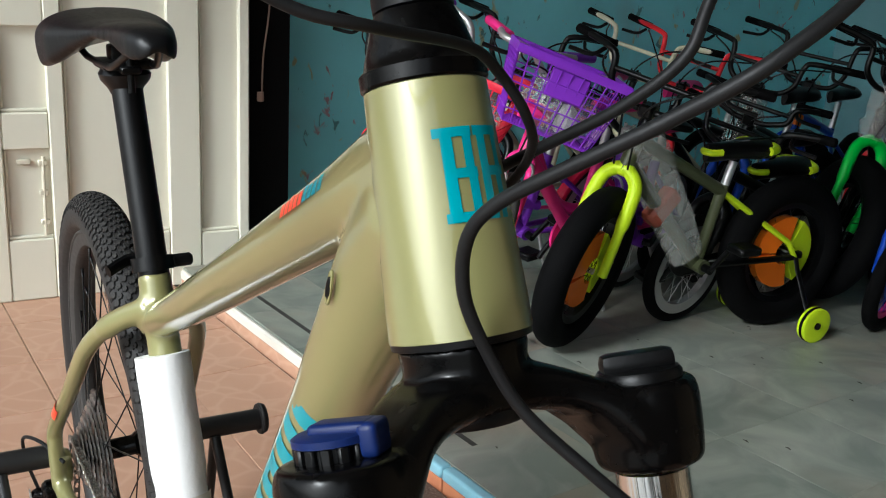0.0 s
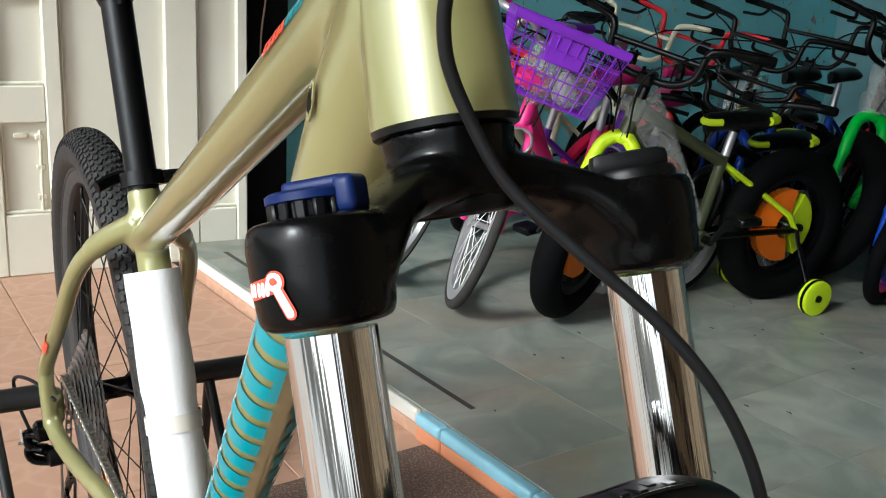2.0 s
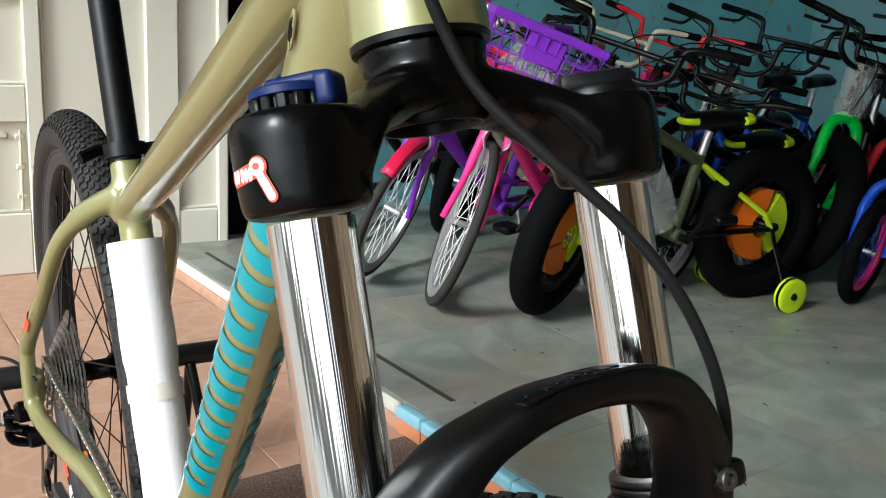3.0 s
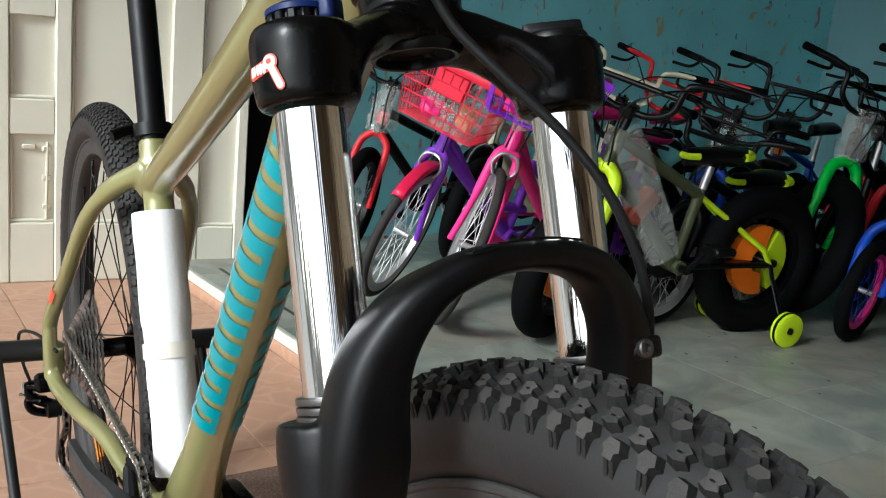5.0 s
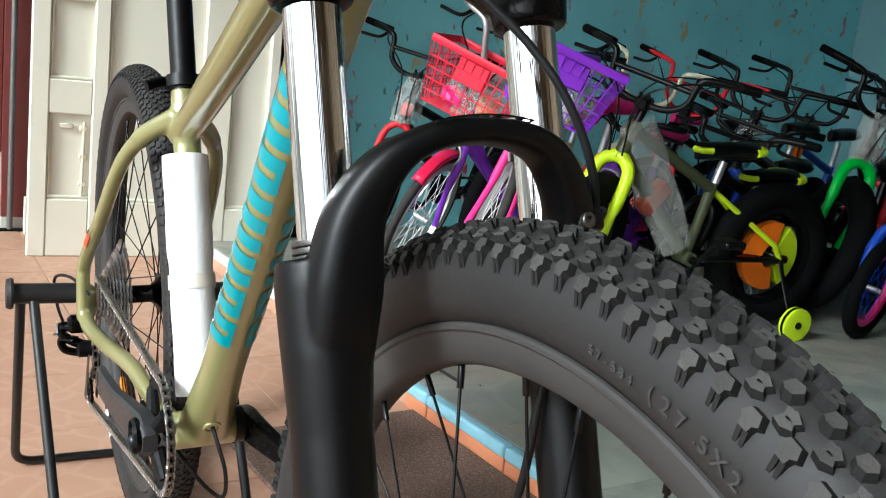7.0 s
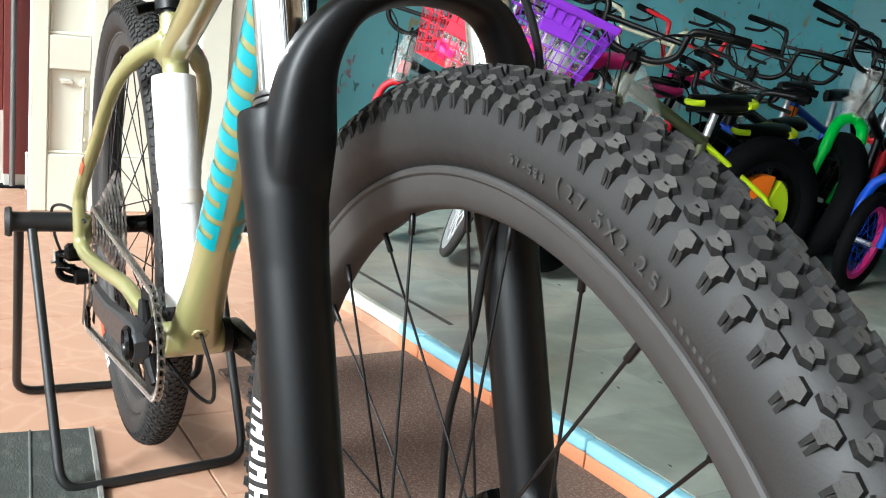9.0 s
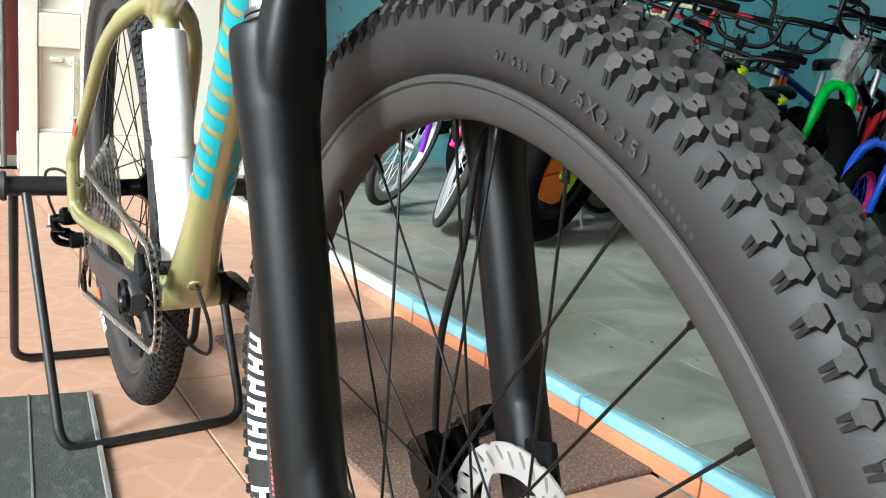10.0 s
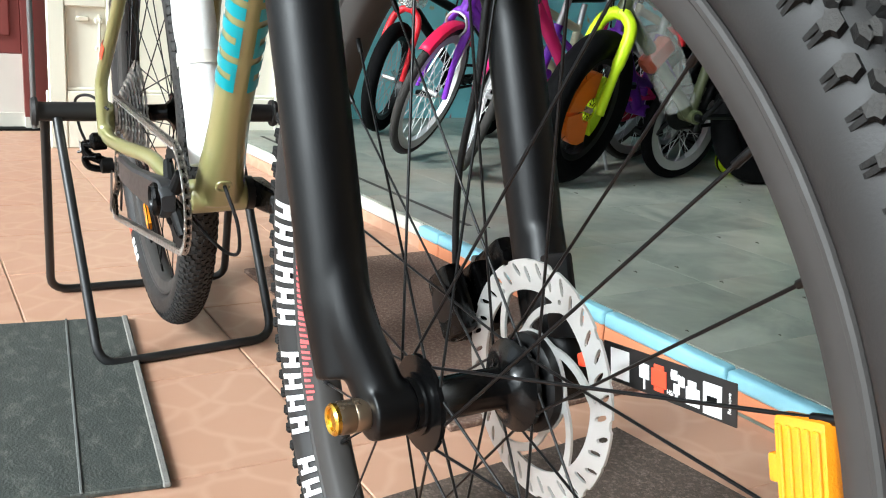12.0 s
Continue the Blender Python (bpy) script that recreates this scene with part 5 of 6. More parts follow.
box(bm, (0.35, -0.20, 0.004), (0.70, 0.40, 0.008), 0.002, Matrix.Translation((-0.46, 0.515, 0)) @ Matrix.Rotation(radians(10), 4, "Z"))
tagged(part("door_mat", bm, M_GREYMAT, None, smooth=False), "grey brown speckled mat on the porch tiles", "mat")

# ---------------------------------------------------------------- folding door, sill, neighbours
DX = -2.83
door = tagged(new("folding_door"), "cream painted panelled wooden folding door, folded open", "door")
door.matrix_basis = pose(0, 0, 0, 0, 0, 0)


def dpart(name, y0, y1, z0, z1, x0, x1, bev=0.004, material=None, parent=None):
    bm = B()
    box(bm, ((x0 + x1) / 2, (y0 + y1) / 2, (z0 + z1) / 2), (x1 - x0, y1 - y0, z1 - z0), bev)
    return part(name, bm, material or M_DOOR, parent or door, smooth=False)


for y0, y1 in ((-0.055, 0.0), (0.128, 0.175), (0.475, 0.575), (0.700, 0.735)):
    dpart("stile", y0, y1, 0.0, 2.3, DX - 0.035, DX)
for (y0, y1), zs in (((0.0, 0.128), ((0.0, 0.19), (0.463, 0.571), (0.815, 0.93), (1.2, 1.32), (2.15, 2.3))), ((0.175, 0.475), ((0.0, 0.185), (0.96, 1.08), (2.15, 2.3))), ((0.575, 0.700), ((0.0, 0.172), (0.96, 1.08), (2.15, 2.3)))):
    for z0, z1 in zs:
        dpart("rail", y0, y1, z0, z1, DX - 0.034, DX - 0.002)
    for (a, b), (c, d) in zip(zs, zs[1:]):
        dpart("panel", y0, y1, b, c, DX - 0.028, DX - 0.018, 0.0)
        dpart("moulding", y0, y1, b, b + 0.012, DX - 0.020, DX - 0.008, 0.004)
        dpart("moulding", y0, y0 + 0.010, b + 0.012, c, DX - 0.020, DX - 0.009, 0.004)
M_BOLT = mat("painted_bolt", (0.62, 0.58, 0.46), 0.5)
bm = B()
tube(bm, [(DX - 0.010, 0.105, 0.20), (DX - 0.010, 0.108, 0.44)], 0.005, 8)
for z in (0.24, 0.33, 0.42):
    box(bm, (DX - 0.012, 0.106, z), (0.012, 0.026, 0.018), 0.003)
box(bm, (DX - 0.012, 0.055, 0.425), (0.008, 0.040, 0.016), 0.003)
part("bolt", bm, M_BOLT, door, "cream painted sliding bolt")
for z in (0.10, 0.16, 1.2):
    dpart("hinge", -0.063, -0.055, z - 0.03, z + 0.03, DX - 0.03, DX - 0.004, 0.002)

# black slab painted for the dark opening beyond the folded door, with a hanging cord
slab("wall_reveal", (-2.96, 0.742, 0.0), (-2.90, 0.895, 2.35), M_DARK, label="black slab painted to stand in for a dark opening")
cord = B()
tube(cord, curve([(-2.88, 0.80, 1.6), (-2.885, 0.822, 1.12), (-2.88, 0.818, 0.90), (-2.885, 0.80, 0.74), (-2.885, 0.795, 0.62)], 8), 0.003, 8)
tube(cord, [(-2.885, 0.79, 0.62), (-2.885, 0.79, 0.59)], 0.012, 10)
tagged(part("hanging_cord", cord, mat("grey_cord", (0.30, 0.20, 0.15), 0.6), None), "thin grey cord hanging in the dark doorway", "cord")
slab("sill_base", (-2.05, -0.002, -0.02), (-0.66, 0.010, 0.028), M_TERRA, RM, "terracotta tiled riser below the sill")
slab("sill", (-2.05, -0.006, 0.028), (-0.66, 0.012, 0.060), M_SILL, RM, "white painted concrete door sill", 0.006)
slab("wall_neighbour", (-4.2, -2.6, -0.02), (-3.4, -0.11, 2.9), M_PLASTER, label="pale plaster wall")
slab("wall_plinth", (-3.40, -1.10, -0.02), (-3.27, -0.11, 0.055), M_SILL, label="white painted plinth below the maroon door")
slab("wall_infill", (-3.40, -1.10, 0.055), (-3.29, -0.11, 0.267), M_PLASTER, label="pale grey lower panel beside the maroon frame")
slab("floor_threshold", (-3.27, -1.10, -0.02), (-3.205, -0.02, 0.006), M_DARK, label="dark threshold strip before the plinth")
bm = B()
box(bm, (-3.34, -0.605, 1.284), (0.10, 0.99, 2.034), 0.004)
mdoor = tagged(part("maroon_door", bm, M_MAROON, None, smooth=False), "dark maroon wooden door above a pale panel", "door")
for y0, y1, z0, z1 in ((-0.30, -0.145, 0.33, 0.80), (-0.30, -0.145, 0.88, 1.6), (-0.60, -0.36, 0.33, 0.80), (-0.60, -0.36, 0.88, 1.6)):
    bm = B()
    box(bm, (-3.286, (y0 + y1) / 2, (z0 + z1) / 2), (0.012, y1 - y0, z1 - z0), 0.005)
    part("raised_panel", bm, M_MAROON, mdoor, smooth=False)
bm = B()
tube(bm, [(-3.22, -0.082, 0.006), (-3.22, -0.082, 2.3)], 0.010, 12)
tagged(part("steel_pipe", bm, mat("grey_pipe", (0.16, 0.155, 0.15), 0.4, 0.6), None), "grey vertical steel pipe beside the maroon frame", "pipe")
slab("wall_filler", (-3.4, -0.11, 0.045), (-3.24, 0.45, 2.9), M_MAROON, label="maroon painted frame behind the folded door")
slab("wall_filler_base", (-3.4, -0.11, -0.02), (-3.235, 0.45, 0.045), M_SILL, label="white base of the maroon frame")

# floor groove, blue edge tiles and orange risers
bm = B()
box(bm, (-1.27, 0.105, 0.0585), (1.32, 0.014, 0.004), 0.0, RM)
tagged(part("floor_track", bm, mat("dark_track", (0.05, 0.048, 0.042), 0.6, 0.3), None, smooth=False), "dark sliding door track let into the tiles", "", "", "structure")
step = tagged(new("step_edge"), "shop step edged in sky blue over orange riser tiles", "", "", "structure")
step.matrix_basis = RM
for k in range(-3, 13):
    if k * 0.283 > 2.6:
        continue
    x0, x1 = k * 0.283, (k + 1) * 0.283
    x0 = max(x0, -0.655)
    bm = B()
    box(bm, ((x0 + x1) / 2, 0.001, 0.0465), (x1 - x0 - 0.003, 0.030, 0.027), 0.008, Matrix(), 3)
    part("edge_tile", bm, M_BLUETRIM, step)
    bm = B()
    box(bm, ((x0 + x1) / 2, 0.0, 0.017), (x1 - x0 - 0.004, 0.020, 0.033), 0.002, Matrix())
    part("riser_tile", bm, M_ORANGE, step, smooth=False)

# ---------------------------------------------------------------- tiles, last of the setting
def tile_mesh(name, size, th, material, bevel=0.0015):
    bm = B()
    box(bm, (0, 0, -th / 2), (size, size, th), bevel)
    me = bpy.data.meshes.new(name)
    bm.to_mesh(me)
    bm.free()
    me.materials.append(material)
    return me


def cobble(material):
    """Prints pale crazy-paving joints on the terracotta."""
    nt = material.node_tree
    bs = nt.nodes["Principled BSDF"]
    tc = nt.nodes.new("ShaderNodeTexCoord")
    nz = nt.nodes.new("ShaderNodeTexNoise")
    nz.inputs["Scale"].default_value = 9.0
    add = nt.nodes.new("ShaderNodeMixRGB")
    add.inputs[0].default_value = 0.045
    vo = nt.nodes.new("ShaderNodeTexVoronoi")
    vo.feature = "DISTANCE_TO_EDGE"
    vo.inputs["Scale"].default_value = 13.0
    nt.links.new(tc.outputs["Object"], nz.inputs["Vector"])
    nt.links.new(tc.outputs["Object"], add.inputs[1])
    nt.links.new(nz.outputs["Color"], add.inputs[2])
    nt.links.new(add.outputs[0], vo.inputs["Vector"])
    rp = nt.nodes.new("ShaderNodeValToRGB")
    rp.color_ramp.elements[0].position, rp.color_ramp.elements[0].color = 0.015, (0.34, 0.34, 0.34, 1)
    rp.color_ramp.elements[1].position, rp.color_ramp.elements[1].color = 0.11, (0, 0, 0, 1)
    nt.links.new(vo.outputs["Distance"], rp.inputs[0])
    mx = nt.nodes.new("ShaderNodeMix")
    mx.data_type = "RGBA"
    old = bs.inputs["Base Color"].links[0].from_socket
    nt.links.new(rp.outputs["Color"], mx.inputs[0])
    nt.links.new(old, mx.inputs[6])
    mx.inputs[7].default_value = (0.54, 0.35, 0.245, 1)
    nt.links.new(mx.outputs[2], bs.inputs["Base Color"])


def marble(material):
    nt = material.node_tree
    bs = nt.nodes["Principled BSDF"]
    tc = nt.nodes.new("ShaderNodeTexCoord")
    nz = nt.nodes.new("ShaderNodeTexNoise")
    nz.inputs["Scale"].default_value, nz.inputs["Detail"].default_value, nz.inputs["Distortion"].default_value = 5.0, 7.0, 1.6
    info = nt.nodes.new("ShaderNodeObjectInfo")
    ad = nt.nodes.new("ShaderNodeVectorMath")
    nt.links.new(tc.outputs["Object"], ad.inputs[0])
    nt.links.new(info.outputs["Location"], ad.inputs[1])
    nt.links.new(ad.outputs[0], nz.inputs["Vector"])
    rp = nt.nodes.new("ShaderNodeValToRGB")
    rp.color_ramp.elements[0].position, rp.color_ramp.elements[0].color = 0.38, (0, 0, 0, 1)
    rp.color_ramp.elements[1].position, rp.color_ramp.elements[1].color = 0.68, (0.8, 0.8, 0.8, 1)
    nt.links.new(nz.outputs["Fac"], rp.inputs[0])
    mx = nt.nodes.new("ShaderNodeMix")
    mx.data_type = "RGBA"
    old = bs.inputs["Base Color"].links[0].from_socket
    nt.links.new(rp.outputs["Color"], mx.inputs[0])
    nt.links.new(old, mx.inputs[6])
    mx.inputs[7].default_value = (0.31, 0.32, 0.27, 1)
    n2 = nt.nodes.new("ShaderNodeTexNoise")
    n2.inputs["Scale"].default_value, n2.inputs["Detail"].default_value, n2.inputs["Distortion"].default_value = 2.2, 5.0, 0.8
    nt.links.new(ad.outputs[0], n2.inputs["Vector"])
    r2 = nt.nodes.new("ShaderNodeValToRGB")
    r2.color_ramp.elements[0].position, r2.color_ramp.elements[0].color = 0.50, (0, 0, 0, 1)
    r2.color_ramp.elements[1].position, r2.color_ramp.elements[1].color = 0.72, (0.7, 0.7, 0.7, 1)
    nt.links.new(n2.outputs["Fac"], r2.inputs[0])
    m3 = nt.nodes.new("ShaderNodeMix")
    m3.data_type = "RGBA"
    nt.links.new(r2.outputs["Color"], m3.inputs[0])
    nt.links.new(mx.outputs[2], m3.inputs[6])
    m3.inputs[7].default_value = (0.26, 0.21, 0.155, 1)
    nt.links.new(m3.outputs[2], bs.inputs["Base Color"])


def splashed(material):
    """Old splashes of pink, yellow and black on the teal paint."""
    nt = material.node_tree
    bs = nt.nodes["Principled BSDF"]
    tc = nt.nodes.new("ShaderNodeTexCoord")
    for sc, lo, hi, col in ((13.5, 0.655, 0.70, (0.55, 0.38, 0.10)), (12.7, 0.665, 0.70, (0.50, 0.12, 0.17)), (19.3, 0.675, 0.71, (0.06, 0.14, 0.16)), (3.1, 0.60, 0.78, (0.30, 0.55, 0.60))):
        mp = nt.nodes.new("ShaderNodeMapping")
        mp.inputs["Location"].default_value = (sc * 3.7, sc, 0)
        mp.inputs["Scale"].default_value = (1, 1, 0.7)
        nz = nt.nodes.new("ShaderNodeTexNoise")
        nz.inputs["Scale"].default_value, nz.inputs["Detail"].default_value, nz.inputs["Distortion"].default_value = sc, 3.0, 0.8
        nt.links.new(tc.outputs["Object"], mp.inputs["Vector"])
        nt.links.new(mp.outputs["Vector"], nz.inputs["Vector"])
        rp = nt.nodes.new("ShaderNodeValToRGB")
        rp.color_ramp.elements[0].position, rp.color_ramp.elements[0].color = lo, (0, 0, 0, 1)
        rp.color_ramp.elements[1].position, rp.color_ramp.elements[1].color = hi, (0.75, 0.75, 0.75, 1)
        nt.links.new(nz.outputs["Fac"], rp.inputs[0])
        mx = nt.nodes.new("ShaderNodeMix")
        mx.data_type = "RGBA"
        old = bs.inputs["Base Color"].links[0].from_socket
        nt.links.new(rp.outputs["Color"], mx.inputs[0])
        nt.links.new(old, mx.inputs[6])
        mx.inputs[7].default_value = (*col, 1)
        nt.links.new(mx.outputs[2], bs.inputs["Base Color"])


cobble(M_TERRA)
marble(M_GREYT)
splashed(M_WALL)
TT_ = tile_mesh("floor_tile", 0.2975, 0.02, M_TERRA)
inv = porch.matrix_basis.inverted()
for i in range(-7, 12):
    for j in range(-6, 3):
        p = TM @ Vector((i * 0.30 + 0.15, j * 0.30 - 0.15, 0))
        q = RM.inverted() @ p
        if q.y > -0.13 or q.x < -2.9 or q.y < -2.05 or q.x > 2.5:
            continue
        piece("floor_tile", TT_, inv @ TM @ Matrix.Translation((i * 0.30 + 0.15, j * 0.30 - 0.15, 0)) @ Matrix.Rotation(random.choice((0, 1, 2, 3)) * math.pi / 2, 4, "Z"), porch)
# cut row against the step
CUT = bpy.data.meshes.new("floor_tile")
bm = B()
box(bm, (0, 0, -0.011), (0.2975, 0.30, 0.02), 0.0015)
bm.to_mesh(CUT)
bm.free()
CUT.materials.append(M_TERRA)
for i in range(-9, 9):
    piece("floor_tile", CUT, RM @ Matrix.Translation((i * 0.30, -0.165, 0)), porch)
GT_ = tile_mesh("floor_tile", 0.2994, 0.02, M_GREYT, 0.0004)
for i in range(-8, 9):
    for j in range(0, 13):
        piece("floor_tile", GT_, RM @ Matrix.Translation((i * 0.30 + 0.08, 0.165 + j * 0.30, 0.06)) @ Matrix.Rotation(random.choice((0, 1, 2, 3)) * math.pi / 2, 4, "Z"), shop)

# crumbs of dirt on the shop tiles
bm = B()
rd = random.Random(5)
for k in range(46):
    p = RM @ Vector((rd.uniform(-0.9, 0.9), rd.uniform(0.04, 1.3), 0.0602))
    w = rd.uniform(0.003, 0.009)
    tube(bm, [p + Vector((-w, 0, 0.0004)), p + Vector((0, 0.002, 0.0008)), p + Vector((w, 0, 0.0004))], [(0.001, 0.0006), (w * 0.35, 0.0012), (0.001, 0.0006)], 6, side=(0, 0, 1))
tagged(part("floor_crumbs", bm, mat("dark_dirt", (0.05, 0.045, 0.035), 0.9), None), "dark crumbs of dirt scattered on the tiles", "dirt", "", "stuff")

# ---------------------------------------------------------------- children's bicycles in the shop
def paint(name, c, rough=0.35):
    return mat(name, c, rough, 0, 0.08, 30, coat=0.05, spec=0.2)


P_PINK, P_PURPLE, P_LIME, P_GREEN = paint("pink_paint", (0.75, 0.03, 0.22)), paint("purple_paint", (0.16, 0.03, 0.40)), paint("lime_paint", (0.50, 0.68, 0.01)), paint("green_paint", (0.02, 0.50, 0.05))
P_RED, P_BLUE, P_BLACK, P_CREAM = paint("red_paint", (0.62, 0.02, 0.03)), paint("blue_paint", (0.01, 0.06, 0.42)), paint("black_paint", (0.002, 0.002, 0.0022)), paint("cream_paint", (0.62, 0.58, 0.42))
P_ORANGE, P_SILVER, P_WHITE = paint("orange_paint", (0.80, 0.17, 0.01)), mat("silver_rim", (0.50, 0.50, 0.50), 0.38, 0.7), paint("white_paint", (0.75, 0.75, 0.75))
P_BASKET_RED, P_BASKET_PURPLE = paint("red_basket_plastic", (0.70, 0.02, 0.05), 0.4), paint("purple_basket_plastic", (0.20, 0.03, 0.48), 0.4)
P_FILM = mat("clear_plastic_film", (0.55, 0.56, 0.52), 0.12, 0, 0.3, 30, 1.0, 45, alpha=0.34)
P_TYRE = mat("toy_tyre_rubber", (0.0028, 0.0028, 0.0030), 0.8, 0, 0.2, 40, 0.3, 300, spec=0.06)
P_GREYTYRE = mat("dusty_grey_tyre", (0.030, 0.028, 0.026), 0.8, 0, 0.25, 40, 0.3, 300, spec=0.2)
P_CRIMSON = paint("crimson_paint", (0.55, 0.012, 0.06))
P_OLIVE = paint("dull_olive_paint", (0.055, 0.062, 0.03))
FLOOR = 0.0605


def y_cyl(bm, c, r, half, n=20):
    tube(bm, [Vector(c) + Vector((0, -half, 0)), Vector(c) + Vector((0, half, 0))], r, n)


def toy_wheel(root, c, R, w, rim, spoke_mat, hub, plate=None, name="front", rubber=None):
    """c: hub; R: outside radius; w: half width of the tyre."""
    RX = Matrix.Translation(c) @ Matrix.Rotation(radians(-90), 4, "X")
    bm = B()
    lathe(bm, [(R - w * 1.05 + w * math.cos(a) * 1.05, w * math.sin(a)) for a in np.linspace(0, 2 * math.pi, 16, endpoint=False)], 48, RX, True)
    ty = part(name + "_tyre", bm, rubber or P_TYRE, root)
    bm = B()
    ri = R - 2.0 * w
    deep, flat = (0.024, 0.85) if w < 0.02 else (0.014, 0.55)
    lathe(bm, [(ri + 0.004, -w * flat), (ri + 0.004, w * flat), (ri - deep, w * flat * 0.75), (ri - deep, -w * flat * 0.75)], 48, RX, True)
    part(name + "_rim", bm, rim, root)
    if plate:
        for k, (a0, a1, m) in enumerate(((-1.85, -0.06, plate[0]), (0.06, 1.85, plate[0]), (2.15, 4.15, plate[1]))):
            bm = B()
            g = [[bm.verts.new(Vector(c) + Vector((r * math.cos(a), y, r * math.sin(a)))) for a in np.linspace(a0, a1, 10)] for r, y in ((ri * 0.25, w * 0.5), (ri * 0.72, w * 0.35), (ri * 0.72, -w * 0.35), (ri * 0.25, -w * 0.5))]
            for p, q in zip(g, g[1:] + g[:1]):
                for j in range(9):
                    bm.faces.new((p[j], p[j + 1], q[j + 1], q[j]))
            for e in (0, 9):
                bm.faces.new([p[e] for p in g])
            part("wheel_insert", bm, m, root, "bright plastic wheel insert", smooth=False)
    bm = B()
    for k in range(28):
        a = 2 * math.pi * k / 28
        sd = 1 if k % 2 else -1
        b = a + (0.9 if (k // 2) % 2 else -0.9)
        tube(bm, [Vector(c) + Vector((0.017 * math.cos(b), sd * 0.019, 0.017 * math.sin(b))), Vector(c) + Vector((ri * math.cos(a), sd * 0.002, ri * math.sin(a)))], 0.0010, 4, caps=False)
    tagged(part(name + "_spokes", bm, spoke_mat, root), kind="stuff")
    bm = B()
    y_cyl(bm, c, 0.0085, 0.026, 14)
    part(name + "_hub", bm, hub, root)
    return ty


def kids_bike(label, front, heading, R=0.20, wb=0.74, tw=0.024, frame_c=None, fork_c=None, rim_c=None, spoke_c=None, bar_h=0.76, bar_w=0.27, bar_c=None, seat_c=None, seat_h=0.56, basket=None, fender=None, trainers=None, plate=None, bmx=True, guard=None, film=False, grip_c=None, steer=0.0, lean=0.0, kick=True, stay_c=None, trim=None, stem_l=0.11, fork_r=0.016, shroud=False, low_c=None, badge_c=None, rubber=None):
    """A child's bicycle: local x ahead, origin under the front wheel."""
    root = tagged(new("childrens_bicycle"), label, "bicycle", "children's bicycles parked in the shop")
    root.matrix_basis = Matrix.Translation((front[0], front[1], FLOOR)) @ Matrix.Rotation(radians(heading), 4, "Z") @ Matrix.Rotation(radians(lean), 4, "X")
    fw, rw = Vector((0, 0, R)), Vector((-wb, 0, R))
    toy_wheel(root, fw, R, tw, rim_c, spoke_c, P_SILVER, plate, "front", rubber)
    rear_names = {o.name for o in root.children}
    toy_wheel(root, rw, R, tw, rim_c, spoke_c, P_SILVER, plate, "rear", rubber)
    rear_names = {o.name for o in root.children} - rear_names
    hs = Vector((-0.34, 0, 0.94)).normalized()
    crown_p = fw + Vector((-0.058, 0, R + 0.028))
    head_t = crown_p + hs * 0.12
    fork_m = B()
    spread = 0.056 if bmx else 0.040
    for s in (-1, 1):
        tube(fork_m, curve([fw + Vector((0, s * 0.052, 0)), fw + Vector((-0.012, s * spread, R * 0.55)), crown_p + Vector((0.01, s * (spread - 0.006), -0.025)), crown_p + Vector((0, s * 0.02, 0.012)), crown_p + Vector((0, 0, 0.016))], 5), [fork_r * 0.75] * 6 + [fork_r] * 15, 12)
    part("fork", fork_m, fork_c, root, "painted fork with thick blades")
    bm = B()
    tube(bm, [crown_p + hs * 0.015, head_t], 0.021, 16)
    bb = Vector((-wb * 0.53, 0, R * 0.95))
    st = bb + Vector((-0.05, 0, 0.25))
    if stay_c:
        lean_line = rw + Vector((0, 0, 0.045)) - head_t
        st = head_t + lean_line * ((st.x - head_t.x) / lean_line.x) + Vector((0, 0, 0.02))
    tube(bm, [head_t - hs * 0.02, st - Vector((0, 0, 0.02))] if bmx else curve([head_t - hs * 0.05, (head_t + bb) / 2 + Vector((0.0, 0, -0.05)), bb + Vector((-0.05, 0, 0.08))], 5), 0.017, 14)
    tube(bm, [crown_p + hs * 0.035, bb], 0.020, 14)
    tube(bm, [bb, st], 0.016, 12)
    if stay_c:
        for s in (-1, 1):
            b2 = B()
            tube(b2, [st - Vector((0, 0, 0.02)), rw + Vector((0.03, s * 0.05, 0.045)), rw + Vector((0, s * 0.055, 0))], 0.0085, 8)
            rear_names.add(part("seat_stay", b2, stay_c, root).name)
    for s in (-1, 1):
        if not stay_c:
            tube(bm, [st - Vector((0, 0, 0.03)), rw + Vector((0, s * 0.055, 0))], 0.0085, 8)
        b2 = B()
        tube(b2, [bb + Vector((0, s * 0.02, 0)), rw + Vector((0, s * 0.055, 0))], 0.0095, 8)
        rear_names.add(part("chain_stay", b2, low_c or frame_c, root).name)
    if badge_c:
        b2 = B()
        tube(b2, [crown_p + hs * 0.05, crown_p + hs * 0.095], 0.0225, 16)
        rear_names.add(part("head_badge", b2, badge_c, root).name)
    y_cyl(bm, bb, 0.021, 0.035)
    part("frame", bm, frame_c, root, "painted steel frame")
    # stem and bars
    bm = B()
    stem_t = head_t + hs * stem_l
    tube(bm, [head_t, stem_t], 0.0125, 12)
    box(bm, (0, 0, 0), (0.05, 0.04, 0.035), 0.006, Matrix.Translation(stem_t + Vector((0.018, 0, 0))))
    for s in (-1, 1):
        tube(bm, [stem_t + Vector((0.03, s * 0.012, 0.018)), stem_t + Vector((0.03, s * 0.012, 0.028))], 0.005, 8)
    part("stem", bm, P_SILVER if not bmx else P_BLACK, root)
    bm = B()
    c0 = stem_t + Vector((0.02, 0, 0))
    rise = max(0.05, bar_h - c0.z)
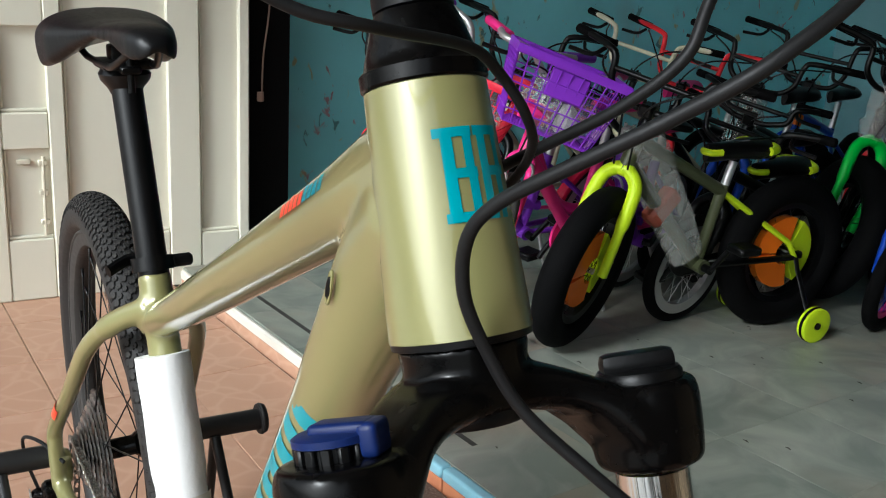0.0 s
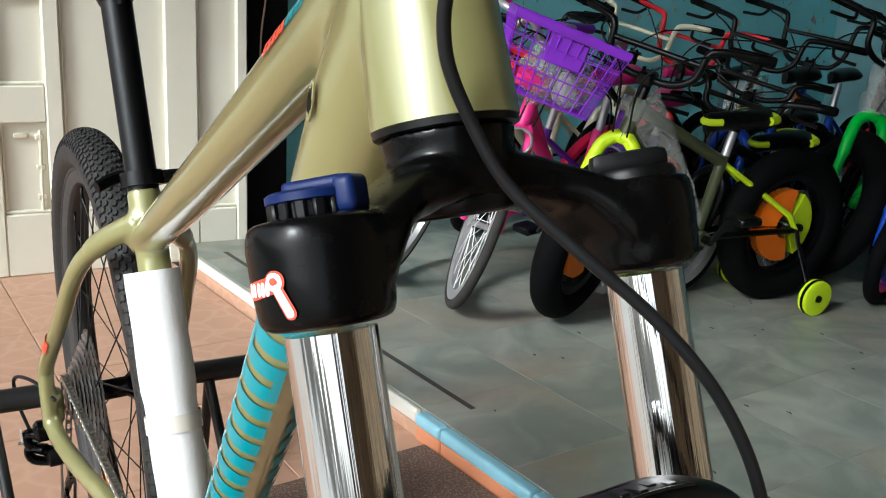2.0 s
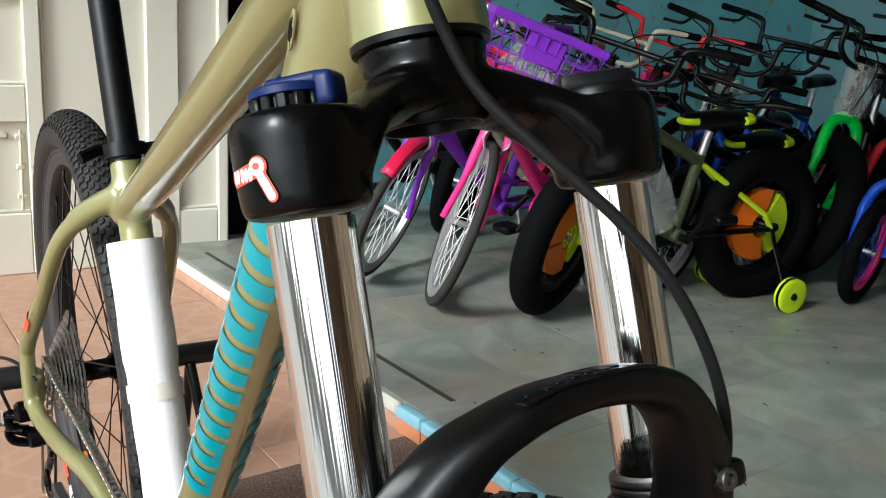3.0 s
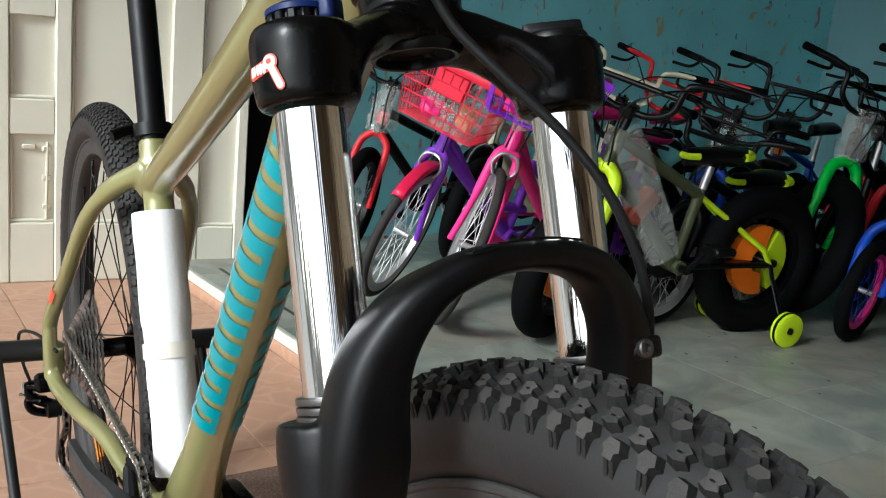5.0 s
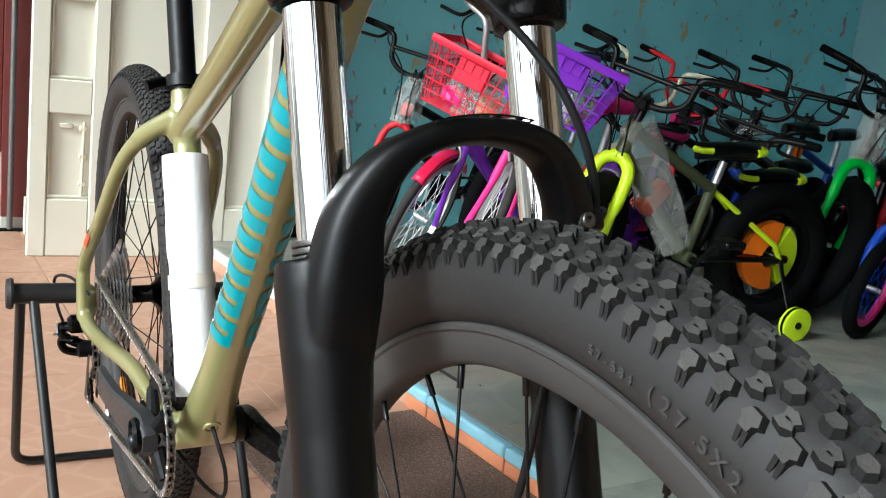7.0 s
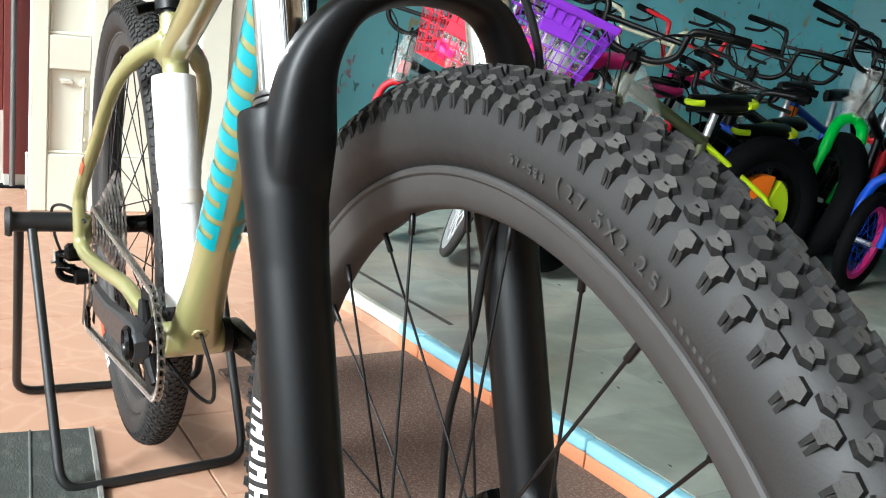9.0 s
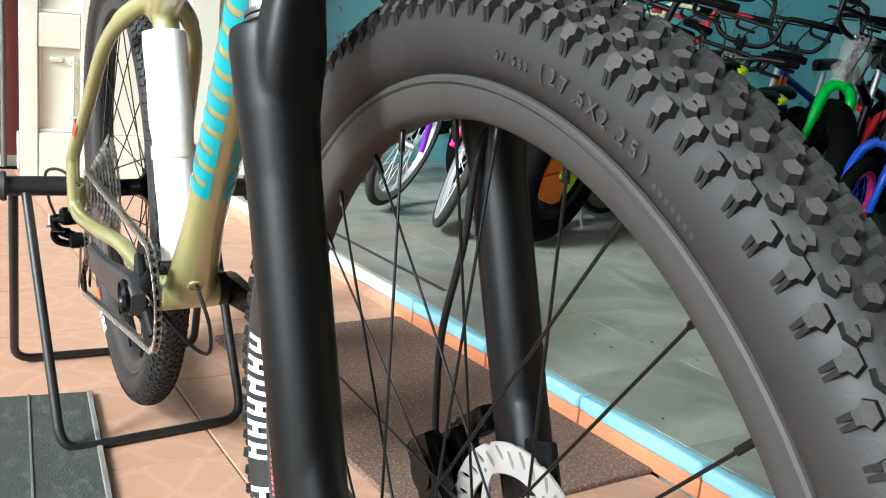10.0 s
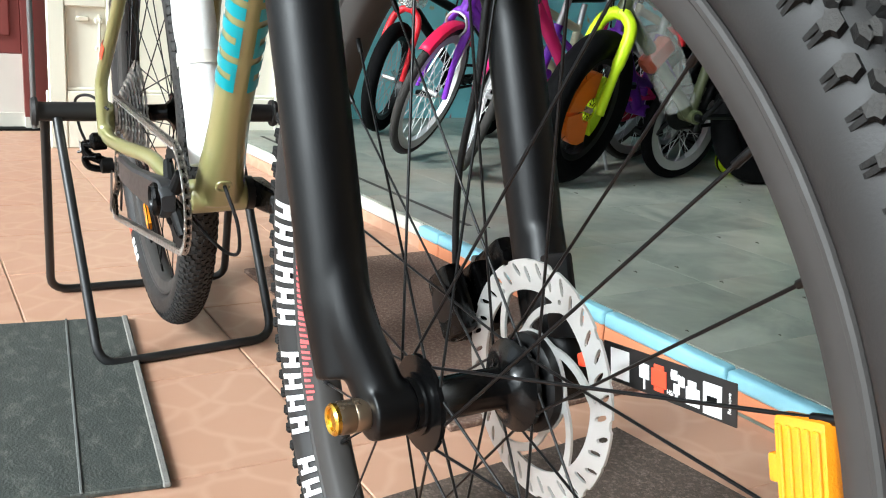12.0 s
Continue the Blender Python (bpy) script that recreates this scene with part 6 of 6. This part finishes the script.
    for s in (-1, 1):
        if bmx:
            tube(bm, curve([c0, c0 + Vector((0.0, s * 0.045, 0.0)), c0 + Vector((0.002, s * 0.085, 0.012)), c0 + Vector((0.0, s * 0.118, rise * 0.35)), c0 + Vector((-0.008, s * 0.128, rise * 0.85)), c0 + Vector((-0.018, s * 0.155, rise)), c0 + Vector((-0.055, s * bar_w, rise * 1.06))], 5), 0.0095, 10)
        else:
            tube(bm, curve([c0, c0 + Vector((0.0, s * 0.03, 0.004)), c0 + Vector((0.01, s * 0.055, rise * 0.5)), c0 + Vector((0.01, s * 0.085, rise * 0.95)), c0 + Vector((-0.015, s * 0.16, rise * 1.05)), c0 + Vector((-0.085, s * (bar_w - 0.02), rise))], 5), 0.0100, 10)
    if bmx:
        tube(bm, [c0 + Vector((-0.004, -0.124, rise * 0.62)), c0 + Vector((-0.004, 0.124, rise * 0.62))], 0.0078, 10)
    part("handlebar", bm, bar_c or P_BLACK, root, "upswept handlebar")
    for s in (-1, 1):
        bm = B()
        g0, g1 = (Vector((-0.042, s * (bar_w - 0.080), rise * 1.02)), Vector((-0.063, s * (bar_w + 0.035), rise * 1.07))) if bmx else (Vector((-0.060, s * (bar_w - 0.045), rise * 1.01)), Vector((-0.165, s * (bar_w + 0.015), rise * 0.99)))
        tube(bm, [c0 + g0, c0 + g0.lerp(g1, 0.96), c0 + g1], [0.0130, 0.0130, 0.010], 12)
        part("grip", bm, grip_c or P_TYRE, root)
        bm = B()
        tube(bm, curve([c0 + Vector((-0.03, s * (bar_w - 0.07), rise - 0.01)), c0 + Vector((0.0, s * (bar_w - 0.05), rise - 0.03)), c0 + Vector((-0.01, s * (bar_w + 0.02), rise - 0.035))], 4), 0.006, 8)
        part("brake_lever", bm, P_BLACK, root)
        bm = B()
        tube(bm, curve([c0 + Vector((-0.03, s * (bar_w - 0.08), rise - 0.01)), c0 + Vector((0.10, s * 0.11, rise * 0.8)), c0 + Vector((0.11, s * 0.03, 0.02)), crown_p + Vector((0.03, s * 0.02, 0.03))], 6), 0.0028, 6)
        part("cable", bm, P_BLACK, root)
    front_names = {o.name for o in root.children} - rear_names
    # saddle
    bm = B()
    tube(bm, [st - Vector((0, 0, 0.02)), Vector((st.x - 0.02, 0, seat_h - 0.03))], 0.0125, 12)
    part("seatpost", bm, P_SILVER, root)
    bm = B()
    sec = []
    for t in np.linspace(0, 1, 12):
        x = st.x + 0.085 - 0.21 * t
        wd = float(np.interp(t, [0, .08, .45, .8, 1], [.012, .024, .034, .066, .04]))
        ring = []
        for a in np.linspace(0, 2 * math.pi, 14, endpoint=False):
            ring.append(Vector((x, wd * math.cos(a), seat_h + 0.012 * t + (0.022 if math.sin(a) > 0 else 0.030) * math.sin(a))))
        sec.append(ring)
    rings(bm, sec)
    part("saddle", bm, seat_c, root, "padded child's saddle")
    if trim:
        bm = B()
        tube(bm, curve([(st.x + 0.05, -0.026, seat_h + 0.002), (st.x + 0.078, -0.016, seat_h), (st.x + 0.088, 0, seat_h), (st.x + 0.078, 0.016, seat_h), (st.x + 0.05, 0.026, seat_h + 0.002)], 5), 0.0095, 10)
        part("saddle_trim", bm, trim, root)
        bm = B()
        tube(bm, curve([(st.x - 0.085, -0.062, seat_h + 0.010), (st.x - 0.115, -0.055, seat_h + 0.014), (st.x - 0.128, 0, seat_h + 0.02), (st.x - 0.115, 0.055, seat_h + 0.014), (st.x - 0.085, 0.062, seat_h + 0.010)], 5), 0.0115, 10)
        part("saddle_trim", bm, trim, root)
    # cranks, pedals, guard
    bm = B()
    tube(bm, [bb + Vector((0, -0.06, 0)), bb + Vector((0.06, -0.072, -0.075))], 0.008, 8)
    tube(bm, [bb + Vector((0, 0.06, 0)), bb + Vector((-0.06, 0.072, 0.075))], 0.008, 8)
    y_cyl(bm, bb, 0.012, 0.062, 12)
    part("crank", bm, P_BLACK, root)
    for p in (Vector((0.06, -0.11, -0.075)), Vector((-0.06, 0.11, 0.075))):
        bm = B()
        box(bm, (0, 0, 0), (0.075, 0.065, 0.024), 0.006, Matrix.Translation(bb + p))
        part("pedal", bm, P_BLACK, root)
    bm = B()
    y_cyl(bm, bb + Vector((0, -0.045, 0)), 0.055, 0.004, 28)
    for s in (0.05, -0.05):
        tube(bm, [bb + Vector((0, -0.045, s)), rw + Vector((0, -0.045, s * 0.55))], 0.006, 6)
    part("chain_guard", bm, guard or P_BLACK, root)
    front_guard = set()
    if not bmx:
        bm = B()
        for s in (-1, 1):
            tube(bm, curve([crown_p + Vector((0.030, 0, 0.016)), crown_p + Vector((0.036, s * 0.024, 0.010)), crown_p + Vector((0.034, s * 0.036, -0.020)), crown_p + Vector((0.030, s * 0.022, -0.052))], 5), [(0.0055, 0.004)] * 16, 8)
        front_guard.add(part("brake_caliper", bm, P_SILVER, root, "silver caliper brake").name)
    if fender:
        for c, a0, a1 in ((fw, 48, 150), (rw, 10, 165)):
            bm = B()
            g = []
            for a in np.linspace(radians(a0), radians(a1), 18):
                r = R + 0.014
                g.append([bm.verts.new(c + Vector(((r + dz) * math.cos(a), dy, (r + dz) * math.sin(a)))) for dy, dz in ((-0.022, -0.012), (-0.016, 0.0), (0, 0.005), (0.016, 0.0), (0.022, -0.012))])
            for p, q in zip(g, g[1:]):
                for j in range(4):
                    bm.faces.new((p[j], p[j + 1], q[j + 1], q[j]))
            ob = part("mudguard", bm, fender, root)
            if c == fw:
                front_guard.add(ob.name)
            so = ob.modifiers.new("thick", "SOLIDIFY")
            so.thickness = 0.002
            bm = B()
            for s in (-1, 1):
                tube(bm, [c + Vector((0, s * 0.045, 0)), c + Vector(((R + 0.01) * math.cos(radians(120)), s * 0.03, (R + 0.01) * math.sin(radians(120))))], 0.0028, 6)
            ob = part("mudguard_stay", bm, P_SILVER, root)
            if c == fw:
                front_guard.add(ob.name)
    if basket:
        bk = Matrix.Translation(crown_p + Vector((0.035, 0, 0.205))) @ pose(0, 0, 0, 0, -8, 0)
        bm = B()
        top_w, bot_w, top_d, bot_d, h = 0.15, 0.115, 0.105, 0.080, 0.095
        def corner(t, sx, sy):
            return bk @ Vector((sx * (bot_d + (top_d - bot_d) * t), sy * (bot_w + (top_w - bot_w) * t), -h + 2 * h * t))
        for t in (0.0, 0.17, 0.34, 0.51, 0.68):
            tube(bm, [corner(t, 1, 1), corner(t, 1, -1), corner(t, -1, -1), corner(t, -1, 1)], 0.0020, 5, closed=True)
        for k in range(11):
            u = -1 + 2 * k / 10
            for sx in (-1, 1):
                tube(bm, [corner(0, sx, u), corner(0.9, sx, u)], 0.0018, 5)
        for k in range(9):
            u = -1 + 2 * k / 8
            for sy in (-1, 1):
                tube(bm, [corner(0, u, sy), corner(0.9, u, sy)], 0.0018, 5)
            tube(bm, [corner(0, u, -1), corner(0, u, 1)], 0.0018, 5)
        bo = tagged(part("basket_lattice", bm, basket, root, "plastic lattice basket"), kind="stuff")
        bm = B()
        tube(bm, [corner(0.93, 1, 1), corner(0.93, 1, -1), corner(0.93, -1, -1), corner(0.93, -1, 1)], [(0.004, 0.011)] * 4, 8, closed=True, side=(0, 0, 1))
        part("basket_rim", bm, basket, bo)
        bm = B()
        box(bm, (-0.01, 0, 0.035), (0.014, 0.10, 0.07), 0.004, bk @ Matrix.Translation((0.1, 0, 0)))
        part("basket_plate", bm, basket, bo)
        for cc, rad, mt, nm in (((0.0, 0.02, -0.03), (0.07, 0.10, 0.085), P_FILM, "basket_film"), ((0.03, -0.04, -0.055), (0.035, 0.045, 0.03), P_PINK, "wrapped_part"), ((-0.02, 0.05, -0.05), (0.04, 0.035, 0.04), P_ORANGE if basket is P_BASKET_RED else P_WHITE, "wrapped_part")):
            bm = B()
            rngs = []
            for i in range(1, 8):
                th = math.pi * i / 8
                rngs.append([bk @ (Vector(cc) + Vector((rad[0] * math.sin(th) * math.cos(f), rad[1] * math.sin(th) * math.sin(f), rad[2] * math.cos(th))) * (1 + 0.45 * noise.noise((th * 2.1 + cc[0] * 30, f * 1.1, front[0] * 3)))) for f in np.linspace(0, 2 * math.pi, 11)[:-1]])
            rings(bm, rngs)
            part(nm, bm, mt, bo, smooth=False)
    if trainers:
        for s in (-1, 1):
            c = rw + Vector((-0.01, s * 0.165, -R + 0.052 - s * 0.165 * math.tan(radians(lean))))
            bm = B()
            lathe(bm, [(0.052, -0.013), (0.052, 0.013), (0.046, 0.016), (0.024, 0.012), (0.012, 0.014), (0.012, -0.014), (0.024, -0.012), (0.046, -0.016)], 28, Matrix.Translation(c) @ Matrix.Rotation(radians(-90), 4, "X"), True)
            tw_ = part("training_wheel", bm, trainers, root, "lime plastic training wheel")
            bm = B()
            lathe(bm, [(0.0525, -0.005), (0.0535, -0.004), (0.0535, 0.004), (0.0525, 0.005)], 28, Matrix.Translation(c) @ Matrix.Rotation(radians(-90), 4, "X"), True)
            part("tread_band", bm, P_TYRE, tw_)
            bm = B()
            y_cyl(bm, c, 0.010, 0.018, 12)
            part("wheel_cap", bm, P_BLACK, tw_)
            bm = B()
            tube(bm, [c, c + Vector((0, -s * 0.02, 0.01)), rw + Vector((0, s * 0.075, -0.03)), rw + Vector((0, s * 0.062, 0.0))], [(0.009, 0.004)] * 4, 8, side=(0, 1, 0))
            part("training_bracket", bm, P_BLACK, root)
    elif kick:
        bm = B()
        tube(bm, [bb + Vector((-0.05, 0.03, 0)), Vector((bb.x - 0.09, 0.10, 0.012))], 0.006, 8)
        box(bm, (bb.x - 0.09, 0.105, 0.006), (0.03, 0.02, 0.010), 0.003)
        part("kickstand", bm, P_SILVER, root)
    if film:
        bm = B()
        a, b = crown_p + hs * 0.13 + Vector((0.01, 0, 0)), bb + Vector((0.045, 0, 0.03))
        along = (b - a).normalized()
        wide = Vector((-along.z, 0, along.x))
        n = 12
        rngs = []
        for i in range(n):
            t = i / (n - 1)
            p = a.lerp(b, t)
            ring = []
            for k in range(16):
                f = k * math.pi / 8
                c, d = math.cos(f), math.sin(f)
                ring.append(p + Vector((0, 1, 0)) * ((0.030 + 0.010 * noise.noise((t * 7, k * 0.9, 1.3))) * math.copysign(abs(c) ** 0.6, c)) + wide * ((0.050 + 0.010 * math.sin(t * 3) + 0.010 * noise.noise((t * 6, k * 1.1, 4.1))) * math.copysign(abs(d) ** 0.5, d)))
            rngs.append(ring)
        rings(bm, rngs, caps=False)
        part("plastic_film", bm, P_FILM, root, "crumpled clear plastic film")
        bm = B()
        box(bm, (0, 0, 0), (0.11, 0.05, 0.055), 0.01, Matrix.Translation((a + b) / 2 + Vector((0.0, 0, -0.035))) @ pose(0, 0, 0, 0, 50, 0))
        part("shrouded_pedals", bm, mat("dull_red_plastic", (0.30, 0.06, 0.03), 0.5), root)
    if shroud:
        bm = B()
        rngs = []
        for i in range(9):
            t = i / 8
            p = head_t - hs * 0.09 + hs * 0.17 * t
            rngs.append([p + Vector(((0.05 + 0.022 * noise.noise((t * 5, k * 1.3, 2.2 + front[0]))) * math.cos(k * math.pi / 6), (0.052 + 0.022 * noise.noise((t * 6, k * 1.1, 7.1))) * math.sin(k * math.pi / 6), 0.012 * noise.noise((k, t * 9, 3.3)))) for k in range(12)])
        rings(bm, rngs, caps=False)
        part("head_film", bm, P_FILM, root, "crumpled clear plastic film")
    if steer:
        turn = Matrix.Translation(crown_p) @ Matrix.Rotation(radians(steer), 4, hs) @ Matrix.Translation(-crown_p)
        for o in root.children:
            if (o.name in front_names and not o.name.startswith("frame")) or o.name.startswith("basket_lattice") or o.name in front_guard:
                o.matrix_basis = turn
    return root


kids_bike("red child's bicycle with black tyres beside the teal wall", (-2.744, 1.111), -67.8, 0.208, 0.72, 0.026, P_BLACK, P_RED, P_BLACK, P_SILVER, 0.759, 0.236, P_BLACK, P_BLACK, 0.55, steer=26, lean=-2.5, stem_l=0.08, shroud=True, fork_r=0.013, badge_c=P_RED)
kids_bike("purple child's bicycle with red mudguards and red basket", (-2.228, 1.024), -83.4, 0.22, 0.74, 0.0135, P_PURPLE, P_PURPLE, P_SILVER, P_WHITE, 0.84, 0.22, P_SILVER, P_PINK, 0.58, basket=P_BASKET_RED, rubber=P_GREYTYRE, fender=P_CRIMSON, bmx=False, fork_r=0.0125, guard=P_PINK, grip_c=P_PURPLE, steer=34, lean=-10.5)
kids_bike("pink child's bicycle with silver rims and purple lattice basket", (-1.928, 1.091), -71, 0.237, 0.74, 0.0135, P_PINK, P_PINK, P_SILVER, P_WHITE, 0.77, 0.19, P_SILVER, P_PINK, 0.63, basket=P_BASKET_PURPLE, rubber=P_GREYTYRE, bmx=False, fork_r=0.0125, guard=P_PINK, grip_c=P_PINK, steer=45, lean=-6.8)
kids_bike("lime and black child's bicycle with orange wheels and training wheels", (-1.748, 1.302), -92.3, 0.231, 0.685, 0.040, P_OLIVE, P_LIME, P_BLACK, P_BLACK, 0.775, 0.24, P_BLACK, P_BLACK, 0.543, trainers=P_LIME, plate=(P_ORANGE, P_LIME), film=True, guard=P_BLACK, steer=31.4, stay_c=P_LIME, trim=P_LIME, fork_r=0.0185, lean=-3.8, low_c=P_BLACK, stem_l=0.06)
kids_bike("blue and orange BMX style child's bicycle", (-2.428, 2.731), -73.4, 0.20, 0.74, 0.026, P_BLUE, P_BLUE, P_BLACK, P_BLACK, 0.811, 0.284, P_BLACK, P_BLACK, 0.58, steer=13.7, lean=-3.7, badge_c=P_ORANGE, low_c=P_BLACK, stem_l=0.1)
kids_bike("black child's bicycle with bright green fork and film on its head", (-1.817, 2.375), -65.5, 0.243, 0.80, 0.042, P_BLACK, P_GREEN, P_BLACK, P_BLACK, 0.805, 0.252, P_BLACK, P_BLACK, 0.62, steer=42, lean=-4.9, shroud=True, fork_r=0.019, stem_l=0.06)
kids_bike("black child's bicycle with a blue and pink wheel", (-1.55, 2.279), -76, 0.165, 0.62, 0.022, P_BLACK, P_BLUE, P_PINK, P_BLUE, 0.86, 0.215, P_BLACK, P_BLACK, 0.5, steer=3.7, lean=-6.7, stem_l=0.16)
kids_bike("red BMX style child's bicycle against the wall", (-2.615, 2.197), -80.6, 0.20, 0.74, 0.026, P_BLACK, P_RED, P_BLACK, P_BLACK, 0.784, 0.298, P_RED, P_BLACK, 0.58, steer=10.6, lean=-8, stem_l=0.08)
kids_bike("cream child's bicycle with a pink saddle against the wall", (-2.758, 2.061), -76.4, 0.20, 0.74, 0.024, P_CREAM, P_CREAM, P_BLACK, P_SILVER, 0.803, 0.253, P_CREAM, P_PINK, 0.58, steer=12.3, lean=-8.8)
kids_bike("black child's bicycle with clear film round its head", (-2.338, 2.284), -75.3, 0.20, 0.74, 0.026, P_BLACK, P_BLACK, P_BLACK, P_BLACK, 0.78, 0.289, P_BLACK, P_BLACK, 0.6, steer=14.4, lean=-7.9, shroud=True)
kids_bike("black child's bicycle with red fork in the back of the shop", (-2.10, 2.80), -78, 0.20, 0.74, 0.026, P_BLACK, P_RED, P_BLACK, P_BLACK, 0.8, 0.26, P_BLACK, P_BLACK, 0.6, steer=10, lean=-8)
kids_bike("black child's bicycle with a lime edged saddle", (-1.834, 1.725), -89.8, 0.17, 0.42, 0.017, P_BLACK, P_BLACK, P_SILVER, P_SILVER, 0.62, 0.22, P_BLACK, P_BLACK, 0.462, steer=8, lean=-6, trim=P_LIME, stem_l=0.05)
kids_bike("purple child's bicycle with a long pink saddle and crimson chain guard", (-1.95, 1.452), -62, 0.20, 0.62, 0.022, P_PURPLE, P_PURPLE, P_SILVER, P_WHITE, 0.60, 0.15, P_BLACK, P_PINK, 0.55, bmx=False, guard=P_CRIMSON, steer=10, lean=-6, stem_l=0.02)
kids_bike("black child's bicycle close behind the red one", (-2.66, 1.52), -73, 0.20, 0.70, 0.030, P_CREAM, P_BLACK, P_BLACK, P_BLACK, 0.82, 0.26, P_BLACK, P_BLACK, 0.55, steer=24, lean=-3.5)
kids_bike("black child's bicycle beside the small blue one", (-1.45, 2.66), -80, 0.20, 0.72, 0.032, P_BLACK, P_BLACK, P_BLACK, P_BLACK, 0.8, 0.26, P_BLACK, P_BLACK, 0.58, steer=8, lean=-7, shroud=True)
kids_bike("black child's bicycle with blue frame at the end of the row", (-1.72, 2.98), -80, 0.20, 0.72, 0.030, P_BLUE, P_BLACK, P_BLACK, P_BLACK, 0.8, 0.26, P_BLACK, P_BLACK, 0.58, steer=8, lean=-7, low_c=P_BLACK)
kids_bike("black child's bicycle with a blue fork packed in the row", (-2.16, 2.12), -76, 0.20, 0.72, 0.030, P_BLACK, P_BLUE, P_BLACK, P_BLACK, 0.64, 0.20, P_BLACK, P_BLACK, 0.46, steer=16, lean=-7, stem_l=0.02)
kids_bike("black child's bicycle behind the green fork", (-1.86, 2.72), -74, 0.20, 0.72, 0.030, P_BLACK, P_RED, P_BLACK, P_BLACK, 0.66, 0.20, P_BLACK, P_BLACK, 0.48, steer=14, lean=-6, stem_l=0.02)
kids_bike("black child's bicycle at the back wall", (-1.55, 2.95), -74, 0.20, 0.72, 0.030, P_BLACK, P_BLACK, P_BLACK, P_BLACK, 0.80, 0.25, P_BLACK, P_BLACK, 0.56, steer=14, lean=-6, stem_l=0.08)
